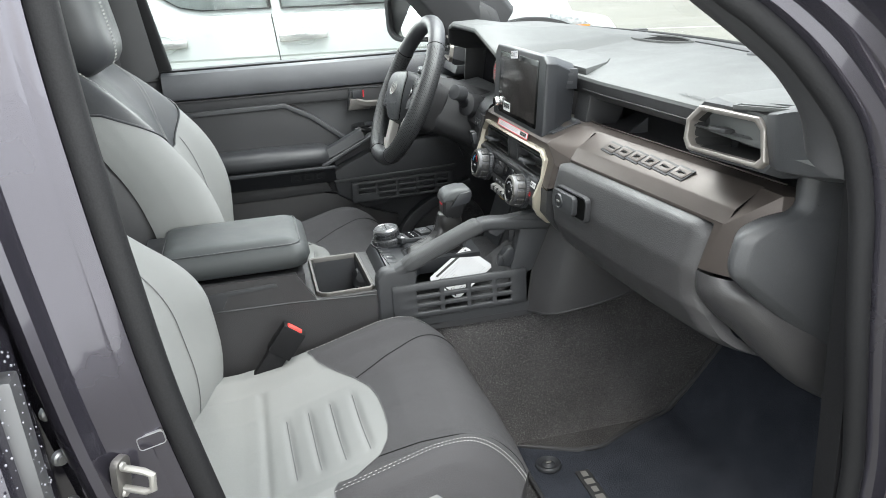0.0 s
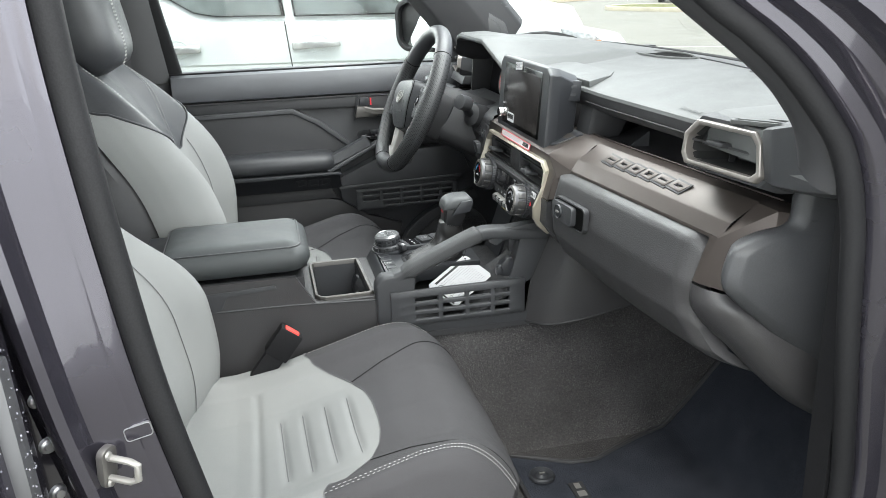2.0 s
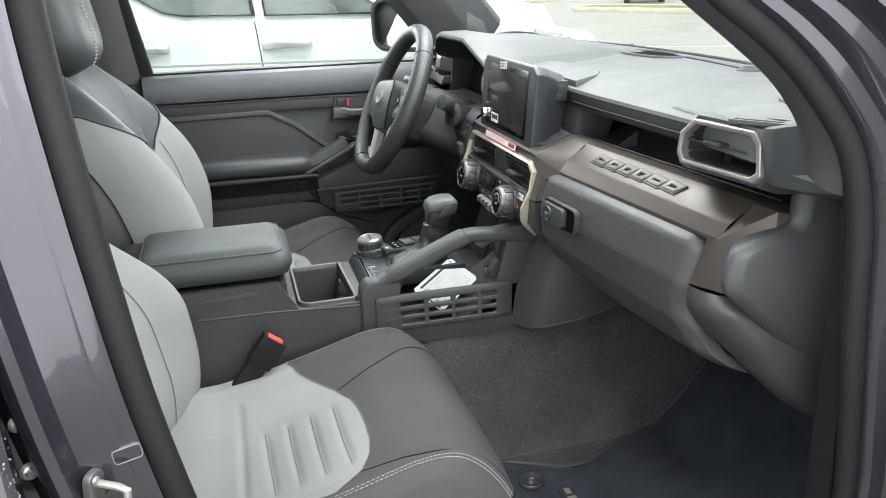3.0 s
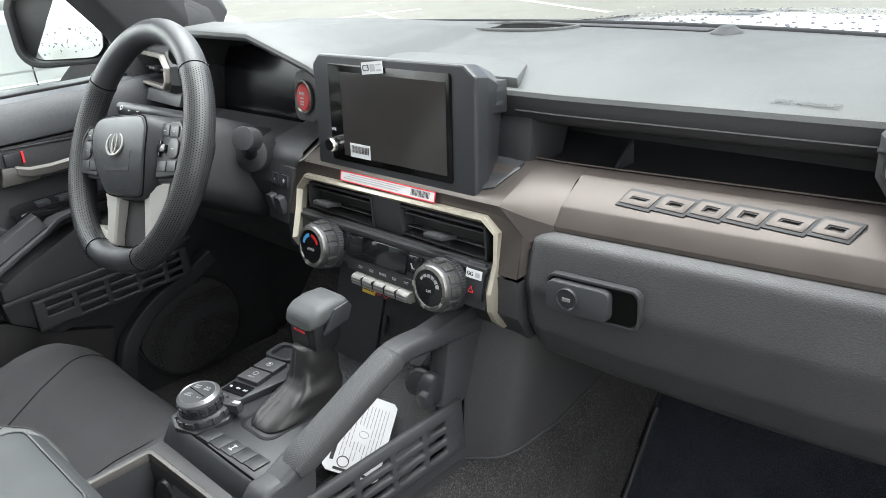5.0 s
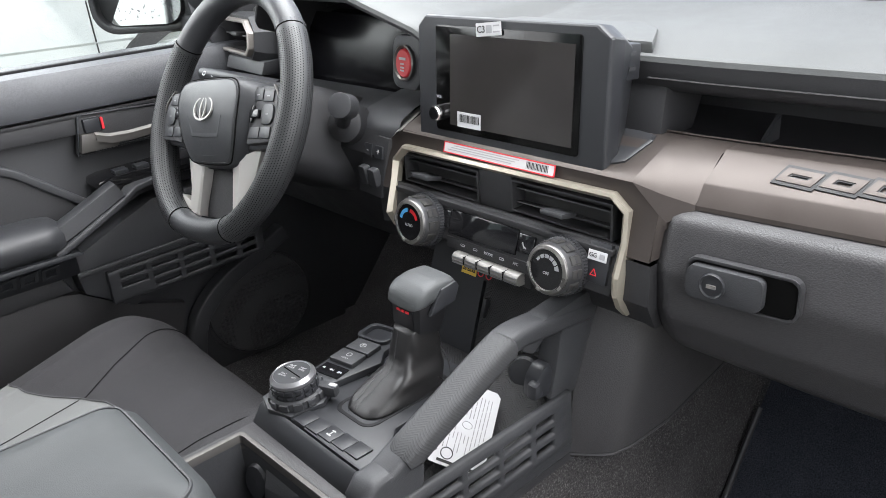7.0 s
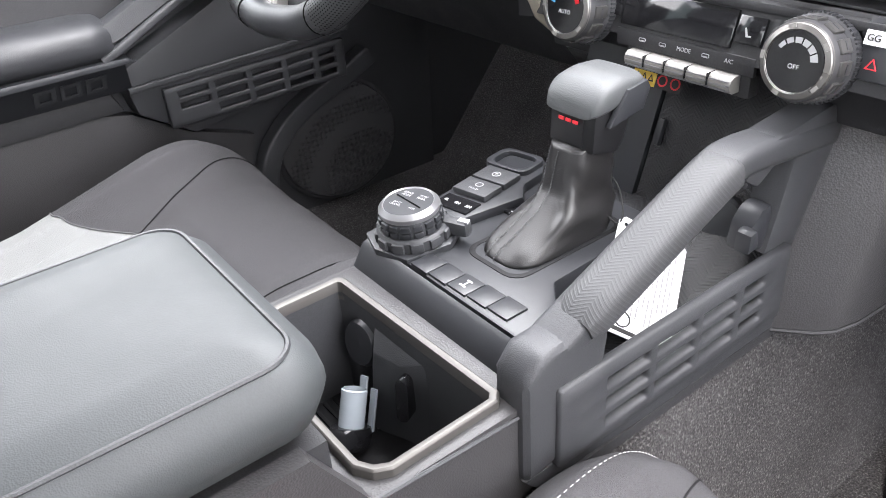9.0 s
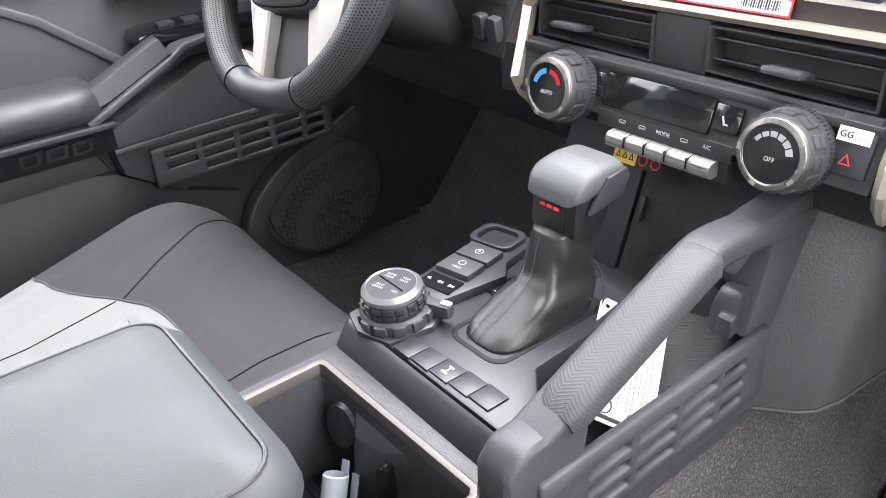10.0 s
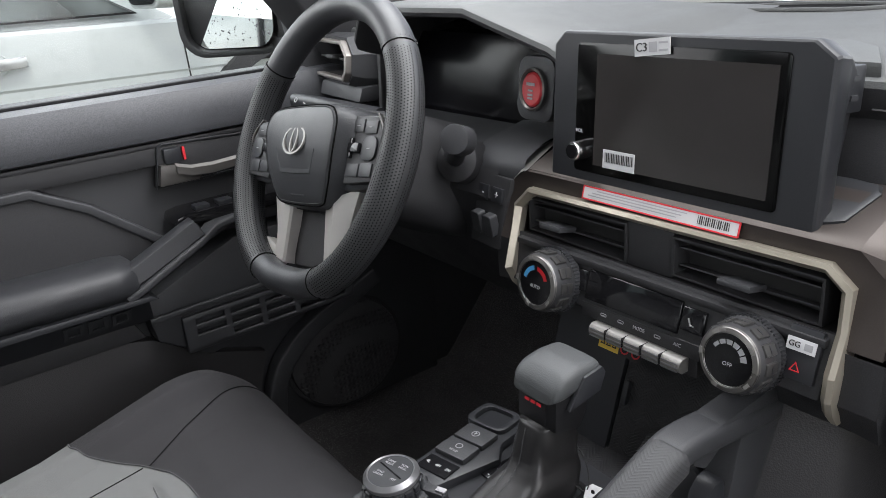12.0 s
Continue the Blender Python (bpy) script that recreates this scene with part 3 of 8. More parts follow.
tagged(ob, "dark grey metallic door sill", "car body", kind="structure")
for sd, nm in ((-1, "passenger"), (1, "driver")):
    # twin panels: driver's coloured lighter, passenger's darker, to offset the light on each
    ob = part("wall_kick", prism([(0.16, 0.62), (0.70, 0.62), (0.70, 1.30), (0.14, 1.30)], "y", sd * 0.725, sd * 0.757), PLASTIC if sd > 0 else RUBBER)
    tagged(ob, "kick panel, light and shade put into its colour, at the side of the " + nm + " footwell", "wall", kind="structure")

# rear door edge, its bolts, the striker and the slot plug on the centre pillar
rd = thing("rear_door", (-0.75, -0.86, 0.7), "closed dark grey metallic rear door with wet front edge", "car door")
part("outer_panel", prism([(-1.45, 0.62), (-0.590, 0.62), (-0.596, 1.10), (-0.603, 1.30), (-1.45, 1.33)], "y", -0.885, -0.80, 0.012), PAINT, rd)
part("edge_flange", prism([(-0.60, 0.66), (-0.582, 0.66), (-0.587, 1.10), (-0.590, 1.28), (-0.61, 1.28)], "y", -0.866, -0.846, 0.004), GUN, rd, "bare wet metal edge flange")
part("window_trim", prism([(-0.74, 1.29), (-0.600, 1.29), (-0.612, 1.46), (-0.64, 1.75), (-0.80, 1.75)], "y", -0.875, -0.83, 0.004), RUBBER, rd, "matt black window surround")
part("window_pane", box((-1.1, -0.85, 1.5), (0.7, 0.005, 0.42)), TINT, rd)
for z in (1.213, 1.173, 1.13):
    part("bolt", xf(lathe([(0.0, 0.006), (0.0035, 0.006), (0.0042, 0.004), (0.006, 0.003), (0.007, 0.0)], 14), frame_at((-0.598, -0.788, z), (0.6, -0.8, 0))), ALLOY, rd, "dull steel bolt")
rng = random.Random(5)
bm = bmesh.new()
for k in range(240):
    z = rng.uniform(1.02, 1.30)
    x, y = (rng.uniform(-0.606, -0.59), -0.8855) if rng.random() < 0.4 else (-0.585 - 0.017 * (z - 1.1) - rng.random() * 0.003, rng.uniform(-0.865, -0.846))
    bmesh.ops.create_icosphere(bm, subdivisions=1, radius=rng.uniform(0.0003, 0.0011), matrix=Matrix.Translation((x, y, z)) @ Matrix.Diagonal((1, 1, 1.3, 1)))
tagged(part("rain_drops", bm, DROP, rd, "beaded rain drops", sharp=80), kind="stuff")
st = thing("door_striker", (-0.56, -0.80, 1.12), "bright steel door striker loop on the centre pillar", "striker")
sm = frame_at((-0.556, -0.794, 1.150), (1, -0.55, -0.12)) @ Matrix.Diagonal((0.72, 0.68, 0.72, 1))
part("plate", xf(prism([(x, y * 1.0) for x, y in rrect(0.024, 0.052, 0.009)], "z", -0.006, 0.003, 0.0015), sm), PEWTER, st)
part("loop", xf(sweep([(-0.002, 0.014, 0.0), (0.0, 0.014, 0.028), (0.002, 0.010, 0.036), (0.002, -0.010, 0.036), (0.0, -0.014, 0.028), (-0.002, -0.014, 0.0)], circle(0.0042, 10), up=(1, 0, 0)), sm), SILVER, st)
for b in (0.019, -0.019):
    part("screw", xf(lathe([(0.0, 0.007), (0.004, 0.007), (0.005, 0.004)], 10), sm @ Matrix.Translation((-0.004, b, 0))), SILVER, st)
sp = thing("slot_plug", (-0.54, -0.79, 1.16), "small rectangular plug outline on the painted centre pillar", "plug")
sm2 = frame_at((-0.5320, -0.7815, 1.170), (0.15, -1, 0)) @ pose(0, 0, 0, 0, 0, 8)
part("rim", xf(ringplate(rrect(0.0215, 0.0125, 0.003), rrect(0.0198, 0.0108, 0.0024), "z", -0.002, 0.0014, 0.0004), sm2), ALLOY, sp)
part("cover", xf(prism(rrect(0.0198, 0.0108, 0.0024), "z", -0.002, 0.001), sm2), PAINT, sp)

# ---- dashboard ----
dash = thing("dashboard", (0.25, 0, 1.0), "charcoal truck dashboard with bronze trim band and grey soft top", "dashboard")


def sweep_back(y):
    """How far the dash face curves forward towards the passenger's end."""
    return 0.105 * max(0.0, -0.2 - y)


def hood(y):
    """Height of the instrument hood over the driver's gauges."""
    return along(y, [(-0.8, 0), (0.10, 0), (0.135, 0.028), (0.262, 0.062), (0.445, 0.063), (0.475, 0.056), (0.50, 0.02), (0.54, 0), (0.8, 0)])


def top_profile(y):
    k = ease((y - 0.07) / 0.06) * (1 - ease((y - 0.49) / 0.05))
    end = ease((abs(y) - 0.50) / 0.03)
    d = sweep_back(y)
    xw = 0.452 - 0.30 * y * y
    lip = lerp(0.124 + d * 0.6, 0.052, k)
    lip = lerp(lip, 0.150, end * (1 if y < 0 else 1 - k))
    zt = lerp(1.3225, 1.318, k) + hood(y)
    zt = lerp(zt, 1.340, end * (1 - k))
    zs = 1.343
    ww = xw - lip
    pts = [(xw + 0.02, zs - 0.06), (xw, zs), (lip + ww * 0.80, zs + 0.003 + 0.15 * hood(y)), (lip + ww * 0.62, zs + 0.002 + 0.35 * hood(y)),
           (lip + ww * 0.36, lerp(1.339, zt, 0.75 * k)), (lip + ww * 0.18, lerp(1.3345, zt, k)), (lip + 0.005, zt - 0.001), (lip + 0.0012, zt - 0.0035), (lip, zt - 0.0085),
           (lip + 0.0005, zt - lerp(0.016, 0.0105, k)), (lip + 0.001, zt - lerp(0.0245, 0.0125, k)), (lip + 0.0045, zt - lerp(0.0320, 0.0140, k)), (lip + 0.014, zt - lerp(0.0375, 0.0150, k)), (lip + 0.12, zt - lerp(0.0385, 0.020, k))]
    return [(x, y, z) for x, z in pts]


ys = sorted(set(list(np.linspace(-0.735, 0.735, 99)) + [-0.122, 0.10, 0.135, 0.262, 0.445, 0.475, 0.5]))
# one skin in two colours: glare painted on top, shade on the face
part("top_pad", loft([top_profile(float(y))[:9] for y in ys], False, False), PAD, dash, "soft-touch top pad, sky glare put into its grey", sharp=35)
part("lip_face", loft([top_profile(float(y))[8:] for y in ys], False, False), PLASTIC_D, dash, "face below the pad's edge, its shade put into a darker colour", sharp=35)

# padded lip seam along the passenger side
part("lip_seam", sweep([(0.1246 + sweep_back(y) * 0.6, y, 1.2985) for y in np.linspace(-0.49, -0.13, 14)], circle(0.0012, 6)), PLASTIC_D, dash)

# open shelf below the lip
part("shelf_back", loft([[(0.25, y, 1.29), (0.235, y, 1.25), (0.20, y, 1.238), (0.12 + sweep_back(y), y, 1.240)] for y in np.linspace(-0.66, -0.12, 10)], False, False), PLASTIC_D, dash, "black open shelf")
part("shelf_end", prism([(0.118, 1.238), (0.18, 1.238), (0.21, 1.30), (0.130, 1.30)], "y", -0.150, -0.098, 0.006), PLASTIC_D, dash)
part("shelf_fin", prism([(0.15, 1.236), (0.19, 1.236), (0.19, 1.262)], "y", -0.235, -0.231), PLASTIC, dash)

# bronze band
BAND = [(0.160, 1.236), (0.128, 1.2465), (0.107, 1.2458), (0.102, 1.2440), (0.0715, 1.2245), (0.0690, 1.2222), (0.0585, 1.2060), (0.058, 1.202), (0.085, 1.198)]


def band_ring(y, lift=0.0):
    d = sweep_back(y)
    return [(x + d, y, z) for x, z in BAND]


part("bronze_band", loft([band_ring(float(y)) for y in np.linspace(-0.226, -0.594, 28)], False, False), BRONZE, dash, "satin bronze trim band", sharp=16)
part("band_edge", sweep([(0.131 + sweep_back(y), y, 1.2475) for y in np.linspace(-0.15, -0.60, 12)], circle(0.0012, 6)), BRONZE, dash, "rounded upper edge of the band")
# band end: cut slantwise and turned down beside the glove box
be = dict(t0=(0.201, -0.594, 1.236), t1=(0.169, -0.594, 1.2465), t2=(0.144, -0.594, 1.2455), a=(0.097, -0.593, 1.2065), b=(0.146, -0.631, 1.2455), b2=(0.138, -0.640, 1.222),
          b3=(0.195, -0.648, 1.220), t3=(0.20, -0.642, 1.236), d=(0.100, -0.614, 1.146), c=(0.085, -0.584, 1.146), e=(0.0955, -0.578, 1.2065), l=(0.078, -0.574, 1.148), l2=(0.12, -0.570, 1.148), e2=(0.12, -0.570, 1.2065))
bm = bmesh.new()
bv = {k: bm.verts.new(p) for k, p in be.items()}
for ks in (("t0", "t1", "t2", "b", "t3"), ("t2", "a", "b"), ("a", "c", "d", "b2", "b"), ("e", "l", "c", "a"), ("b", "b2", "b3", "t3"), ("e2", "l2", "l", "e")):
    bm.faces.new([bv[k] for k in ks])
bmesh.ops.recalc_face_normals(bm, faces=bm.faces)
part("band_end", bevel(bm, 0.0022, 2), BRONZE, dash, "bronze band cut and turned down at its end", sharp=20)
# raised nameplate, drawn as plain slanted frames
y0 = -0.2815
for w, hole in ((0.0345, 0.0), (0.0320, 0.0030), (0.0310, 0.0045), (0.0320, 0.0055), (0.0350, 0.002), (0.0330, 0.0030)):
    d = sweep_back(y0 - w / 2)
    m = frame_at(Vector((0.0872 + d, y0 - w / 2, 1.2352)), (-0.618, -0.065, 0.786), (0.786, 0, 0.618))
    sl = 0.0035
    outer = [(-w / 2 - sl, -0.0105), (w / 2 - sl, -0.0105), (w / 2 + sl, 0.0105), (-w / 2 + sl, 0.0105)]
    hw, hh = max(0.002, w / 2 - 0.0105), max(0.0008, hole / 2)
    inner = [(-hw - sl * 0.3, -hh), (hw - sl * 0.3, -hh), (hw + sl * 0.3, hh), (-hw + sl * 0.3, hh)]
    p = part("nameplate_bar", xf(ringplate(outer, inner, "z", -0.0005, 0.0018, 0.0005), m), PLASTIC_D, dash, "raised dark nameplate block")
    part("bar_face", xf(ringplate([(a * 0.86, b * 0.70) for a, b in outer], [(a * 1.25, b * 1.2 + math.copysign(0.0008, b)) for a, b in inner], "z", 0.0015, 0.0026, 0.0004), m), BRONZE, p, "dull bronze face")
    y0 -= w + 0.0008

# glove box


def glove_pt(u, v):
    y = lerp(-0.198, -0.571 - 0.036 * max(0.0, (v - 0.5) / 0.5) ** 1.3, u)
    keys = [(0, (0.050, 1.203)), (0.08, (0.044, 1.196)), (0.35, (0.031, 1.150)), (0.62, (0.034, 1.105)), (0.82, (0.052, 1.070)), (1, (0.085, 1.045))]
    for (a, p), (b, q) in zip(keys, keys[1:]):
        if v <= b:
            k = (v - a) / (b - a)
            x, z = lerp(p[0], q[0], k), lerp(p[1], q[1], k)
            break
    e = min(u, 1 - u) * 0.373
    f = min(v, 1 - v) * 0.18
    drop = 0.0
    for g, r in ((e, 0.021), (f, 0.017)):
        if g < r:
            drop += 0.013 * (1 - g / r) ** 1.25
    if u > 0.93:
        z -= 0.02 * ((u - 0.93) / 0.07) ** 2 * (1 - v) * 0.6
    # bulge towards the bottom
    return (x + drop + sweep_back(y), y, z - 0.010 * v * math.sin(math.pi * u) - 0.016 * v * u ** 1.5)


gl = part("glovebox_lid", sheet(glove_pt, 60, 36, (0.02, 0, 0)), GRAIN, dash, "dark grained glove box lid", sharp=60)
gm = frame_at((0.0365, -0.287, 1.153), (-1, -0.09, 0.06))
part("latch_bezel", xf(ringplate(rrect(0.098, 0.040, 0.010), rrect(0.092, 0.034, 0.008), "z", -0.006, 0.003, 0.001), gm), PLASTIC_D, gl)
part("latch_recess", xf(prism(rrect(0.091, 0.033, 0.008), "z", -0.006, 0.0012), gm), HOLE_SHADE, gl, "finger recess, its shade painted near black")
la = part("latch", xf(prism(rrect(0.066, 0.030, 0.007), "z", 0.0, 0.010, 0.003), gm @ Matrix.Translation((-0.012, 0, 0))), PLASTIC, gl, "grey latch paddle with key lock")
part("lock_ring", xf(lathe([(0.0, 0.002), (0.009, 0.002), (0.0105, 0.003), (0.0115, 0.001), (0.0115, -0.002)], 28), gm @ Matrix.Translation((-0.021, 0, 0.0095))), PLASTIC_S, la)
part("key_slot", xf(box((0, 0, 0), (0.008, 0.003, 0.002)), gm @ Matrix.Translation((-0.021, 0, 0.0125))), SILVER, la)
part("glovebox_gap", loft([[(0.065 + sweep_back(y), y, 1.206), (0.07 + sweep_back(y), y, 1.10), (0.14 + sweep_back(y), y, 1.03), (0.32, y, 0.985), (0.5, y, 0.99)] for y in np.linspace(-0.19, -0.572, 14)], False, False), PLASTIC_D, dash, "black underside of the dash")

# dash end below the passenger vent
CREST = curve([(0.166, 0, 1.305), (0.156, 0, 1.269), (0.151, 0, 1.237), (0.122, 0, 1.226), (0.086, 0, 1.212), (0.076, 0, 1.193), (0.074, 0, 1.169), (0.086, 0, 1.152), (0.131, 0, 1.112), (0.180, 0, 1.070), (0.226, 0, 1.031), (0.33, 0, 0.94)], 5)


def end_rows(p):
    """From the hidden inner edge over the rounded crest onto the flat end face."""
    c = Vector((0.30, 0, 1.19))
    n = (c - Vector(p)).normalized()
    out = [Vector(p) + n * a + Vector((0, y, 0)) for a, y in ((0.018, -0.618), (0.005, -0.634), (0.0012, -0.642), (0.0012, -0.646), (0.004, -0.650), (0.013, -0.656), (0.0155, -0.6572), (0.019, -0.6578))]
    f = out[-1]
    return out + [Vector((lerp(f.x, 0.31, k), lerp(f.y, -0.690, k), lerp(f.z, lerp(f.z, 1.15, 0.2), k))) for k in (0.4, 0.8, 1.0)]


part("end_panel", loft([end_rows(p) for p in CREST], False, False), PLASTIC, dash, "smooth charcoal dash end panel with raised rim", sharp=60)
L_ = curve([(0.078, -0.574, 1.146), (0.077, -0.577, 1.119), (0.094, -0.588, 1.091), (0.118, -0.601, 1.067), (0.144, -0.618, 1.037), (0.19, -0.635, 0.995), (0.26, -0.65, 0.955)], 4)
R_ = curve([(0.101, -0.620, 1.144), (0.105, -0.635, 1.129), (0.120, -0.642, 1.113), (0.146, -0.650, 1.087), (0.183, -0.656, 1.053), (0.225, -0.660, 1.015), (0.29, -0.665, 0.962)], 4)
part("end_trim", loft([[Vector(p) + Vector((0.02, 0.012, 0))] + [Vector(p).lerp(Vector(q), k) + Vector((-0.012, -0.008, 0.004)) * math.sin(math.pi * k) ** 0.7 for k in (0, 0.08, 0.2, 0.4, 0.6, 0.8, 0.92, 1)] + [Vector(q) + Vector((0.03, 0.0, 0))] for p, q in zip(L_, R_)], False, False), GRAIN, dash, "black curved lower end trim", sharp=60)


def vent_pod(y0, s, bodymat, wide=1.0):
    """One end vent: an eight-sided satin ring, dark throat, two vanes and a tab. s mirrors it."""
    cx = 0.094
    oc = [(-0.068, -0.015), (-0.058, -0.027), (0.076, -0.027), (0.086, -0.018), (0.076, 0.018), (0.063, 0.029), (-0.046, 0.029), (-0.068, 0.010)]
    oc = [(p * wide, q) for p, q in oc]
    ou = [(y0 - s * p, 1.300 + q) for p, q in oc]
    inn = [(y0 + s * -(0.004 + (p - 0.004) * 0.89), 1.300 + q * 0.78) for p, q in oc]
    big = [(y0 + s * -(p * 1.045), 1.300 + q * 1.14) for p, q in oc]
    tilt = lambda bm: xf(bm, Matrix.Translation((cx, y0, 1.3)) @ Matrix.Rotation(radians(9 * s), 4, "Z") @ Matrix.Rotation(radians(8), 4, "Y") @ Matrix.Translation((-cx, -y0, -1.3)))
    v = thing("air_vent", (cx, y0, 1.3), "end air vent with satin bronze octagonal ring and dark vanes", "air vent", "air vents on the dashboard")
    part("body", tilt(loft([[(x, p, q) for p, q in pts] for x, pts in ((cx + 0.002, inn), (cx + 0.001, big), (cx + 0.02, [(y0 + (a - y0) * 1.10, 1.3 + (b - 1.3) * 1.15) for a, b in big]), (cx + 0.15, [(y0 + (a - y0) * 1.16, 1.3 + (b - 1.3) * 1.2) for a, b in big]))], True, False)), bodymat, v, "charcoal vent body")
    part("ring", tilt(ringplate(ou, inn, "x", cx - 0.008, cx + 0.02, 0.0035, 3)), RINGM, v, "satin pewter ring")
    # black colour stands for the shade deep in the vent
    part("throat", tilt(loft([[(cx + 0.004, p, q) for p, q in inn], [(cx + 0.07, y0 + (p - y0) * 0.9, 1.3 + (q - 1.3) * 0.9) for p, q in inn], [(cx + 0.071, y0 + (p - y0) * 0.02, 1.3 + (q - 1.3) * 0.02) for p, q in inn]], True, False)), INK_SHADE, v, "throat, its shade painted black")
    for z in (1.3005,):
        part("vane", tilt(xf(box((0, 0, 0), (0.034, 0.128, 0.0030), 0.0008), Matrix.Translation((cx + 0.018, y0 + s * 0.004, z)) @ Matrix.Rotation(radians(8), 4, "Y"))), PLASTIC_D, v)
    for k in (-1, 1):
        part("rear_blade", tilt(box((cx + 0.045, y0 + k * 0.026, 1.3), (0.01, 0.0015, 0.04))), PLASTIC_D, v)
    part("tab", tilt(xf(box((0, 0, 0), (0.026, 0.028, 0.006), 0.0025), Matrix.Translation((cx + 0.004, y0 + s * 0.004, 1.3045)))), PLASTIC_D, v, "grey slider tab")
    return v


pv = vent_pod(-0.572, 1, PLASTIC, 0.88)
pv.location = pv.location + Vector((0.018, 0.0135, 0.005))
vent_pod(0.632, -1, PLASTIC, 1.02)

# passenger end of the pod and top defroster slots
part("pod_end", bevel(loft([[(x0, y, zt), (x0 + 0.006, y, zb), (x0 + 0.03, y, zb - 0.008), (0.30, y, zb - 0.008), (0.30, y, zt + 0.002), (x0 + 0.03, y, zt + 0.006)] for y, x0, zt, zb in ((-0.625, 0.117, 1.340, 1.284), (-0.650, 0.112, 1.345, 1.282), (-0.695, 0.118, 1.357, 1.286), (-0.735, 0.136, 1.358, 1.290))]), 0.004, 2), PLASTIC, dash, "charcoal end cap of the dash", sharp=30)
part("pod_top", loft([[(0.122 + e, y, 1.337 - d), (0.140 + e, y, 1.343 - d), (0.30, y, 1.346 - d), (0.30, y, 1.32), (0.12, y, 1.30)] for y, e, d in ((-0.494, 0.045, 0.009), (-0.502, 0.018, 0.003), (-0.515, 0.0, 0.0), (-0.66, 0.0, 0.0), (-0.735, 0.02, -0.006))]), PAD, dash, "grey pod cover", sharp=30)
DV = Matrix.Translation((0.137, -0.610, 1.3440)) @ Matrix.Rotation(radians(7), 4, "Z") @ Matrix.Rotation(radians(-5), 4, "X")
dv = part("demist_grille", xf(ringplate(rrect(0.032, 0.104, 0.010), rrect(0.025, 0.094, 0.008), "z", -0.004, 0.0010, 0.0006), DV), PAD, dash, "side demister outlet")
part("slot_floor", xf(prism(rrect(0.0255, 0.0945, 0.008), "z", -0.004, -0.0025), DV), INK_SHADE, dv, "outlet floor, its shade painted black")
part("slot_bar", xf(box((0, 0, -0.0008), (0.004, 0.096, 0.003), 0.0008), DV), PAD, dv)
SPK = [(0.296 + 0.072 * math.copysign(abs(math.cos(a)) ** 0.8, math.cos(a)), -0.575 + 0.100 * math.copysign(abs(math.sin(a)) ** 0.8, math.sin(a))) for a in np.linspace(0, 2 * math.pi, 36, endpoint=False)]
spk = part("speaker_grille", prism(SPK, "z", 1.3430, 1.3462), INK_SHADE, dash, "dash speaker opening, its shade painted black")
part("speaker_rim", ringplate([(0.296 + (x - 0.296) * 1.08, -0.575 + (y + 0.575) * 1.06) for x, y in SPK], SPK, "z", 1.3435, 1.3480, 0.001), PAD, spk)
for i in range(-9, 10):
    for j in range(-4, 5):
        x, y = 0.296 + j * 0.015 + 0.0075 * (i % 2), -0.575 + i * 0.0105
        if ((x - 0.296) / 0.070) ** 2 + ((y + 0.575) / 0.098) ** 2 < 0.98:
            part("grille_rib", xf(box((0, 0, 0), (0.0026, 0.0115, 0.0026)), Matrix.Translation((x, y, 1.3466)) @ Matrix.Rotation(radians(32 if i % 2 else -32), 4, "Z")), PLASTIC, spk)

# defroster tray, its cap and the plate behind the screen
tr = curve([(0.335, 0.150, 0), (0.352, 0.158, 0), (0.395, 0.118, 0), (0.412, 0.06, 0), (0.400, 0.0, 0), (0.385, -0.030, 0), (0.350, 0.0, 0), (0.336, 0.06, 0)], 3, True)
tr = [(p.x, p.y) for p in tr]
part("tray", ringplate(tr, [(0.372 + (x - 0.372) * 0.90, 0.062 + (y - 0.062) * 0.94) for x, y in tr], "z", 1.3455, 1.3495, 0.001), PAD, dash, "tray rim")
part("tray_floor", prism([(0.372 + (x - 0.372) * 0.90, 0.062 + (y - 0.062) * 0.94) for x, y in tr], "z", 1.344, 1.3466), HOLE_SHADE, dash, "tray floor, its recess shade painted near black")
part("defrost_slot", sweep([(0.405, -0.02, 1.3468), (0.400, -0.10, 1.3468), (0.388, -0.215, 1.3468)], rrect(0.016, 0.002, 0.0008)), PLASTIC_D, dash, "defroster slot")
part("sensor_cap", xf(lathe([(0.0, 0.008), (0.008, 0.008), (0.012, 0.005), (0.018, 0.002), (0.019, 0)], 24), Matrix.Translation((0.378, -0.240, 1.346))), PLASTIC, dash, "round light sensor cap")
part("screen_plate", xf(prism([(-0.042, 0.112), (0.02, 0.125), (0.034, 0.10), (0.034, -0.070), (0.013, -0.103), (-0.040, -0.132)], "z", -0.014, 0.0035, 0.003), Matrix.Translation((0.168, 0, 1.3322)) @ Matrix.Rotation(radians(-4.5), 4, "Y")), PAD, dash, "raised plate behind the screen")
text("airbag_mark", "SRS AIRBAG", 0.0105, Matrix.Translation((0.152, -0.418, 1.3262)) @ Euler((0, radians(-13), 0)).to_matrix().to_4x4() @ pose(0, 0, 0, 0, 0, -90), PAD, dash, 0.0001, 0.3)

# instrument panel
# the gauge recess gets its depth of shade from the near-black colour
part("gauge_well", loft([[(0.060, y, 1.195), (0.155, y, 1.21), (0.172, y, 1.290 + hood(y) * 0.8)] for y in np.linspace(0.185, 0.52, 14)], False, False), HOLE_SHADE, dash, "gauge recess, its shade painted near black", sharp=80)
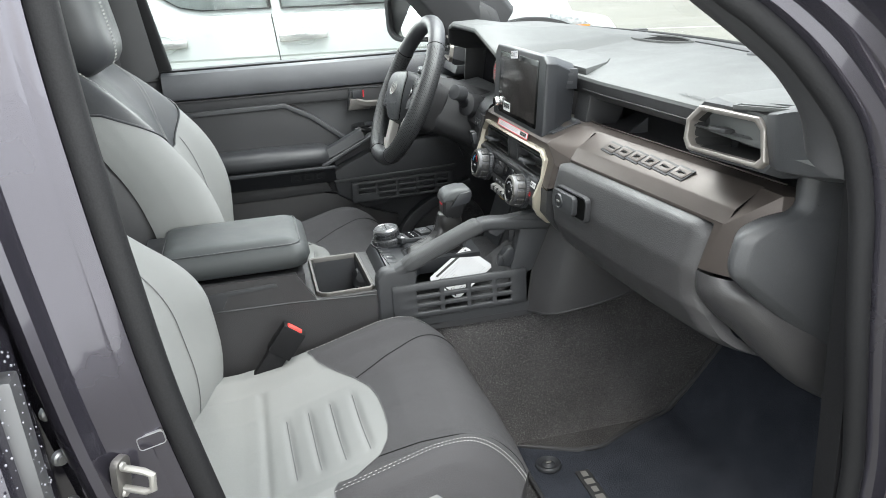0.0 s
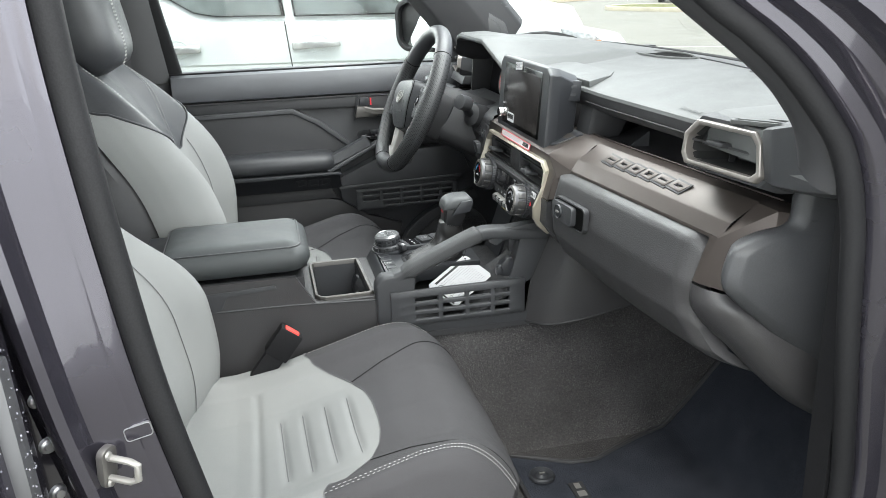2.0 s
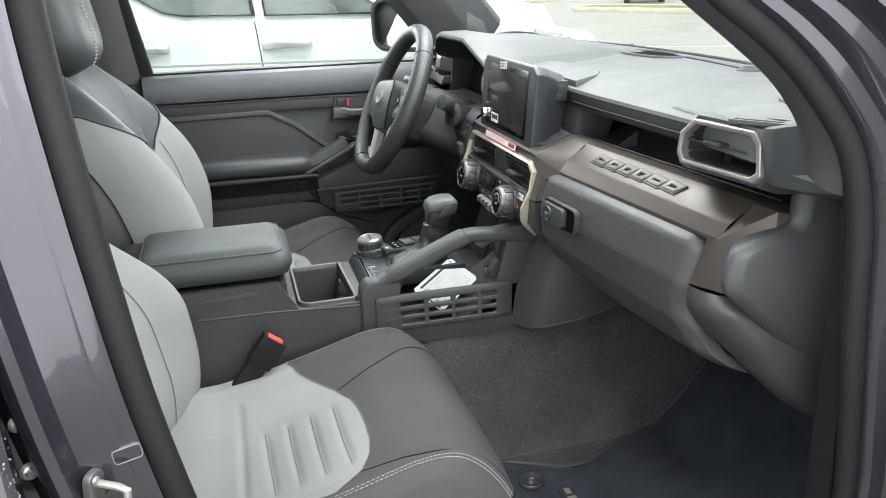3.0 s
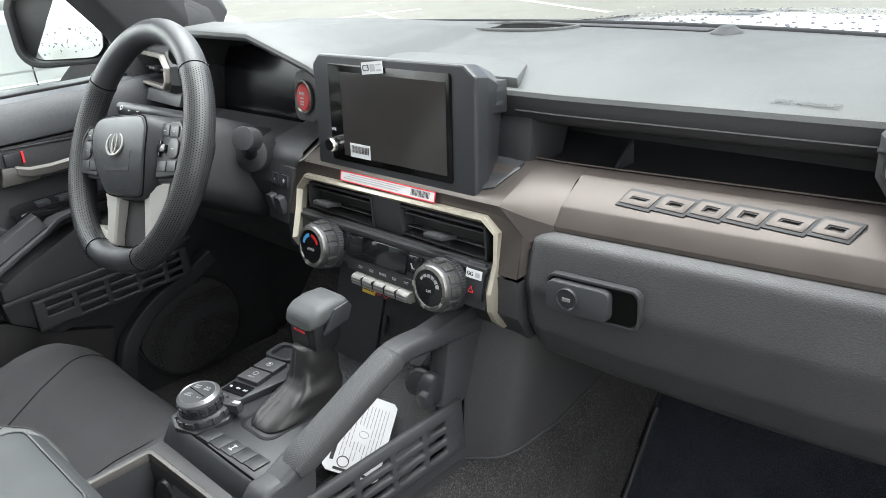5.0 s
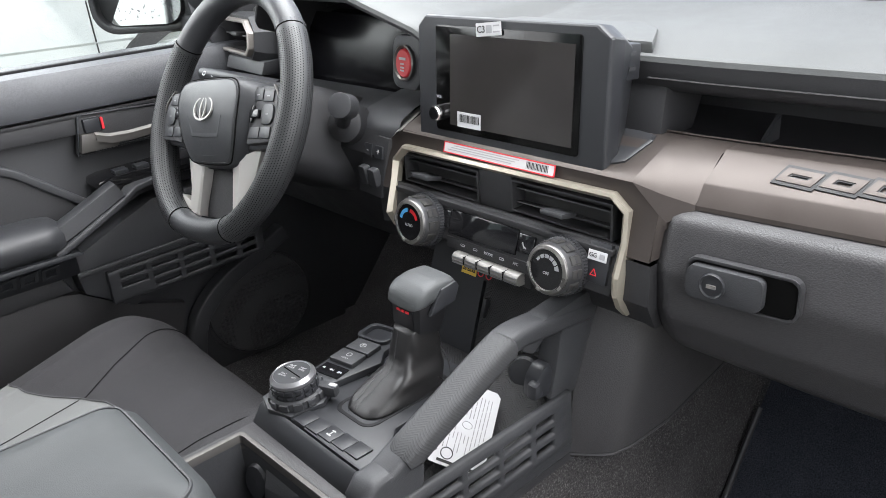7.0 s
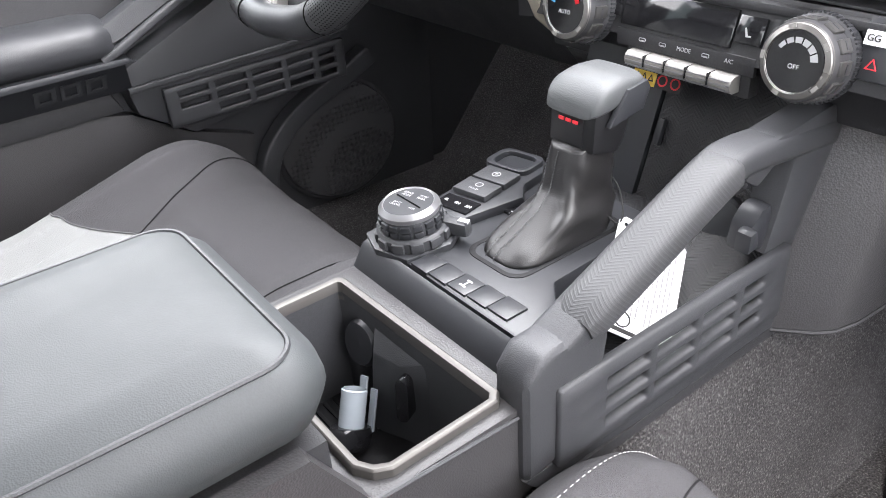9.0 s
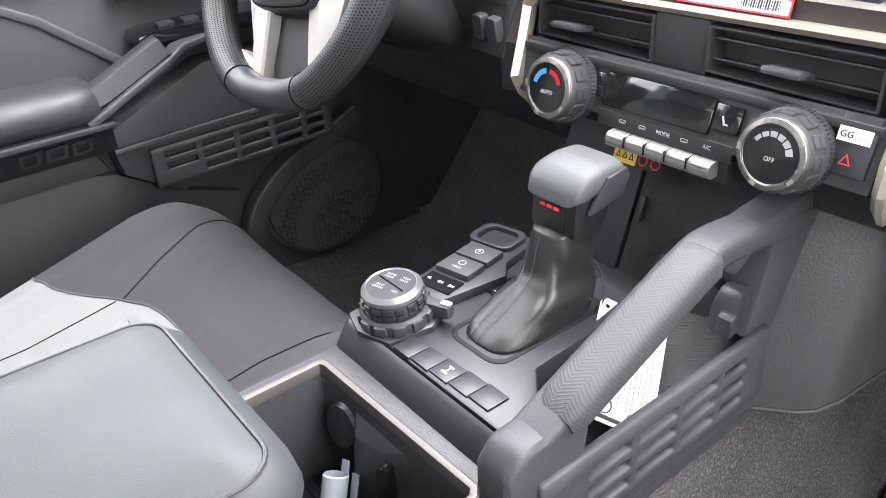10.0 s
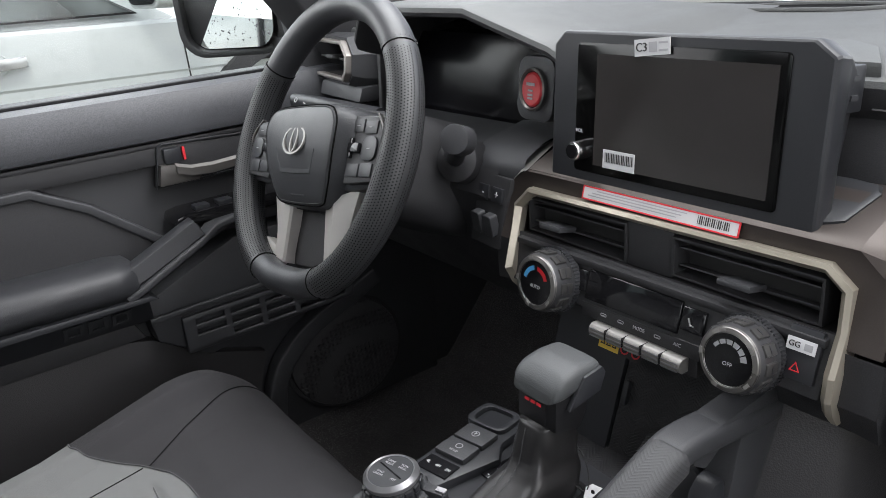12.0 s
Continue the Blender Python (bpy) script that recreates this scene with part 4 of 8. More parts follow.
gp = part("gauge_screen", xf(box((0, 0, 0), (0.006, 0.30, 0.115), 0.002), Matrix.Translation((0.150, 0.355, 1.280)) @ Matrix.Rotation(radians(10), 4, "Y")), GAUGE, dash, "dark unlit gauge display")
for a, b in ((0.372, 0.048), (0.308, 0.048)):
    part("gauge_line", xf(box((0, 0, 0), (0.001, 0.0012, b), 0), Matrix.Translation((0.1448, a, 1.262)) @ Matrix.Rotation(radians(10), 4, "Y")), GREYTXT, gp)
GM = frame_at((0.1445, 0.342, 1.262), (-1, 0, 0.176))
part("vehicle_symbol", xf(join(prism([(-0.0045, 0.003), (-0.0035, 0.014), (0.0035, 0.014), (0.0045, 0.003)], "z", 0, 0.0006), prism(rrect(0.009, 0.017, 0.0015), "z", 0, 0.0006)), GM), GREYTXT, gp, "small grey vehicle symbol")
part("open_door_mark", xf(prism([(0.0055, 0.002), (0.0085, -0.001), (0.0078, -0.002), (0.0052, 0.0)], "z", 0, 0.0006), GM), REDTEXT, gp, "red open-door mark")
part("gauge_side", prism([(0.095, 1.20), (0.15, 1.20), (0.15, 1.345), (0.105, 1.345)], "y", 0.516, 0.524, 0.002), PLASTIC_D, dash)
part("gauge_ledge", loft([[(0.045, y, 1.222), (0.052, y, 1.230), (0.105, y, 1.236), (0.13, y, 1.24)] for y in np.linspace(0.262, 0.53, 6)], False, False), PLASTIC, dash)

# start button pod
sb = thing("start_button", (0.08, 0.175, 1.297), "round red engine start button in a black pod", "button")
part("pod", xf(prism(rrect(0.060, 0.064, 0.015), "z", -0.03, 0.0, 0.006), frame_at((0.074, 0.178, 1.297), (-1, 0.10, 0.12))), PLASTIC, sb)
bmx = frame_at((0.0735, 0.178, 1.2965), (-1, 0.10, 0.12)) @ Matrix.Diagonal((0.86, 0.88, 1, 1))
part("bezel", xf(lathe([(0.0205, -0.002), (0.0245, 0.0), (0.0245, 0.004), (0.0225, 0.005), (0.0205, 0.003)], 40), bmx), PEWTER, sb, "dull chrome ring")
part("cap", xf(lathe([(0.0, 0.004), (0.017, 0.0045), (0.0195, 0.003), (0.0205, -0.002)], 40), bmx), RED, sb, "red button face")
for q in (0.006, -0.001, -0.006, -0.010):
    part("print_bar", xf(box((0, 0, 0.0052), (0.016 if q > 0 else 0.009, 0.0035 if q > 0 else 0.0022, 0.0006)), bmx @ Matrix.Translation((0, q, 0))), GREYTXT, sb)

# ---- centre stack ----
FX = 0.044


def fx(z):
    """How far back the stack's face stands at a height; it leans out towards its foot."""
    return along(z, [(1.06, 0.056), (1.085, 0.048), (1.10, 0.032), (1.123, 0.019), (1.15, 0.028), (1.165, 0.038), (1.185, 0.043), (1.25, 0.044)])


stack = thing("centre_stack", (0.04, 0, 1.15), "centre stack with champagne frame, twin vents and climate knobs", "climate panel")
outer = [(-0.170, 1.084), (-0.174, 1.10), (-0.176, 1.115), (-0.177, 1.135), (-0.175, 1.165), (-0.173, 1.1945), (-0.155, 1.2092), (0.153, 1.2068), (0.1745, 1.187), (0.1735, 1.163), (0.1675, 1.125), (0.1665, 1.106), (0.158, 1.094)]
inner = [(-0.161, 1.087), (-0.164, 1.10), (-0.166, 1.115), (-0.167, 1.135), (-0.1655, 1.163), (-0.1635, 1.1895), (-0.1505, 1.2003), (0.149, 1.1985), (0.1670, 1.183), (0.1665, 1.162), (0.1600, 1.126), (0.1590, 1.109), (0.152, 1.098)]
bm = bmesh.new()
rows = []
for (a, b), (c, d) in zip(outer, inner):
    f = fx(b)
    rows.append([bm.verts.new(p) for p in ((f + 0.014, a, b), (f - 0.006, a, b), (f - 0.008, (a * 0.6 + c * 0.4), (b * 0.6 + d * 0.4)), (f - 0.002, c, d), (f + 0.006, c, d))])
for r, s in zip(rows, rows[1:]):
    for i in range(4):
        bm.faces.new((r[i], r[i + 1], s[i + 1], s[i]))
part("frame", bm, GOLD, stack, "champagne satin frame", sharp=20)
# bronze surround outside the frame
sur_o = [(-0.196, 1.075), (-0.203, 1.11), (-0.203, 1.151), (-0.200, 1.153), (-0.200, 1.196), (-0.172, 1.222), (0.158, 1.224), (0.188, 1.206), (0.197, 1.150), (0.200, 1.10)]
sur_i = [(-0.168, 1.080), (-0.1755, 1.11), (-0.1757, 1.151), (-0.1757, 1.153), (-0.1727, 1.1944), (-0.1547, 1.2088), (0.1527, 1.2065), (0.1742, 1.1867), (0.1715, 1.150), (0.1662, 1.106)]
rim = [[(fx(b) + 0.03, a, b), (fx(b) + 0.001, a, b), (fx(d) + 0.001, c, d), (fx(d) + 0.02, c, d)] for (a, b), (c, d) in zip(sur_o, sur_i)]
part("surround", loft(rim[3:9], False, False), BRONZE, stack, "satin bronze surround", sharp=25)
part("surround_lower", loft(rim[:3], False, False), PLASTIC_D, stack, "black lower surround")
part("surround_lower", loft(rim[8:], False, False), PLASTIC_D, stack, "black lower surround")
part("screen_ledge", loft([[(FX - 0.001, y, 1.222), (FX + 0.004, y, 1.2265), (0.095, y, 1.2445), (0.13, y, 1.246)] for y in (-0.172, 0.158)], False, False), BRONZE, stack, "bronze ledge below the screen")
# the ledge turns into the band round a folded corner
bc = [[(FX - 0.001, -0.172, 1.222), (FX + 0.004, -0.172, 1.2265), (0.095, -0.172, 1.2445), (0.13, -0.172, 1.246)],
      [(0.0507, -0.200, 1.2135), (0.060, -0.198, 1.2235), (0.097, -0.198, 1.2442), (0.130, -0.198, 1.2464)],
      [(0.0607, -0.226, 1.2065), (0.0727, -0.226, 1.2215), (0.1007, -0.226, 1.2435), (0.1307, -0.226, 1.2465)]]
part("band_corner", loft(bc, False, False), BRONZE, stack, "folded bronze corner beside the screen", sharp=70)
part("corner_facet", loft([[(FX - 0.001, -0.172, 1.222), (0.0507, -0.200, 1.2135), (0.0607, -0.226, 1.2065)], [(fx(1.196) + 0.001, -0.200, 1.196), (fx(1.18) + 0.004, -0.207, 1.190), (0.0607, -0.226, 1.2015)], [(fx(1.155) + 0.002, -0.2005, 1.154), (0.056, -0.210, 1.158), (0.088, -0.228, 1.198)]], False, False), BRONZE, stack, "bronze facet turned down beside the vents", sharp=20)
sk = []
for x, y in ((0.060, 0.140), (0.056, 0.134), (0.056, -0.138), (0.062, -0.150), (0.096, -0.157), (0.112, -0.150), (0.118, -0.13), (0.118, 0.13)):
    sk.append((x, y, lerp(1.2265, 1.2445, min(1.0, (x - 0.048) / 0.047))))
part("screen_foot", loft([[(x, y, z - 0.002) for x, y, z in sk], [(x, y, z + 0.0018) for x, y, z in sk], [(0.087 + (x - 0.087) * 0.96, y * 0.985, z + 0.003) for x, y, z in sk]]), PLASTIC_S, stack, "charcoal skirt round the screen's foot", sharp=30)
part("ledge_end", loft([[(FX - 0.002, 0.158, 1.2235), (0.095, 0.165, 1.2445)], [(FX - 0.002, 0.168, 1.2195), (0.090, 0.178, 1.2400)], [(FX + 0.002, 0.190, 1.204), (0.080, 0.203, 1.222)], [(FX + 0.010, 0.197, 1.150), (0.09, 0.212, 1.150)]], False, False), SILVER, stack, "bright facet at the end of the band")
part("face", loft([[(fx(z) + b, y, z) for z, b in ((1.205, 0.010), (1.1985, 0.012), (1.1965, 0.030), (1.157, 0.036), (1.1555, 0.012), (1.15, 0.010), (1.123, 0.010), (1.10, 0.010), (1.085, 0.010), (1.07, 0.010))] for y in (-0.172, 0.180)], False, False), PLASTIC_D, stack, "black stack face")
part("lower_fill", prism([(0.22, 1.15), (0.19, 1.08), (0.13, 1.075), (-0.13, 1.075), (-0.19, 1.08), (-0.20, 1.15)], "x", FX + 0.02, FX + 0.08), PLASTIC_D, stack)
for y0, y1 in ((0.160, 0.031), (-0.018, -0.151)):
    o = [(y0, 1.1955), (y1, 1.1955), (y1, 1.157), (y0, 1.160)]
    c = ((y0 + y1) / 2, 1.176)
    i = [(c[0] + (a - c[0]) * 0.955, c[1] + (b - c[1]) * 0.87) for a, b in o]
    vv = part("vent_frame", ringplate(o, i, "x", FX - 0.001, FX + 0.020, 0.0015), PLASTIC_D, stack, "charcoal vent frame")
    # flat black plate paints the shade behind the vanes
    part("vent_throat", prism(i, "x", FX + 0.0190, FX + 0.0200), INK_SHADE, vv, "throat, its shade painted black")
    for z in (1.1845, 1.1690):
        part("vane", xf(box((0, 0, 0), (0.012, abs(y1 - y0) * 0.93, 0.0016), 0.0005), Matrix.Translation((FX + 0.009, c[0], z)) @ Matrix.Rotation(radians(12), 4, "Y")), PLASTIC_D, vv)
    part("tab", xf(box((0, 0, 0), (0.024, 0.030, 0.006), 0.0025), Matrix.Translation((FX - 0.006, c[0] + 0.018 * (1 if y0 > 0 else -0.2), 1.1745)) @ Matrix.Rotation(radians(12), 4, "Y")), PLASTIC, vv, "grey slider tab")
part("vent_bridge", box((FX + 0.008, 0.0065, 1.177), (0.014, 0.050, 0.042), 0.002), PLASTIC_D, stack)
part("band_line", box((0.034, 0.0, 1.1525), (0.012, 0.325, 0.007), 0.002), PLASTIC_D, stack)
part("clock_panel", xf(box((0, 0, 0), (0.006, 0.104, 0.028), 0.001), Matrix.Translation((0.0275, 0.010, 1.1335)) @ Matrix.Rotation(radians(18), 4, "Y")), PIANO, stack, "gloss black climate display")
for y in (0.073, -0.055):
    p = part("seat_heat_button", xf(box((0, 0, 0), (0.006, 0.022, 0.020), 0.001), Matrix.Translation((0.0275, y, 1.135)) @ Matrix.Rotation(radians(18), 4, "Y")), PIANO, stack, "gloss black seat heater button")
    part("seat_glyph", join(box((0.0228, y, 1.132), (0.0006, 0.0042, 0.0012)), xf(box((0, 0, 0), (0.0006, 0.0014, 0.006)), Matrix.Translation((0.0230, y + 0.002, 1.135)) @ Matrix.Rotation(radians(-15), 4, "X"))), WHITE, p)

KN = Vector((-1, 0, 0.16)).normalized()


def knob(y, words, kind, wide):
    o = Vector((-0.003, y, 1.132))
    k = thing("climate_knob", o, "round notched silver climate knob, " + kind, "knob", "climate knobs")
    m = frame_at(o, KN) @ Matrix.Diagonal((wide, wide, 0.86, 1))
    part("base_ring", xf(lathe([(0.0355, -0.034), (0.0355, -0.027), (0.0345, -0.024), (0.031, -0.023)], 48), m), GUN, k, "knurled dark metal base")
    for i in range(60):
        part("knurl", xf(box((0.0353, 0, -0.0275), (0.0016, 0.0018, 0.007)), m @ Matrix.Rotation(2 * math.pi * i / 60, 4, "Z")), PLASTIC_S, k)
    part("grip", xf(lathe([(0.031, -0.026), (0.031, -0.004), (0.0295, 0.0)], 48), m), GUN, k, "dark metallic grip")
    for i in range(12):
        a = 2 * math.pi * i / 12
        part("grip_block", xf(box((0.0312, 0, -0.015), (0.0034, 0.0112, 0.016), 0.0012), m @ Matrix.Rotation(a, 4, "Z")), GRIPM, k)
        part("grip_bar", xf(box((0.0331, 0, -0.015), (0.0008, 0.0075, 0.0022)), m @ Matrix.Rotation(a, 4, "Z")), GUN, k)
    part("rim", xf(lathe([(0.0235, 0.001), (0.0245, 0.0022), (0.0285, 0.001), (0.030, -0.001), (0.0305, -0.005)], 48), m), PEWTER, k, "satin metal rim")
    for i in range(5):
        part("rim_mark", xf(box((0.0268, 0, 0.0022), (0.003, 0.006, 0.0006)), m @ Matrix.Rotation(radians(35 + 72 * i), 4, "Z")), SILVER, k)
    f = part("face", xf(lathe([(0.0, 0.0005), (0.0235, 0.0005), (0.024, 0.002)], 40), m), PIANO, k, "gloss black face")
    if kind.startswith("temp"):
        spans = ((100, 170, BLUE, 0.0135, 0.0185), (20, 85, RED, 0.0135, 0.0185))
    else:
        spans = tuple((150 - 24 * i - 20, 150 - 24 * i, GREYTXT, 0.0150 - 0.0005 * i, 0.0185) for i in range(6))
    for a0, a1, mm, r0, r1 in spans:
        n = 8
        bm = loft([[(r0 * math.cos(radians(lerp(a0, a1, i / n))), r0 * math.sin(radians(lerp(a0, a1, i / n))), 0.0012), (r1 * math.cos(radians(lerp(a0, a1, i / n))), r1 * math.sin(radians(lerp(a0, a1, i / n))), 0.0012)] for i in range(n + 1)], False, False)
        part("scale_mark", xf(bm, m), mm, f)
    text("lettering", words, 0.0054, m @ Matrix.Translation((0, -0.004, 0.0011)), WHITE, f, 0.0001)
    return k


knob(0.102, "AUTO", "temperature dial with blue and red marks", 0.90)
knob(-0.1075, "OFF", "fan dial with white steps", 0.86)

# toggle row
tg = thing("toggle_row", (0.02, 0, 1.096), "row of five ribbed silver climate toggles", "switch row")
part("rail", box((0.030, -0.003, 1.094), (0.014, 0.118, 0.018), 0.003), PLASTIC_D, tg)
for i in range(5):
    y = 0.0375 - i * 0.0203
    t = part("toggle", loft([[(0.017 + 0.0065 * math.cos(a) + (0.006 if math.cos(a) > 0 else 0), yy, 1.0965 + 0.0068 * math.sin(a)) for a in np.linspace(0, 2 * math.pi, 13, endpoint=False)] for yy in (y + 0.0098, y - 0.0098)]), SILVER, tg, "ribbed silver toggle", sharp=50)
    for k in range(3):
        part("rib", box((0.0103, y, 1.093 + k * 0.0035), (0.0012, 0.0165, 0.0010)), ALLOY, t)
    if i < 4:
        part("divider", box((0.016, y - 0.01015, 1.0985), (0.013, 0.0009, 0.009), 0.0003), PIANO, tg)
for i, w in enumerate(("FRONT", "REAR", "MODE", None, "A/C")):
    m = frame_at((0.0200, 0.0375 - i * 0.0203, 1.1118), (-1, 0, 0.1))
    if w in ("MODE", "A/C"):
        text("lettering", w, 0.0046, m, GREYTXT, stack)
    else:
        part("symbol", xf(join(ringplate(rrect(0.011, 0.005, 0.002), rrect(0.009, 0.0034, 0.0014), "z", 0, 0.0004), box((0, -0.001, 0.0002), (0.006, 0.0008, 0.0004))), m @ Matrix.Diagonal((0.62, 0.62, 1, 1))), GREYTXT, stack)
part("symbol_panel", box((0.0226, 0.0, 1.1105), (0.004, 0.13, 0.014), 0.001), PLASTIC_D, stack)
part("control_plate", xf(box((0, 0, 0), (0.010, 0.336, 0.050), 0.002), Matrix.Translation((0.0325, 0.003, 1.134)) @ Matrix.Rotation(radians(18), 4, "Y")), PLASTIC_D, stack, "black control plate")
part("hazard_mark", xf(ringplate([(-0.0045, -0.0038), (0.0045, -0.0038), (0, 0.0042)], [(-0.0032, -0.0030), (0.0032, -0.0030), (0, 0.0028)], "z", 0, 0.0006), frame_at((0.0205, -0.146, 1.1325), (-1, 0, 0.3)) @ Matrix.Diagonal((0.9, 0.9, 1, 1))), REDTEXT, stack, "red hazard triangle")
part("hazard_button", xf(box((0, 0, 0), (0.006, 0.025, 0.040), 0.001), Matrix.Translation((0.0280, -0.1475, 1.140)) @ Matrix.Rotation(radians(17), 4, "Y")), PLASTIC_S, stack)
stk = thing("paper_label", (FX + 0.008, -0.150, 1.152), "small white sticker with black print on the hazard button", "sticker")
part("paper", xf(box((0, 0, 0), (0.0006, 0.022, 0.0095)), Matrix.Translation((0.0262, -0.1465, 1.1475)) @ Matrix.Rotation(radians(17), 4, "Y")), PAPER, stk)
text("lettering", "GG", 0.0062, frame_at((0.0256, -0.1415, 1.1475), (-1, 0, 0.3)), INK_SHADE, stk)
part("code_patch", xf(box((0, 0, 0), (0.0004, 0.006, 0.005)), Matrix.Translation((0.0257, -0.1520, 1.1475)) @ Matrix.Rotation(radians(17), 4, "Y")), GREYTXT, stk)

# pocket below the stack, ribbed back wall with wireless flap
pk = thing("phone_pocket", (0.02, 0, 1.03), "ribbed rubber pocket wall below the climate toggles", "storage pocket")
wall = [(0.060, 1.088), (0.018, 0.968), (0.028, 0.966), (0.075, 1.088)]
part("ribbed_wall", loft([[(x, y, z) for x, z in wall] for y in (-0.100, 0.032)]), CHEV, pk, "chevron-ribbed black wall")
part("flap", loft([[(x - 0.0035, y, z) for x, z in wall] for y in (0.034, 0.125)]), PLASTIC_S, pk, "smooth dark flap")
part("flap_pull", xf(box((0, 0, 0), (0.006, 0.006, 0.024), 0.002), Matrix.Translation((0.036, 0.024, 1.030)) @ Matrix.Rotation(radians(19), 4, "Y")), PLASTIC_S, pk)
wl = thing("warning_label", (0.05, 0.05, 1.08), "yellow and red warning label below the toggles", "sticker")
wm = frame_at((0.0335, 0.043, 1.0765), (-0.94, 0, 0.33))
part("yellow_field", xf(box((0, 0, 0), (0.024, 0.014, 0.0006)), wm), YELLOW, wl)
part("dark_field", xf(box((0.026, 0, 0), (0.026, 0.014, 0.0006)), wm), INK_SHADE, wl)
for q in (0.019, 0.032):
    part("red_ring", xf(ringplate(circle(0.005, 16), circle(0.0036, 16), "z", 0.0003, 0.0008), wm @ Matrix.Translation((q, 0, 0))), REDTEXT, wl)
for q in (-0.007, 0.0, 0.007):
    part("symbol", xf(ringplate([(-0.0028, -0.003), (0.0028, -0.003), (0, 0.003)], [(-0.0016, -0.002), (0.0016, -0.002), (0, 0.0015)], "z", 0.0003, 0.0008), wm @ Matrix.Translation((q, 0, 0))), INK_SHADE, wl)

# ---- display ----
ds = thing("display_screen", (0.06, 0, 1.22), "dark blank eight-inch touch display in a faceted charcoal housing", "display")
DT = Matrix.Translation((0.0515, -0.004, 1.2865)) @ Matrix.Rotation(radians(4.5), 4, "Y")
fo = [(-0.134, -0.066), (0.134, -0.066), (0.134, 0.060), (0.122, 0.0715), (-0.118, 0.0715), (-0.134, 0.060)]
bk = [(-0.130, -0.052), (0.110, -0.052), (0.110, 0.050), (0.100, 0.060), (-0.120, 0.060), (-0.140, 0.045)]
fo2 = [(a * 0.985, b * 0.975) for a, b in fo]
part("housing", xf(bevel(loft([[(0.0, a, b) for a, b in fo2], [(0.004, a, b) for a, b in fo], [(0.022, a * 0.985, b * 0.97) for a, b in fo], [(0.060, a * 0.85, b * 0.96) for a, b in bk]]), 0.0012, 1), DT), PLASTIC_S, ds, "faceted charcoal housing", sharp=20)
part("border", xf(prism([(a, b) for a, b in rrect(0.204, 0.115, 0.004)], "x", -0.0010, 0.004, 0.0006), DT @ Matrix.Translation((0, 0.0, 0.004))), SCREEN_B, ds, "gloss black border")
part("panel", xf(box((0, 0, 0), (0.0008, 0.172, 0.098)), DT @ Matrix.Translation((-0.0014, -0.008, 0.0035))), SCREEN, ds, "unlit screen, cab reflection put into its grey")
vk = part("volume_knob", xf(lathe([(0.0088, 0.0), (0.0088, 0.008), (0.0078, 0.010), (0.0, 0.010)], 32), DT @ Matrix.Translation((-0.001, 0.0955, -0.0345)) @ frame_at((0, 0, 0), (-1, 0, 0))), CHROME, ds, "small chrome volume knob")
part("knob_cap", xf(lathe([(0.0066, 0.0), (0.0066, 0.0009), (0.0, 0.0009)], 28), DT @ Matrix.Translation((-0.0112, 0.0955, -0.0345)) @ frame_at((0, 0, 0), (-1, 0, 0))), PIANO, vk)
text("lettering", "VOL", 0.0046, DT @ Matrix.Translation((-0.0014, 0.0965, -0.0165)) @ frame_at((0, 0, 0), (-1, 0, 0)), GREYTXT, ds)
part("usb_panel", xf(box((0.050, -0.112, 0.034), (0.024, 0.022, 0.034), 0.002), DT), PLASTIC_S, ds, "side panel with two USB sockets")
for q in (0.044, 0.030):
    part("usb_socket", xf(box((0.048, -0.1236, q - 0.002), (0.010, 0.001, 0.004)), DT), PLASTIC, ds)
part("foot", xf(prism([(-0.165, 0.0), (-0.145, -0.035), (0.135, -0.035), (0.135, 0.05), (-0.165, 0.05)], "z", -0.070, -0.060, 0.003), DT @ Matrix(((0, 1, 0, 0.035), (1, 0, 0, 0), (0, 0, 1, 0), (0, 0, 0, 1)))), PLASTIC_S, ds, "dark mounting foot")
s1 = thing("barcode_label", (0.05, 0.06, 1.25), "small white barcode label stuck on the screen", "sticker")
part("paper", xf(box((-0.0024, 0.0475, -0.0375), (0.0005, 0.036, 0.0165)), DT), PAPER, s1)
for i in range(17):
    part("bar", xf(box((-0.0029, 0.0625 - i * 0.0019, -0.0360), (0.0003, 0.0010 if i % 3 else 0.0004, 0.0085)), DT), INK_SHADE, s1)
s2 = thing("paper_label", (0.05, 0.02, 1.34), "tilted white sticker with black print on the screen's top edge", "sticker")
S2 = DT @ Matrix.Translation((-0.0026, 0.0185, 0.0605)) @ Matrix.Rotation(radians(-6), 4, "X")
part("paper", xf(box((0, 0, 0), (0.0005, 0.036, 0.0135)), S2), PAPER, s2)
text("lettering", "C3", 0.010, S2 @ Matrix.Translation((-0.0005, 0.0105, 0)) @ frame_at((0, 0, 0), (-1, 0, 0)), INK_SHADE, s2)
part("code_patch", xf(box((-0.0005, -0.001, 0), (0.0003, 0.008, 0.008)), S2), GREYTXT, s2)
for q in (0.003, -0.003):
    part("print_bar", xf(box((-0.0005, -0.0115, q), (0.0003, 0.009, 0.0016)), S2), GREYTXT, s2)
s3 = thing("warning_strip", (0.06, 0, 1.222), "long white warning strip with red border below the screen", "sticker")
S3 = frame_at((0.0440, 0.0, 1.2150), (-0.96, 0, 0.28)) @ Matrix.Translation((0, 0.0, 0.0025))
part("paper", xf(box((0, 0, 0), (0.163, 0.0118, 0.0005)), S3), PAPER, s3)
part("border", xf(ringplate(rrect(0.164, 0.0126, 0.0006, 1), rrect(0.1612, 0.0100, 0.0004, 1), "z", 0, 0.0006), S3), REDTEXT, s3, "red border")
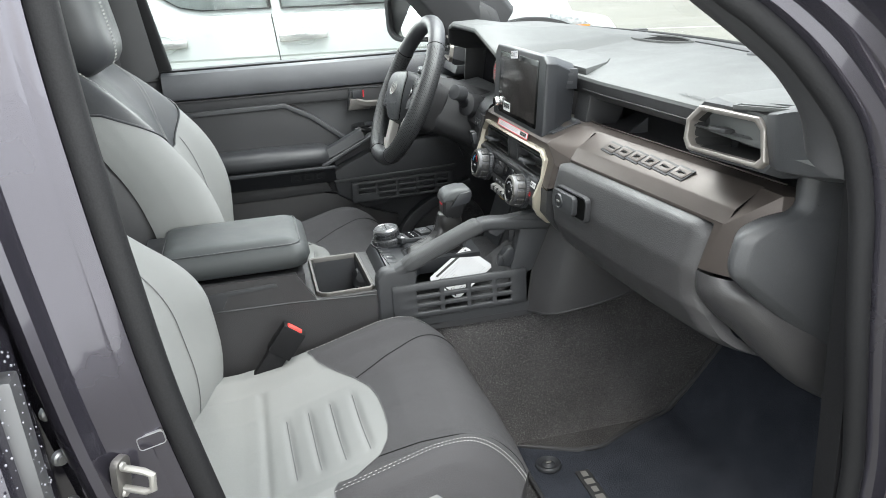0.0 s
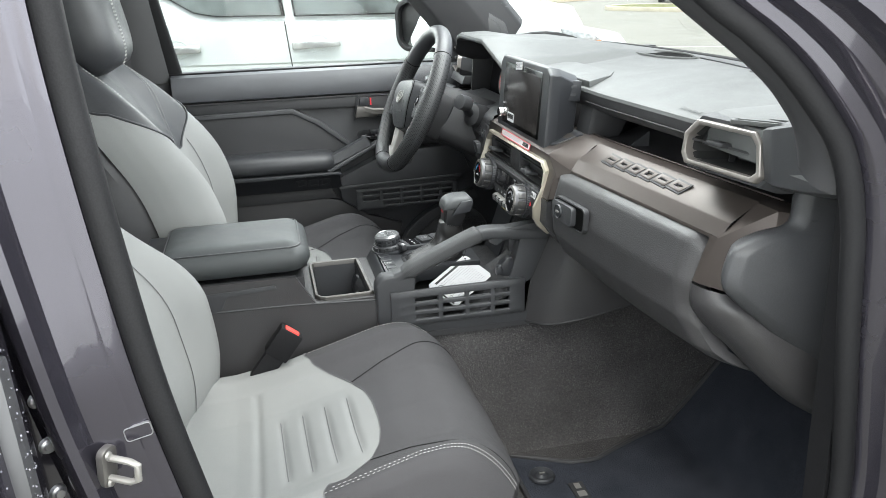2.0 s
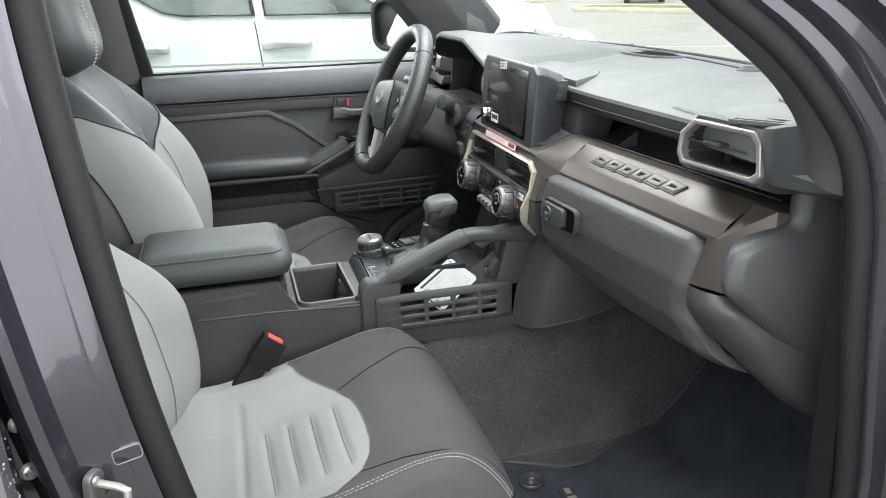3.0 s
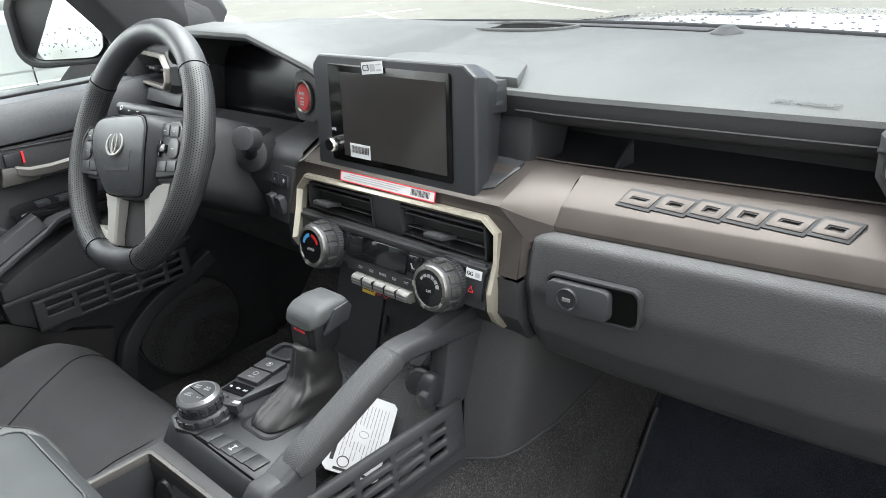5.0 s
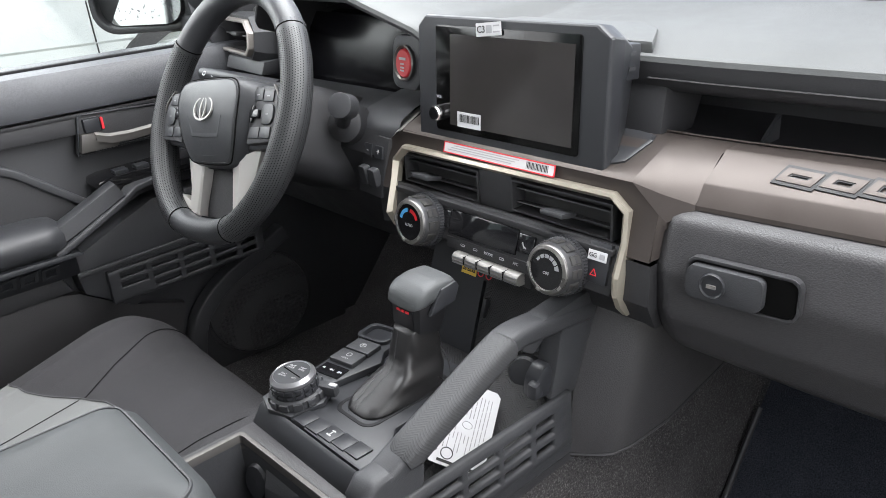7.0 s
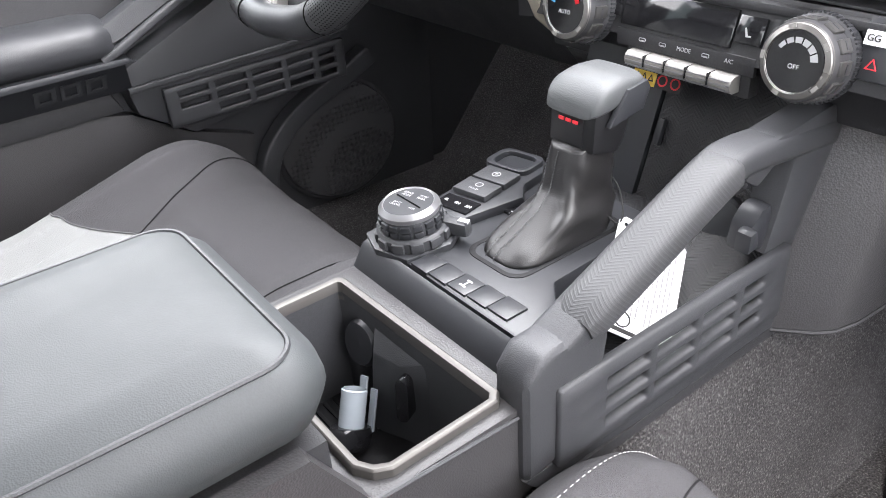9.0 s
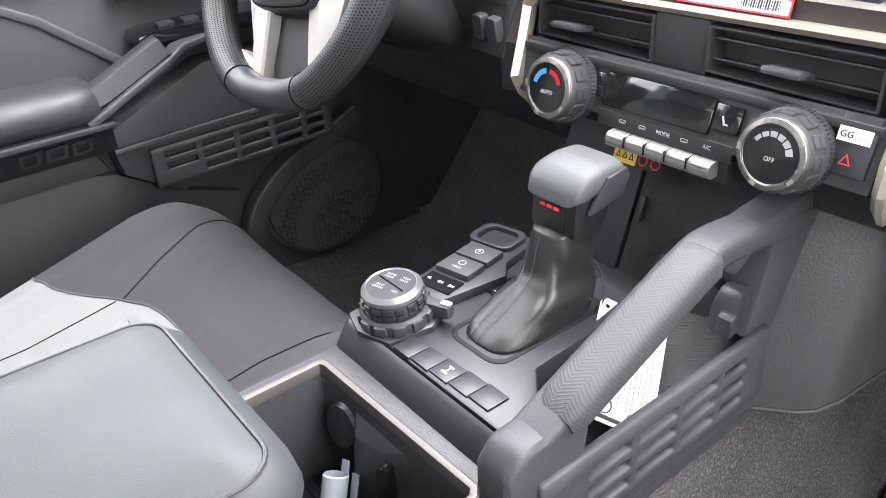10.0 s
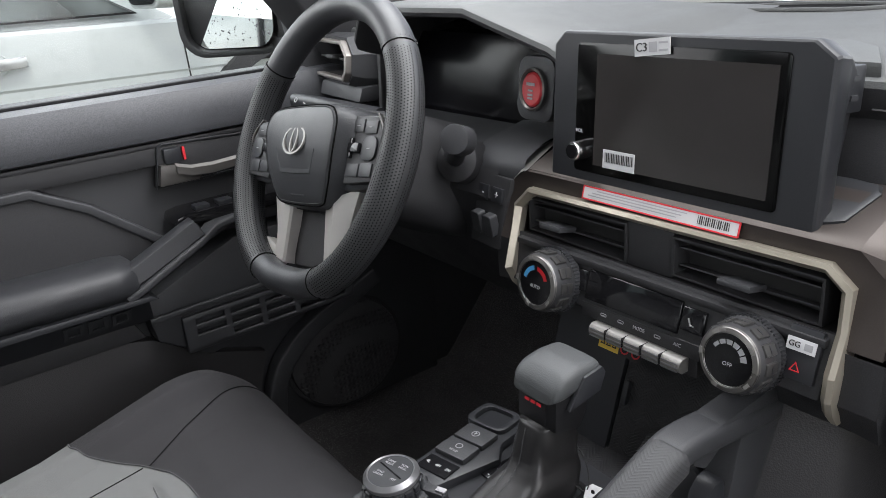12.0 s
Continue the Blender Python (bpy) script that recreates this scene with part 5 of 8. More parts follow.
for q in (0.003, 0.0005, -0.002):
    part("print_bar", xf(box((-0.022 + q * 2, q, 0.0004), (0.098, 0.0010, 0.0004)), S3), GREYTXT, s3)
for i in range(16):
    part("bar", xf(box((0.044 + i * 0.0019, 0.0004, 0.0004), (0.0010 if i % 3 else 0.0004, 0.0068, 0.0004)), S3), INK_SHADE, s3)

# ---- seats ----
def seat(yc, s, who):
    """A front seat with its middle at y = yc; s is +1 for the driver's side. The two are mirror twins."""
    st = thing("front_seat", (-0.35, yc, FLOOR), "two-tone grey cloth front " + who + " seat with charcoal front and white stitching", "seat", "front seats")

    def bound(v):
        # where the light insert meets the dark front panel
        return along(abs(v), [(0.0, -0.288), (0.12, -0.290), (0.22, -0.297), (0.32, -0.315), (0.42, -0.345), (0.52, -0.372), (0.62, -0.384), (0.74, -0.384), (0.80, -0.34), (0.88, -0.24), (1.0, -0.19)])

    SEC = [(-1.0, 0.228, -0.150), (-0.90, 0.236, -0.085), (-0.82, 0.230, -0.034), (-0.74, 0.217, -0.004), (-0.66, 0.200, 0.008), (-0.56, 0.178, 0.006), (-0.46, 0.156, -0.014), (-0.30, 0.105, -0.033), (0.0, 0.0, -0.040)]

    def sec(v):
        a = -abs(v)
        for (t0, y0, z0), (t1, y1, z1) in zip(SEC, SEC[1:]):
            if a <= t1:
                k = (a - t0) / (t1 - t0)
                return math.copysign(lerp(y0, y1, k), v), lerp(z0, z1, k)
        return 0.0, -0.040

    def front_edge(w):
        return -0.098 - 0.105 * abs(w) ** 2.4

    def cushion(u, v):
        w = -1 + 2 * v
        y, dz = sec(w)
        xb = bound(w)
        if u < 0.5:
            x = lerp(-0.60, xb, u / 0.5)
        else:
            k = min(1.0, (u - 0.5) / 0.42)
            x = lerp(xb, front_edge(w), 1 - (1 - k) ** 1.7)
        d = front_edge(w) - x
        z = along(x, [(-0.60, 0.868), (-0.50, 0.872), (-0.42, 0.885), (-0.34, 0.907), (-0.26, 0.930), (-0.20, 0.938), (-0.05, 0.940)])
        z -= 0.085 * max(0.0, 1 - d / 0.115) ** 2.6
        if u > 0.92:
            k = (u - 0.92) / 0.08
            z = lerp(z, 0.75, k)
            x -= 0.018 * k
        # channels pressed into the light insert
        if u < 0.5 and abs(w) < 0.44:
            for xs in (-0.430, -0.395, -0.360, -0.324):
                dz -= 0.005 * math.exp(-((x - xs - 0.012 * w * s) / 0.0055) ** 2) * max(0.0, 1 - (w / 0.25) ** 4 if abs(w) < 0.25 else 0.0)
            dz -= 0.004 * math.exp(-((x + 0.468) / 0.006) ** 2)
        return Vector((x, yc + y, z + dz))

    nu, nv = 176, 110
    P = [[cushion(i / nu, j / nv) for j in range(nv + 1)] for i in range(nu + 1)]

    def region(test):
        bm = bmesh.new()
        vs = {}
        for i in range(nu):
            for j in range(nv):
                if test((i + 0.5) / nu, -1 + 2 * (j + 0.5) / nv):
                    f = []
                    for k in ((i, j), (i + 1, j), (i + 1, j + 1), (i, j + 1)):
                        if k not in vs:
                            vs[k] = bm.verts.new(P[k[0]][k[1]])
                        f.append(vs[k])
                    bm.faces.new(f)
        return bm

    part("cushion_insert", region(lambda u, w: u < 0.5 and abs(w) < 0.46), FAB_L, st, "light grey cloth insert with pressed channels", sharp=80)
    skirt = lambda u, w: w * s > 0.68 + 0.21 * math.sin(math.pi * min(1.0, (u - 0.5) / 0.46)) ** 0.7
    part("cushion_front", region(lambda u, w: u >= 0.5 and not skirt(u, w)), FAB_D, st, "charcoal cloth front panel", sharp=80)
    part("cushion_skirt", region(lambda u, w: u >= 0.5 and skirt(u, w)), FAB_L, st, "light grey cloth lower side", sharp=80)
    for q in (-1, 1):
        part("cushion_bolster", region(lambda u, w: u < 0.5 and w * q >= 0.46), FAB_L, st, "light grey cloth side bolster", sharp=80)
    part("seat_base", prism([(-0.58, 0.68), (-0.20, 0.68), (-0.17, 0.76), (-0.17, 0.80), (-0.60, 0.80)], "y", yc - 0.225, yc + 0.225, 0.012), PLASTIC_D, st, "black seat base")
    for q in (-1, 1):
        part("seat_rail", box((-0.33, yc + q * 0.19, 0.665), (0.5, 0.04, 0.05), 0.006), PLASTIC_D, st)

    for xs in (-0.430, -0.395, -0.360, -0.324):
        pts = []
        for w in np.linspace(-0.225, 0.225, 13):
            y, dz = sec(w)
            x = xs + 0.012 * w * s
            pts.append((x, yc + y, along(x, [(-0.60, 0.868), (-0.50, 0.872), (-0.42, 0.885), (-0.34, 0.907), (-0.26, 0.930)]) + dz - 0.0046 * (1 - (w / 0.25) ** 4)))
        part("crease", sweep(pts, circle(0.0009, 6)), SEAMC, st, "dark pressed crease")

    # seams and white stitching
    def on(u, w, lift=0.0012):
        j = (w + 1) / 2 * nv
        i = u * nu
        i0, j0 = min(int(i), nu - 1), min(int(j), nv - 1)
        a, b = i - i0, j - j0
        p = (P[i0][j0] * (1 - a) * (1 - b) + P[i0 + 1][j0] * a * (1 - b) + P[i0][j0 + 1] * (1 - a) * b + P[i0 + 1][j0 + 1] * a * b)
        return p + Vector((0, 0, lift))

    part("seam", sweep([on(0.5, w) for w in np.linspace(-0.97, 0.97, 90)], circle(0.0008, 6)), SEAMC, st)
    for q in (-1, 1):
        part("seam", sweep([on(u, q * along(u, [(0.0, 0.30), (0.2, 0.30), (0.5, 0.32), (0.92, 0.60)]), 0.0006) for u in np.linspace(0.5, 0.90, 40)], circle(0.0008, 6)), SEAMD, st)
    for w, us in ((-0.64, (0.5, 0.93)), (0.64, (0.5, 0.93)), (-0.61, (0.51, 0.93))) if yc < 0 else ():
        pts = [on(u, w, 0.0015) for u in np.linspace(us[0], us[1], 120)]
        bms = [sweep(pts[i:i + 2], circle(0.00045, 4)) for i in range(0, 118, 2)]
        tagged(part("stitching", join(*bms), THREAD, st, "white stitching"), kind="stuff")
    if yc > 0:
        part("seam", sweep([on(u, lerp(0.43, 0.33, (u - 0.06) / 0.44), 0.0004) for u in np.linspace(0.06, 0.495, 40)], circle(0.0007, 6)), SEAMD, st)
        pts = [on(u, along(u, [(0.48, 0.80), (0.6, 0.775), (0.75, 0.745), (0.86, 0.70)]), 0.0014) for u in np.linspace(0.48, 0.86, 140)]
        tagged(part("stitching", join(*[sweep(pts[i:i + 2], circle(0.00055, 4)) for i in range(0, 138, 2)]), THREAD, st, "white stitching"), kind="stuff")

    # backrest
    BS = [(0.0, 0.0, -0.030), (0.30, 0.110, -0.024), (0.46, 0.150, -0.004), (0.60, 0.188, 0.046), (0.72, 0.222, 0.062), (0.84, 0.245, 0.012), (0.93, 0.250, -0.035), (1.0, 0.238, -0.095)]

    def soft(z, keys):
        return sum(along(z + d, keys) for d in (-0.036, -0.024, -0.012, 0.0, 0.012, 0.024, 0.036)) / 7

    def back(u, v):
        w = -1 + 2 * v
        a = abs(w)
        y = sum(along(min(1.0, abs(a + d)), [(b[0], b[1]) for b in BS]) for d in (-0.04, 0.0, 0.04)) / 3 if a > 0.06 else along(a, [(b[0], b[1]) for b in BS])
        f = sum(along(min(1.0, abs(a + d)), [(b[0], b[2]) for b in BS]) for d in (-0.08, -0.05, -0.025, 0.0, 0.025, 0.05, 0.08)) / 7
        z = lerp(0.82, 1.385, u)
        cx = soft(z, [(0.80, -0.540), (0.90, -0.545), (1.05, -0.545), (1.15, -0.575), (1.25, -0.640), (1.32, -0.695), (1.39, -0.770)] if s > 0 else [(0.80, -0.575), (0.90, -0.560), (1.05, -0.585), (1.15, -0.655), (1.25, -0.715), (1.32, -0.750), (1.39, -0.805)])
        width = soft(z, [(0.80, 0.94), (0.95, 1.0), (1.08, 1.0), (1.20, 0.93), (1.28, 0.83), (1.34, 0.72), (1.39, 0.60)])
        bol = soft(z, [(0.80, 0.7), (0.90, 0.85), (1.0, 1.0), (1.12, 1.0), (1.16, 0.95), (1.21, 0.85), (1.26, 0.74), (1.32, 0.5), (1.39, 0.2)] if s > 0 else [(0.80, 0.6), (0.90, 0.8), (0.96, 0.95), (1.05, 1.0), (1.09, 0.75), (1.126, 0.45), (1.155, 0.12), (1.20, 0.0)])
        f = f * bol if f > -0.03 else f
        return Vector((cx + f * 0.95, yc + math.copysign(y * width, w), z + 0.3 * f * 0.3))

    mu, mv = 150, 150
    Q = [[back(i / mu, j / mv) for j in range(mv + 1)] for i in range(mu + 1)]

    def bregion(test):
        bm = bmesh.new()
        vs = {}
        for i in range(mu):
            for j in range(mv):
                if test((i + 0.5) / mu, abs(-1 + 2 * (j + 0.5) / mv), -1 + 2 * (j + 0.5) / mv):
                    f = []
                    for k in ((i, j), (i + 1, j), (i + 1, j + 1), (i, j + 1)):
                        if k not in vs:
                            vs[k] = bm.verts.new(Q[k[0]][k[1]])
                        f.append(vs[k])
                    bm.faces.new(f)
        return bm

    dark = lambda u, a: u > 0.60 and a < 0.34 + (0.72 if yc > 0 else 0.35) * max(0, (u - 0.60) / 0.30) ** 0.9
    part("back_insert", bregion(lambda u, a, w: a < 0.46 and not dark(u, a)), FAB_L, st, "light grey cloth back insert", sharp=80)
    part("back_upper", bregion(lambda u, a, w: dark(u, a)), LEATHER, st, "charcoal upper back panel", sharp=80)
    for q in (-1, 1):
        part("back_bolster", bregion(lambda u, a, w: a >= 0.46 and not dark(u, a) and w * q > 0), FAB_L, st, "light grey cloth back bolster", sharp=80)
    part("back_shell", sheet(lambda u, v: (lambda p: (p.x - 0.10 - 0.02 * math.sin(math.pi * v), p.y, p.z))(back(u, lerp(0.02, 0.98, v))), 20, 16), PLASTIC_D, st, "black seat back shell")

    def lim(u):
        return 0.34 + (0.72 if yc > 0 else 0.35) * max(0, (u - 0.60) / 0.30) ** 0.9

    def onb(u, w):
        return back(u, (w + 1) / 2) + Vector((0.0015, 0, 0.0005))

    part("panel_seam", sweep([onb(0.601, w) for w in np.linspace(-0.345, 0.345, 24)], circle(0.0022, 6)), LEATHER, st)
    for q in (-1, 1):
        part("panel_seam", sweep([onb(u, q * min(0.97, lim(u))) for u in np.linspace(0.601, 0.86, 40)], circle(0.0024, 6)), LEATHER, st)
        part("seam", sweep([onb(u, 0.46 * q) for u in np.linspace(0.02, 0.62, 30)], circle(0.0007, 6)), SEAMC, st)
        for off in (0.0, 0.025):
            pts = [onb(u, q * (0.24 + off + 0.50 * max(0, (u - 0.62) / 0.38) ** 0.8)) for u in np.linspace(0.625, 0.97, 90)]
            bms = [sweep(pts[i:i + 2], circle(0.00055, 4)) for i in range(0, 88, 2)]
            tagged(part("stitching", join(*bms), THREAD, st, "white stitching"), kind="stuff")

    # head restraint
    hr = []
    for k in range(15):
        t = k / 14
        z = lerp(1.345, 1.575, t)
        cx = lerp(-0.712, -0.752, t)
        w = 0.135 * (1 - 0.25 * (2 * t - 1) ** 4)
        d = 0.066 * math.sqrt(max(0.05, 1 - abs(2 * t - 1) ** 5))
        hr.append([(cx + d * math.copysign(abs(math.cos(a)) ** 0.65, math.cos(a)), yc + w * math.copysign(abs(math.sin(a)) ** 0.7, math.sin(a)), z) for a in np.linspace(0, 2 * math.pi, 28, endpoint=False)])
    h = part("head_restraint", loft(hr), LEATHER, st, "black padded head restraint with white stitching", sharp=60)
    for yo in (0.048, 0.062):
        pts = [(lerp(-0.712, -0.752, t) + 0.0665 * math.sqrt(max(0.05, 1 - abs(2 * t - 1) ** 5)) * 0.985, yc - s * yo, lerp(1.345, 1.575, t)) for t in np.linspace(0.08, 0.95, 60)]
        tagged(part("stitching", join(*[sweep(pts[i:i + 2], circle(0.0009, 4)) for i in range(0, 58, 2)]), THREAD, h), kind="stuff")
    for q in (-1, 1):
        part("post", sweep([(-0.775, yc + q * 0.06, 1.33), (-0.765, yc + q * 0.06, 1.42)], circle(0.006, 10)), CHROME, st)
    return st


seat(-0.342, -1, "passenger")
seat(0.346, 1, "driver")

# belt buckle beside the passenger seat
bu = thing("belt_buckle", (-0.45, -0.128, 0.87), "black seat belt buckle with red release button", "seat belt buckle")
BM = Matrix.Translation((-0.424, -0.152, 0.922)) @ Matrix.Rotation(radians(38), 4, "Y") @ Matrix.Diagonal((0.84, 0.9, 0.84, 1))
part("stalk", xf(box((0, 0, -0.065), (0.040, 0.016, 0.125), 0.003), BM), RUBBER, bu)
part("body", xf(box((0, 0, 0.016), (0.050, 0.026, 0.064), 0.004), BM), RUBBER, bu)
part("button", xf(box((-0.001, -0.003, 0.047), (0.032, 0.015, 0.008), 0.003), BM), mat("red buckle plastic", (0.72, 0.06, 0.05), 0.45), bu, "red release button")

# ---- centre console ----
con = thing("centre_console", (-0.3, 0, FLOOR), "charcoal centre console with cup holders and padded lid", "console")
part("body", loft([[(-0.66, y, 0.645), (-0.66, y, 1.030), (-0.385, y, 1.030), (-0.355, y, 0.978), (-0.238, y, 0.978), (-0.238, y, 0.645)] for y in (-0.1065, -0.103, -0.094)], True, True), GRAIN, con, "dark grained console side", sharp=20)
part("body", loft([[(-0.66, y, 0.645), (-0.66, y, 1.030), (-0.385, y, 1.030), (-0.355, y, 0.978), (-0.238, y, 0.978), (-0.238, y, 0.645)] for y in (0.088, 0.098, 0.101)], True, True), GRAIN, con, "dark grained console side", sharp=20)
part("rear_block", box((-0.515, 0, 0.86), (0.29, 0.19, 0.33)), PLASTIC_D, con)
part("side_inset", prism([(-0.545, 1.015), (-0.42, 1.020), (-0.418, 1.013), (-0.50, 1.008), (-0.512, 0.985), (-0.525, 0.982)], "y", -0.1085, -0.105, 0.001), PLASTIC, con)
part("side_ridge", sweep([(-0.53, -0.1065, 0.982), (-0.40, -0.1065, 0.980), (-0.245, -0.1065, 0.972)], circle(0.0018, 6)), PLASTIC, con)
part("front_lower", box((-0.10, 0.030, 0.82), (0.29, 0.14, 0.25), 0.004), PLASTIC_D, con)
part("pocket_floor", box((-0.10, -0.075, 0.895), (0.28, 0.075, 0.010)), PLASTIC_D, con)
# cup holder well
cu = [(-0.354, 0.080), (-0.354, -0.083), (-0.347, -0.0945), (-0.337, -0.0995), (-0.258, -0.0975), (-0.2515, -0.091), (-0.2565, 0.083), (-0.261, 0.088), (-0.347, 0.087)]
cin = [(-0.3485, 0.0765), (-0.3485, -0.081), (-0.3435, -0.0895), (-0.3355, -0.094), (-0.261, -0.092), (-0.2575, -0.0885), (-0.262, 0.079), (-0.264, 0.082), (-0.344, 0.0815)]
lip = [(lerp(a[0], b[0], 0.25), lerp(a[1], b[1], 0.25)) for a, b in zip(cu, cin)]
low = [(-0.304 + (x + 0.304) * 0.975, -0.004 + (y + 0.004) * 0.985) for x, y in cin]
part("cup_trim", bevel(loft([[(x, y, z) for x, y in r] for r, z in ((cu, 0.968), (cu, 0.9835), (lip, 0.9850), (cin, 0.9842), (low, 0.9725), (low, 0.9690))], True, False), 0.0008, 2), TRIM, con, "satin silver cup holder surround", sharp=25)
part("deck", ringplate([(-0.372, 0.094), (-0.372, -0.085), (-0.368, -0.102), (-0.358, -0.106), (-0.25, -0.106), (-0.237, -0.106), (-0.237, 0.10), (-0.25, 0.10), (-0.36, 0.10)], cu, "z", 0.935, 0.9785, 0.002), GRAIN, con, "grained deck round the cup holder")
part("well_wall", loft([[(x, y, z) for x, y in low] for z in (0.976, 0.905, 0.878)], True, False), PLASTIC, con, "black cup holder well")
wf = part("well_floor", prism(low, "z", 0.872, 0.881), RUBBER, con, "ribbed rubber well floor")
for k in range(9):
    part("floor_rib", box((-0.268 - 0.009 * k, -0.052, 0.8815), (0.0032, 0.070, 0.003), 0.0008), RUBBER, wf)
    part("floor_rib", box((-0.268 - 0.009 * k, 0.050, 0.8815), (0.0032, 0.054, 0.003), 0.0008), RUBBER, wf)
part("cup_divider", bevel(loft([[(-0.2605, 0.041, 0.879), (-0.2800, 0.030, 0.879), (-0.2700, 0.008, 0.879), (-0.2605, -0.016, 0.879)],
                                [(-0.2605, 0.039, 0.944), (-0.2730, 0.027, 0.944), (-0.2680, -0.001, 0.944), (-0.2590, -0.030, 0.944)],
                                [(-0.2605, 0.0385, 0.967), (-0.2720, 0.0255, 0.9545), (-0.2670, -0.0015, 0.9545), (-0.2580, -0.0295, 0.967)]]), 0.0012, 1), PLASTIC, con, "satin black cup divider", sharp=25)
part("cup_finger", xf(prism(rrect(0.010, 0.036, 0.005), "z", -0.006, 0.006, 0.003), frame_at((-0.2705, -0.010, 0.934), (-0.85, -0.45, 0.1))), PIANO, con, "gloss black sprung cup finger")
part("cup_finger", xf(lathe([(0.0, -0.004), (0.016, -0.004), (0.019, 0.0), (0.0165, 0.004), (0.012, 0.0045), (0.0, 0.003)], 28), frame_at((-0.266, 0.052, 0.944), (-0.85, -0.1, 0.2))), PLASTIC_S, con, "black sprung cup finger")
# clear sleeve with its black cap, lying in the cup holder
fl = thing("plastic_sleeve", (-0.325, -0.03, 0.90), "loose clear plastic sleeve with black cap in the cup holder", "plastic sleeve")
SLM = frame_at((-0.305, 0.018, 0.897), (0.42, 0.30, 0.84), (0, 1, 0))
part("sleeve", xf(lathe([(0.0098, 0.004), (0.0098, 0.035), (0.0088, 0.036), (0.0085, 0.006)], 28), SLM), FROST, fl)
part("sleeve_fin", xf(join(box((0.0112, 0.004, 0.026), (0.0022, 0.008, 0.036), 0.0008), box((0.0145, -0.005, 0.020), (0.0022, 0.007, 0.032), 0.0008)), SLM), FROST, fl, "thin clear plastic fin")
part("cap", xf(lathe([(0.0, -0.010), (0.010, -0.010), (0.0135, -0.006), (0.0145, 0.004), (0.0130, 0.008), (0.0, 0.008)], 28), SLM @ Matrix.Diagonal((1.25, 0.9, 1, 1))), PIANO, fl, "black end cap")

# padded lid
lid = thing("console_lid", (-0.48, 0, 1.03), "padded grey leather console armrest lid with piped edge", "armrest")


def lid_ring(z, grow, xf_, xr):
    pts = []
    for a, b in rrect(xf_ - xr, 0.184 + 2 * grow, max(0.006, 0.028 + grow), 6):
        pts.append(((xf_ + xr) / 2 + a, b - 0.004, z))
    return pts


part("cushion", loft([lid_ring(1.036, -0.006, -0.372, -0.595), lid_ring(1.040, 0.002, -0.362, -0.60), lid_ring(1.055, 0.006, -0.355, -0.60), lid_ring(1.068, 0.003, -0.358, -0.60), lid_ring(1.0785, -0.007, -0.370, -0.598),
                      lid_ring(1.0800, -0.010, -0.374, -0.595), lid_ring(1.0845, -0.018, -0.383, -0.59), lid_ring(1.0862, -0.034, -0.400, -0.574), lid_ring(1.0866, -0.06, -0.426, -0.548)]), LEATHER_G, lid, sharp=70)
part("piping", sweep([(x, y, z - 0.0005) for x, y, z in lid_ring(1.0795, -0.0075, -0.3705, -0.598)], circle(0.0016, 6), True), LEATHER, lid, "dark seam piping")
part("hinge", box((-0.618, -0.004, 1.050), (0.035, 0.17, 0.034), 0.006), PLASTIC_S, lid)
part("rear_tray", box((-0.655, -0.004, 1.035), (0.04, 0.19, 0.028), 0.005), PLASTIC_D, con)

# shifter plinth
pl = thing("shifter_plinth", (-0.14, 0, 0.98), "satin dark console plinth with switches round the shifter", "console panel")
part("top", prism([(-0.222, 0.092), (-0.214, 0.100), (-0.05, 0.126), (-0.035, 0.122), (-0.040, -0.040), (-0.160, -0.046), (-0.188, -0.078), (-0.222, -0.078)], "z", 0.972, 0.9995, 0.003), PLASTIC_S, pl)
part("rear_face", loft([[(-0.224, y, 0.9985), (-0.228, y, 0.996), (-0.240, y, 0.976), (-0.240, y, 0.96)] for y in (0.098, -0.084)], False, False), PLASTIC_S, pl)
part("left_wall", prism([(-0.24, 0.95), (-0.24, 0.972), (-0.225, 0.995), (-0.04, 0.995), (-0.04, 0.85), (-0.24, 0.85)], "y", 0.094, 0.104, 0.002), PLASTIC_S, pl)
for i in range(5):
    y, bx = 0.033 - i * 0.0202, -0.2115 + 0.0014 * i
    p = part("button", box((bx, y, 0.9988), (0.0195, 0.0197, 0.005), 0.0010), PLASTIC_S, pl, "blank console button")
    if i == 2:
        part("glyph", join(box((bx, y, 1.0015), (0.009, 0.0010, 0.0004)), box((bx - 0.0035, y, 1.0015), (0.0016, 0.006, 0.0004)), box((bx + 0.0035, y, 1.0015), (0.0012, 0.005, 0.0004))), WHITE, p)
# raised switch spine
part("spine", prism([(-0.168, 0.058), (-0.168, 0.098), (-0.045, 0.122), (-0.040, 0.075), (-0.085, 0.066), (-0.100, 0.050)], "z", 0.996, 1.008, 0.004), PLASTIC_S, pl, "raised switch panel")
sm_ = Matrix.Translation((-0.148, 0.078, 1.0085)) @ Matrix.Rotation(radians(11), 4, "Z")
p = part("range_window", xf(box((0, 0, 0), (0.020, 0.034, 0.0014)), sm_), PIANO, pl, "gloss black range window")
for q, w in ((0.0115, "4L"), (0.0, "4H"), (-0.0115, "2H")):
    text("lettering", w, 0.0047, sm_ @ Matrix.Translation((0, q, 0.0008)) @ pose(0, 0, 0, 0, 0, -90), WHITE, p)
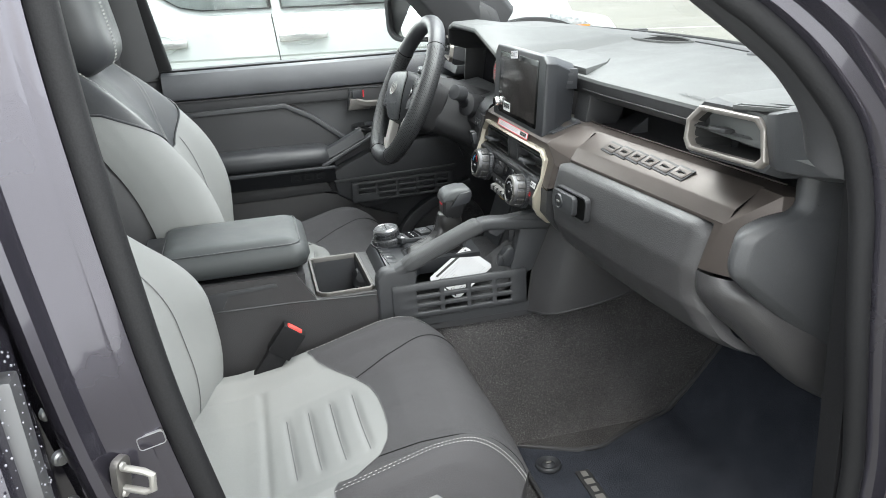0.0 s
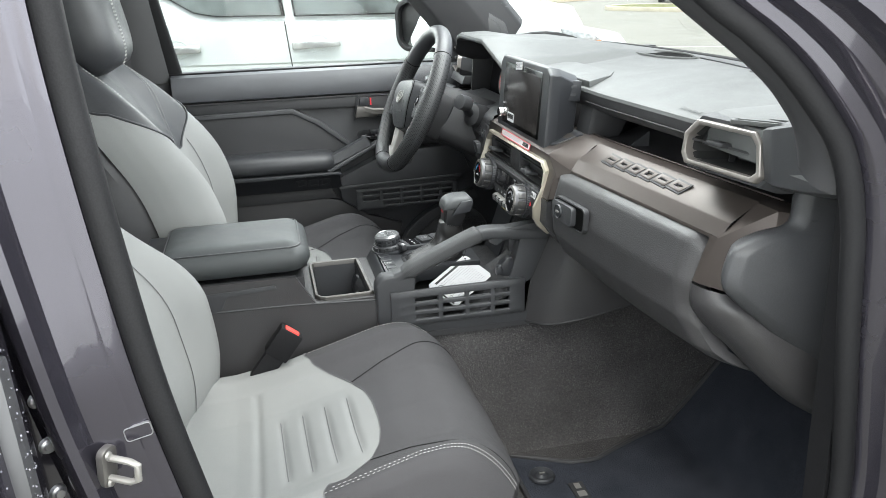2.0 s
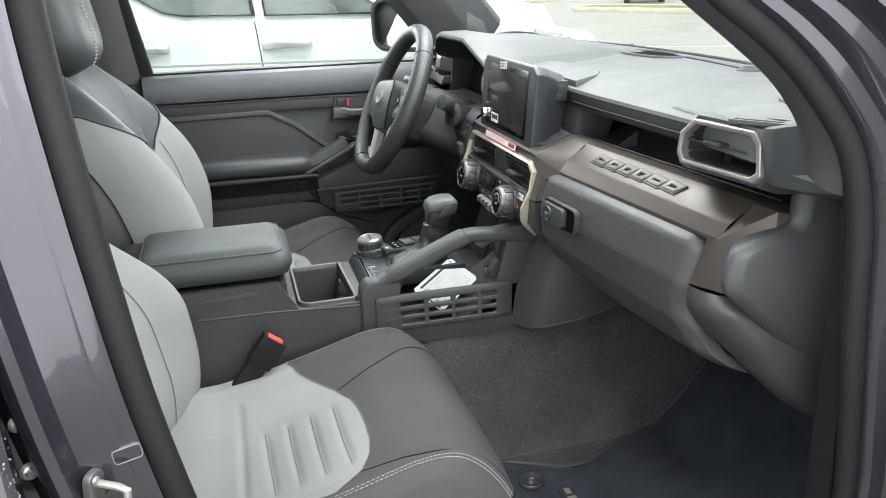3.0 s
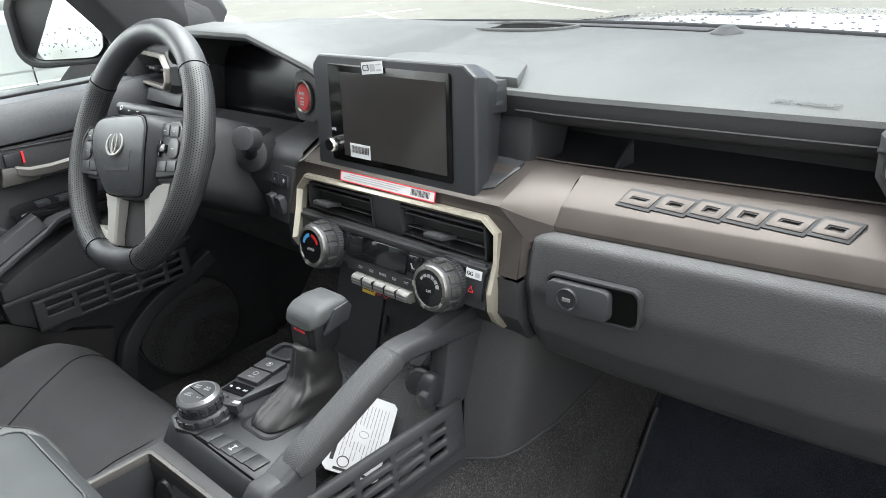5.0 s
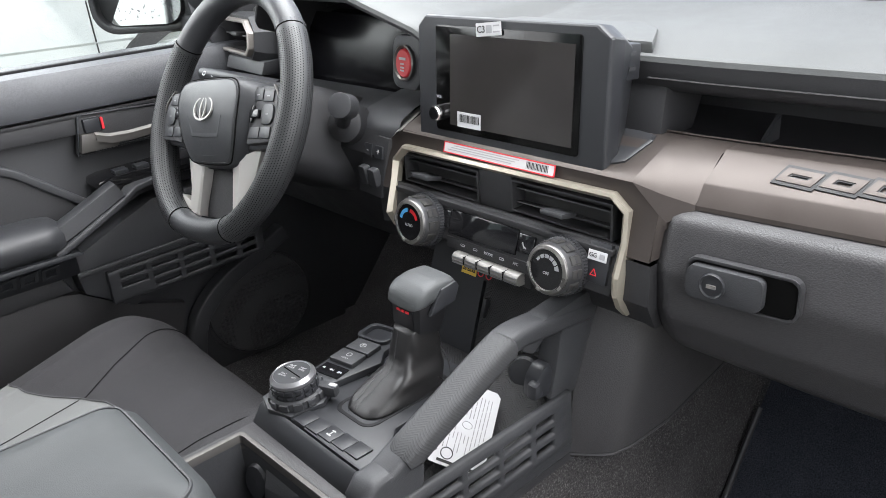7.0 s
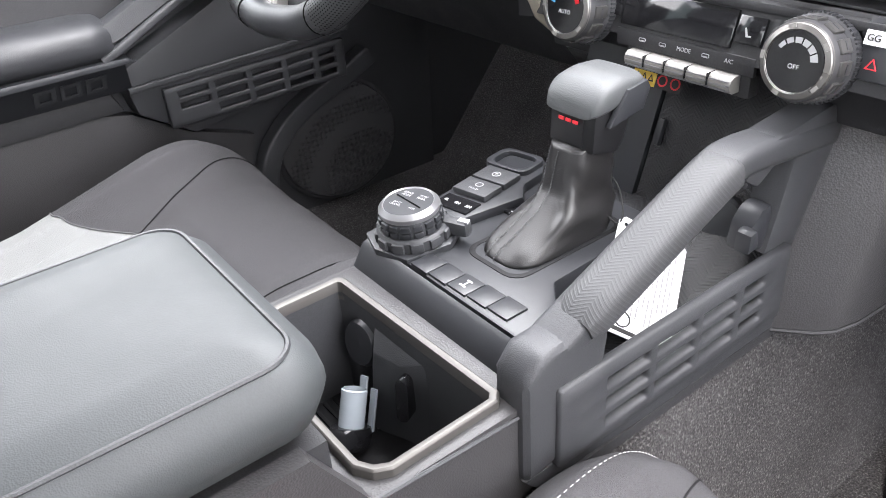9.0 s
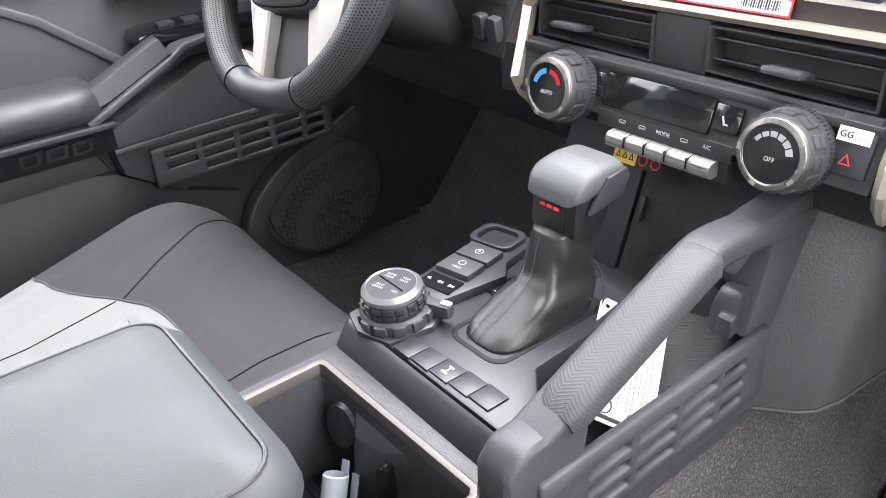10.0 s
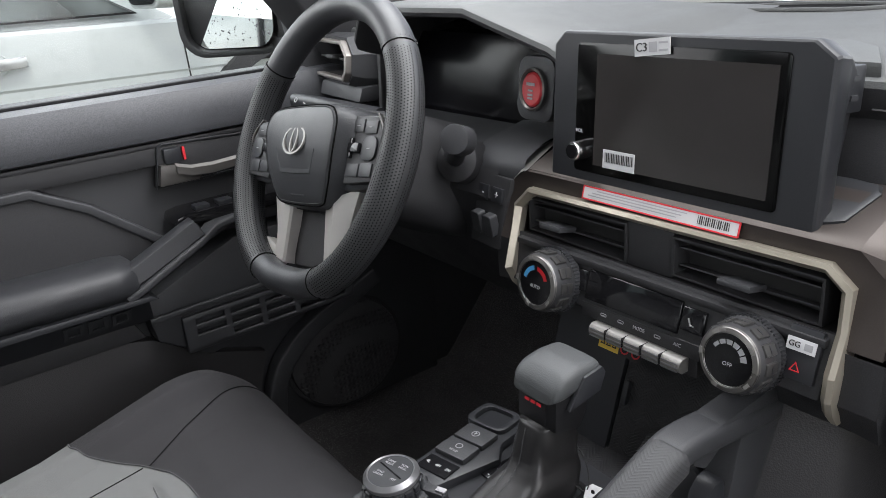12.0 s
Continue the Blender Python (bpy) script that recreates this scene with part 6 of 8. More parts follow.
for k, w in ((0, "HOLD"), (1, "P")):
    b = part("button", xf(box((0.026 + k * 0.026, 0.0, 0.002), (0.0235, 0.034, 0.006), 0.0012), sm_), PLASTIC, pl)
    if k == 0:
        text("lettering", w, 0.0034, sm_ @ Matrix.Translation((0.021, 0, 0.0052)) @ pose(0, 0, 0, 0, 0, -90), GREYTXT, b, 0.0001)
        part("glyph", xf(ringplate(circle(0.0036, 16), circle(0.0029, 16), "z", 0.005, 0.0053), sm_ @ Matrix.Translation((0.029, 0, 0))), GREYTXT, b)
    else:
        part("glyph", xf(ringplate(circle(0.0040, 16), circle(0.0033, 16), "z", 0.005, 0.0053), sm_ @ Matrix.Translation((0.052, 0, 0))), GREYTXT, b)
        text("lettering", w, 0.0046, sm_ @ Matrix.Translation((0.052, 0, 0.0052)) @ pose(0, 0, 0, 0, 0, -90), WHITE, b)
part("coin_tray", xf(ringplate(rrect(0.036, 0.046, 0.010), rrect(0.026, 0.034, 0.008), "z", -0.004, 0.004, 0.002), sm_ @ Matrix.Translation((0.086, 0.006, 0))), PLASTIC_S, pl, "shallow open tray")
gq = part("gear_window", box((-0.098, 0.046, 1.0005), (0.045, 0.014, 0.002), 0.0005), PIANO, pl, "gloss black gear indicator")
text("lettering", "S", 0.008, Matrix.Translation((-0.104, 0.046, 1.0017)) @ pose(0, 0, 0, 0, 0, -90), WHITE, gq)
text("lettering", "+", 0.008, Matrix.Translation((-0.088, 0.046, 1.0017)) @ pose(0, 0, 0, 0, 0, -90), WHITE, gq)
text("lettering", "-", 0.010, Matrix.Translation((-0.116, 0.046, 1.0017)) @ pose(0, 0, 0, 0, 0, -90), WHITE, gq)
part("floor_tray", box((-0.01, 0.040, 0.966), (0.07, 0.15, 0.012), 0.003), CHEV, pl, "ribbed rubber tray floor")

# drive mode dial
dl = thing("drive_dial", (-0.198, 0.074, 1.0), "drive mode dial with knurled silver ring and lettered black top", "dial")
dm = Matrix.Translation((-0.196, 0.072, 1.0)) @ Matrix.Rotation(radians(-5), 4, "Y")
part("base_plate", xf(prism([(-0.026, 0.030), (-0.034, 0.006), (-0.026, -0.026), (0.01, -0.034), (0.034, -0.020), (0.034, 0.030)], "z", -0.002, 0.004, 0.0015), dm), PLASTIC_S, dl)
part("lower_ring", xf(lathe([(0.0285, 0.003), (0.0285, 0.012), (0.0265, 0.014), (0.024, 0.014)], 48), dm), PLASTIC, dl)
for i in range(12):
    part("lower_block", xf(box((0.0285, 0, 0.008), (0.004, 0.010, 0.008), 0.0012), dm @ Matrix.Rotation(2 * math.pi * i / 12, 4, "Z")), PLASTIC, dl)
part("grip", xf(lathe([(0.0235, 0.012), (0.0235, 0.026), (0.0225, 0.029)], 48), dm), PLASTIC, dl)
for i in range(16):
    for z in (0.0165, 0.0225):
        part("grip_block", xf(box((0.0238, 0, z), (0.003, 0.0070, 0.0046), 0.0008), dm @ Matrix.Rotation(2 * math.pi * i / 16, 4, "Z")), PLASTIC_S, dl)
part("rim", xf(lathe([(0.0235, 0.026), (0.0242, 0.028), (0.0240, 0.030), (0.0205, 0.0335), (0.0195, 0.0325)], 48), dm), ALLOY, dl, "bevelled metal rim")
dtop = part("top_face", xf(lathe([(0.0, 0.0330), (0.0195, 0.0325), (0.0197, 0.030)], 40), dm), PLASTIC_S, dl, "black lettered top")
part("top_split", xf(box((0, 0, 0.0332), (0.0012, 0.030, 0.0006)), dm), PIANO, dtop)
for w, a, b in (("DRIVE\nMODE", 0.006, 0.009), ("TOW\nHAUL", 0.010, -0.005), ("DAC/\nCRAWL", -0.008, 0.005), ("MTS", -0.005, -0.011)):
    text("lettering", w, 0.0032, dm @ Matrix.Translation((a, b, 0.0332)) @ pose(0, 0, 0, 0, 0, -75), GREYTXT, dtop, 0.0001)
lv = part("lever", xf(box((0.012, -0.030, 0.010), (0.010, 0.028, 0.012), 0.003), dm @ Matrix.Rotation(radians(20), 4, "Z")), PLASTIC, dl, "small range lever")
part("lever_tip", xf(box((0.012, -0.040, 0.0165), (0.005, 0.009, 0.002), 0.0006), dm @ Matrix.Rotation(radians(20), 4, "Z")), GREYTXT, lv)

# gear shifter
gs = thing("gear_shifter", (-0.13, 0, 1.0), "leather-booted gear shifter with grey padded knob", "gear shifter")


def boot_ring(t):
    rear = along(t, [(0, -0.172), (0.10, -0.173), (0.22, -0.165), (0.34, -0.146), (0.46, -0.127), (0.60, -0.116), (1, -0.107)])
    front = along(t, [(0, -0.068), (0.3, -0.062), (0.7, -0.064), (1, -0.066)])
    b = along(t, [(0, 0.0275), (0.12, 0.0285), (0.3, 0.0250), (0.5, 0.0205), (0.75, 0.0190), (1, 0.0180)])
    cx, a = (rear + front) / 2, (front - rear) / 2
    cy, z = lerp(0.002, 0.001, t), lerp(0.998, 1.070, t)
    mid = math.sin(math.pi * min(1.0, t * 1.1)) ** 0.8
    out = []
    for k in range(40):
        an = 2 * math.pi * k / 40
        ca, sa = math.cos(an), math.sin(an)
        side = abs(sa) ** 1.5
        wr = 1 + mid * side * (0.08 * math.sin(an * 2 + t * 13) + 0.12 * (abs(math.sin(an * 2.5 + t * 8)) - 0.6))
        back = (1 - t) * 0.012 * max(0.0, -ca) * mid
        out.append((cx + a * wr * math.copysign(abs(ca) ** 0.6, ca), cy + b * wr * math.copysign(abs(sa) ** 0.6, sa), z - back + 0.003 * side * math.sin(an * 4 + t * 9) * mid))
    return out


part("boot", loft([boot_ring(t) for t in np.linspace(0, 1, 26)]), BOOTSKIN, gs, "creased black leather boot", sharp=80)
part("boot_frame", ringplate([(-0.122 + a, 0.002 + b) for a, b in rrect(0.118, 0.061, 0.014)], [(-0.122 + a, 0.002 + b) for a, b in rrect(0.110, 0.053, 0.012)], "z", 0.997, 1.0002, 0.0005), RUBBER, gs)
for off in (0.002, 0.011):
    pts = []
    for t in np.linspace(0.05, 0.97, 70):
        r = boot_ring(t)
        p = Vector(r[20])
        pts.append(p + Vector((-0.0008, off, 0.0008)))
    tagged(part("stitching", join(*[sweep(pts[i:i + 2], circle(0.0006, 4)) for i in range(0, 68, 2)]), PLASTIC, gs, "grey stitching"), kind="stuff")
km = Matrix.Translation((-0.085, 0.000, 1.053)) @ Matrix.Rotation(radians(7), 4, "Y") @ Matrix.Diagonal((0.90, 0.88, 0.98, 1))
part("knob_neck", xf(prism([(-0.0185, 0.0135), (0.012, 0.0105), (0.019, 0.024), (0.024, 0.052), (-0.021, 0.050)], "y", -0.0255, 0.0255, 0.004), km), KNOBBODY, gs, "satin black knob body")
part("knob_trim", xf(prism([(-0.0200, 0.016), (-0.0175, 0.016), (-0.020, 0.046), (-0.0225, 0.046)], "y", -0.014, 0.022, 0.0006), km), KNOBBODY, gs)


def knob_ring(t):
    x = lerp(-0.026, 0.033, t)
    h = along(t, [(0, 0.050), (0.06, 0.058), (0.2, 0.065), (0.5, 0.070), (0.9, 0.071), (1, 0.066)])
    lo = along(t, [(0, 0.040), (0.2, 0.041), (1, 0.052)])
    w = 0.030 * (1 - 0.18 * (2 * t - 1) ** 6)
    return [(x, w * math.copysign(abs(math.cos(a)) ** 0.45, math.cos(a)), (h + lo) / 2 + (h - lo) / 2 * math.copysign(abs(math.sin(a)) ** 0.55, math.sin(a))) for a in np.linspace(0, 2 * math.pi, 28, endpoint=False)]


part("knob_pad", xf(loft([knob_ring(t) for t in np.linspace(0, 1, 18)]), km), KNOBSKIN, gs, "padded grey leather knob top", sharp=60)
part("knob_cheek", xf(prism([(-0.010, 0.034), (0.028, 0.044), (0.033, 0.060), (0.028, 0.066), (0.006, 0.061)], "y", -0.0325, -0.0265, 0.0015), km), PLASTIC_S, gs, "smooth knob cheek")
for i in range(3):
    part("badge_bar", xf(box((-0.0240, 0.0080 - i * 0.0078, 0.0355), (0.0010, 0.0056, 0.0024)), km), REDTEXT, gs, "red badge block")
# passenger-side knee panel with grab bar and slotted map pocket
kp = thing("grab_panel", (-0.1, -0.11, 0.9), "charcoal side panel with padded grab bar and slotted pocket", "console side panel")
bar = curve([(-0.240, -0.098, 0.972), (-0.232, -0.098, 0.994), (-0.208, -0.0985, 1.008), (-0.13, -0.0985, 1.042), (-0.068, -0.0985, 1.068), (-0.040, -0.0985, 1.073), (0.01, -0.0985, 1.068), (0.065, -0.0985, 1.062)], 7)
part("grab_bar", sweep(bar, rrect(0.022, 0.032, 0.007), up=(0, 1, 0)), PLASTIC, kp, "charcoal grab bar", sharp=50)
pad = [p for p in bar if -0.206 < p.x < -0.056]
part("grip_pad", sweep([p + Vector((0, -0.0045, 0.003)) for p in pad], lambda t: [(a * (0.62 + 0.38 * min(1, min(t, 1 - t) * 14) ** 0.5), b * (0.86 + 0.14 * min(1, min(t, 1 - t) * 14) ** 0.5)) for a, b in rrect(0.026, 0.0325, 0.008)], up=(0, 1, 0)), CHEV_G, kp, "chevron-ribbed grip pad", sharp=50)
part("rear_post", prism([(-0.251, 0.915), (-0.251, 1.000), (-0.238, 1.016), (-0.215, 1.016), (-0.176, 1.010), (-0.180, 0.985), (-0.182, 0.93)], "y", -0.1145, -0.083, 0.009, 3), PLASTIC, kp, "rounded rear post")
xs = [-0.226, -0.182, -0.141, -0.132, -0.091, -0.083, -0.044, -0.035, -0.008, 0.022]
zs = [0.918, 0.929, 0.9375, 0.9455, 0.9540, 0.9620, 0.9705, 0.985]
holes = {(i, j) for i in (1, 3, 5, 7) for j in (1, 3, 5)}
part("slotted_plate", xf(holed(xs, zs, holes, "y", -0.1185, -0.110, 0.0018), Matrix.Identity(4)), PLASTIC, kp, "plate with four columns of slots", sharp=50)
part("under_plate", prism([(-0.251, 0.918), (0.030, 0.918), (0.030, 0.897), (-0.02, 0.893), (-0.24, 0.905)], "y", -0.112, -0.100, 0.002), PLASTIC, kp)
part("front_post", prism([(-0.006, 0.984), (0.004, 1.017), (0.014, 1.058), (-0.008, 1.063), (-0.030, 1.050), (-0.046, 1.060), (-0.034, 1.080), (0.055, 1.087), (0.078, 1.078), (0.036, 0.980), (0.030, 0.975)], "y", -0.112, -0.086, 0.003), PLASTIC, kp, "angular front post")
part("inner_wall", prism([(-0.20, 0.90), (0.03, 0.90), (0.03, 0.945), (0.02, 0.945), (-0.04, 0.945), (-0.19, 0.945)], "y", -0.044, -0.038), CHEV, kp, "ribbed inner pocket wall")
part("hook", prism([(-0.024, 0.990), (-0.020, 1.012), (-0.010, 1.022), (0.002, 1.024), (0.006, 1.004), (0.000, 0.986)], "y", -0.108, -0.088, 0.005, 2), PLASTIC_S, kp, "black bag hook")
part("hook_tip", prism([(-0.030, 0.993), (-0.029, 1.010), (-0.020, 1.013), (-0.016, 0.996)], "y", -0.113, -0.099, 0.004, 2), PLASTIC_S, kp)
part("pocket_liner", sheet(lambda u, v: (lerp(-0.19, 0.036, u), lerp(-0.109, -0.012, v), 0.902 + 0.085 * u ** 2.2 + 0.03 * v), 12, 8, (0, 0, -0.004)), CHEV, kp, "ribbed rubber pocket liner")
part("socket_cap", xf(lathe([(0.0, 0.006), (0.016, 0.005), (0.019, 0.002), (0.019, -0.01)], 28), frame_at((0.012, -0.060, 0.988), (-0.85, -0.35, 0.3))), PLASTIC_S, kp, "round black socket cap")
part("socket_panel", box((0.016, -0.0830, 1.040), (0.030, 0.006, 0.026), 0.002), PLASTIC_S, kp, "USB socket panel")
kick = thing("tunnel_cover", (0.07, -0.13, 0.9), "dark grained vinyl cover beside the tunnel under the dash", "trim panel")
TC = [[(0.024, -0.109, 0.897), (0.044, -0.140, 0.900), (0.054, -0.150, 0.902), (0.075, -0.158, 0.905), (0.13, -0.168, 0.915), (0.30, -0.172, 0.95)],
      [(0.036, -0.109, 0.976), (0.060, -0.146, 0.978), (0.072, -0.156, 0.979), (0.095, -0.164, 0.980), (0.15, -0.174, 0.985), (0.30, -0.176, 1.0)],
      [(0.080, -0.109, 1.078), (0.100, -0.150, 1.080), (0.112, -0.160, 1.080), (0.135, -0.170, 1.080), (0.18, -0.180, 1.08), (0.30, -0.182, 1.06)]]
part("cover", loft(TC, False, False), GRAIN, kick, "grained vinyl sheet", sharp=70)
part("hem", sweep(TC[0], circle(0.0022, 6)), PLASTIC_D, kick, "black turned lower hem")
part("edge_seam", sweep([r[0] for r in TC], circle(0.0014, 6)), INK_SHADE, kick)
# printed card in the pocket
cd = thing("printed_card", (-0.05, -0.09, 0.96), "white printed instruction card tucked in the side pocket", "card")
T0, E1, E2 = Vector((-0.066, -0.022, 1.008)), Vector((-0.086, -0.053, -0.034)), Vector((0.045, -0.033, -0.035))
ax, ay = E1.normalized(), E2.normalized()
az = ax.cross(ay).normalized()
CM = Matrix(((ax.x, ay.x, az.x, T0.x), (ax.y, ay.y, az.y, T0.y), (ax.z, ay.z, az.z, T0.z), (0, 0, 0, 1)))
part("sheet", xf(ringplate([(0.001, 0.006), (0.006, 0.001), (0.101, 0.001), (0.106, 0.006), (0.106, 0.061), (0.101, 0.066), (0.006, 0.066), (0.001, 0.061)], [(0.008 + 0.0022 * math.cos(a), 0.008 + 0.0022 * math.sin(a)) for a in np.linspace(-2.6, -2.6 + 2 * math.pi, 8, endpoint=False)], "z", -0.0004, 0.0004), CM), PAPER, cd)
part("heading_bar", xf(box((0.060, 0.0085, 0.0007), (0.066, 0.0042, 0.0003)), CM), INK_SHADE, cd)
rng = random.Random(31)
for i in range(11):
    u = 0.014
    while u < 0.086 - 0.02 * (i % 3 == 2):
        w = rng.uniform(0.004, 0.013)
        if not (2 < i < 7 and 0.040 < u + w / 2 < 0.066):
            part("print_line", xf(box((u + w / 2, 0.0155 + i * 0.0042, 0.0006), (w, 0.0008, 0.0002)), CM), FINEPRINT, cd)
        u += w + 0.0016
part("drawing", xf(ringplate(circle(0.0075, 18), circle(0.0068, 18), "z", 0.0005, 0.0009), CM @ Matrix.Translation((0.053, 0.036, 0)) @ Matrix.Diagonal((0.6, 0.8, 1, 1))), FINEPRINT, cd)
part("drawing", xf(ringplate(circle(0.007, 18), circle(0.0060, 18), "z", 0.0005, 0.0009), CM @ Matrix.Translation((0.092, 0.022, 0))), INK_SHADE, cd)
part("symbol", xf(ringplate(circle(0.0030, 16), circle(0.0024, 16), "z", 0.0005, 0.0009), CM @ Matrix.Translation((0.094, 0.046, 0))), INK_SHADE, cd)
part("cord", sweep(curve([(-0.106, 0.016, 1.058), (-0.110, 0.004, 1.050), (-0.098, -0.014, 1.036), (-0.084, -0.022, 1.016), (-0.074, -0.027, 1.004), (-0.066, -0.025, 1.010), (-0.064, -0.016, 1.030), (-0.070, 0.004, 1.050)], 5), circle(0.0007, 6)), INK_SHADE, cd, "thin black cord")
part("heading_bar", xf(box((0.1015, 0.036, 0.0007), (0.0032, 0.046, 0.0003)), CM), INK_SHADE, cd)

# ---- steering wheel and column ----
sw = thing("steering_wheel", (-0.065, 0.36, 1.237), "black leather steering wheel with perforated grips and silver lower spokes", "steering wheel")
TILT_W = 25.4
WR = Matrix.Translation((-0.0826, 0.3634, 1.2436)) @ frame_at((0, 0, 0), (-math.cos(radians(TILT_W)), 0, math.sin(radians(TILT_W)))) @ Matrix.Rotation(radians(8), 4, "Z")
R = 0.159


def rim_pt(a):
    """Rim centre line: round, flattened at the foot. a is counted from the right, counter-clockwise, facing the driver."""
    x, y = R * math.cos(a), R * math.sin(a)
    if y < -0.143:
        y = -0.143 - 0.009 * ease((-0.143 - y) / 0.016)
    return Vector((x, y, 0))


def rim_ring(a, grow=0.0, n=18):
    p, q = rim_pt(a - 0.01), rim_pt(a + 0.01)
    t = (q - p).normalized()
    out = Vector((t.y, -t.x, 0))
    # the grips are fatter about the thumbs
    fat = 1 + 0.07 * math.exp(-((abs((a + math.pi / 2) % (2 * math.pi) - math.pi) - 1.75) / 0.4) ** 2)
    c = rim_pt(a)
    return [c + out * (0.0165 * fat + grow) * math.cos(b) + Vector((0, 0, (0.0185 * fat + grow) * math.sin(b))) for b in np.linspace(0, 2 * math.pi, n, endpoint=False)]


def rim_span(a0, a1, n, grow=0.0):
    return xf(loft([rim_ring(radians(lerp(a0, a1, i / n)), grow) for i in range(n + 1)]), WR)


J1, J2 = 37, -66
part("rim_top", rim_span(J1, 180 - J1, 44), LEATHER, sw, "smooth black leather rim top", sharp=80)
part("rim_grip", rim_span(J2, J1, 44, 0.0005), PERF, sw, "perforated leather grip", sharp=80)
part("rim_grip", rim_span(180 - J1, 180 - J2, 44, 0.0005), PERF, sw, "perforated leather grip", sharp=80)
part("rim_bottom", rim_span(180 - J2, 360 + J2, 24), LEATHER, sw, "smooth flattened rim foot", sharp=80)
for a in (J1, 180 - J1, 180 - J2, J2):
    part("rim_joint", xf(sweep(rim_ring(radians(a), 0.0004, 24), circle(0.0009, 6), True, up=(0.3, 0.2, 0.9)), WR), HOLE_SHADE, sw, "dark joint in the rim leather")
    pts = [(rim_ring(radians(a + 1.3), 0.0008, 48)[k], rim_ring(radians(a + 2.2), 0.0008, 48)[k]) for k in range(0, 48, 2)]
    tagged(part("stitching", xf(join(*[sweep(p, circle(0.0004, 4)) for p in pts]), WR), PLASTIC, sw, "grey stitching across the rim"), kind="stuff")


def rim_holes(a0, a1):
    """Rows of flat dark dots that paint the shade of the grip's fine perforations."""
    bm = bmesh.new()
    n = int((a1 - a0) * 0.90)
    for i in range(n):
        for j in range(38):
            if j % 19 == 0:
                continue
            a = radians(lerp(a0 + 2.6, a1 - 2.6, (i + 0.5 * (j % 2)) / n))
            p, q = rim_pt(a - 0.01), rim_pt(a + 0.01)
            t = (q - p).normalized()
            ring = rim_ring(a, 0.0006, 38)
            c, m = ring[j], rim_pt(a)
            nrm = (c - m).normalized()
            e = nrm.cross(t)
            bm.faces.new([bm.verts.new(c + (t * math.cos(k) + e * math.sin(k)) * 0.00074) for k in (0, 1.05, 2.09, 3.14, 4.19, 5.24)])
    return xf(bm, WR)


for a0, a1 in ((J2, J1), (180 - J1, 180 - J2)):
    tagged(part("perforation", rim_holes(a0, a1), HOLE_SHADE, sw, "rows of dark dots that paint the perforations' shade"), kind="stuff")

# airbag pad: its face leans back towards the foot, its flanks flare to the spokes
HALF = [(0.0, 0.0395), (0.022, 0.0393), (0.045, 0.0380), (0.060, 0.0325), (0.0680, 0.018), (0.0665, -0.006), (0.0600, -0.034), (0.0500, -0.057), (0.0420, -0.0655), (0.022, -0.0675), (0.0, -0.068)]
HUBC = curve([(x * 1.14, y, 0) for x, y in HALF] + [(-x * 1.14, y, 0) for x, y in HALF[-2:0:-1]], 4, True)


def hub_face(y):
    return along(y, [(-0.070, 0.006), (-0.050, 0.0135), (-0.030, 0.0200), (-0.010, 0.0245), (0.010, 0.0268), (0.030, 0.0268), (0.042, 0.0245)])


def hub_ring(k, dz, kx=1.0, flat=None):
    return [(p.x * k * kx, -0.012 + (p.y + 0.012) * k, flat if flat is not None else hub_face(-0.012 + (p.y + 0.012) * k) + dz) for p in HUBC]


hub = part("hub_pad", xf(loft([hub_ring(1.07, 0, 1.22, -0.030), hub_ring(1.06, 0, 1.19, -0.010), hub_ring(1.045, -0.017, 1.12), hub_ring(1.03, -0.009, 1.05), hub_ring(1.018, -0.0045, 1.012), hub_ring(1.0, -0.0022), hub_ring(0.975, -0.0004),
                               hub_ring(0.93, 0.0006), hub_ring(0.80, 0.0016), hub_ring(0.55, 0.0024), hub_ring(0.28, 0.0028), hub_ring(0.02, 0.003)]), WR), LEATHER, sw, "rounded black leather airbag pad", sharp=70)
loop = [Vector(p) for p in hub_ring(0.955, 0.0006)]
nl = len(loop)
tagged(part("stitching", xf(join(*[sweep([loop[i].lerp(loop[(i + 1) % nl], k / 3), loop[i].lerp(loop[(i + 1) % nl], (k + 0.6) / 3)], circle(0.0006, 4)) for i in range(nl) for k in range(3)]), WR), PLASTIC, hub, "grey stitching"), kind="stuff")
part("pad_groove", xf(sweep([Vector(p) for p in hub_ring(0.992, -0.0012)], circle(0.0009, 6), True), WR), HOLE_SHADE, hub, "dark groove round the pad")
LG = WR @ Matrix.Translation((0.0, 0.0, 0.0288)) @ Matrix.Rotation(radians(-4), 4, "X")
part("emblem", xf(join(ringplate(circle(0.0238, 40, 0.0165), circle(0.0212, 40, 0.0143), "z", -0.001, 0.0012), ringplate(circle(0.0072, 24, 0.0150), circle(0.0053, 24, 0.0132), "z", -0.001, 0.0012)), LG), SILVER, hub, "plain oval silver emblem")
part("pad_crease", xf(loft([[(x, y, hub_face(y) + 0.0018 + h) for x, y, h in ((q * (0.044 - 0.6 * d), -0.010 + d * 0.5, e), (q * (0.034 - 0.6 * d), -0.036 + d, e), (0, -0.0365 + d, e + 0.0006))] for q, d, e in ((1, 0.0, -0.001), (1, 0.0015, 0.0012), (1, 0.006, 0.0006))], False, False), WR), LEATHER, hub, "pressed crease under the emblem")
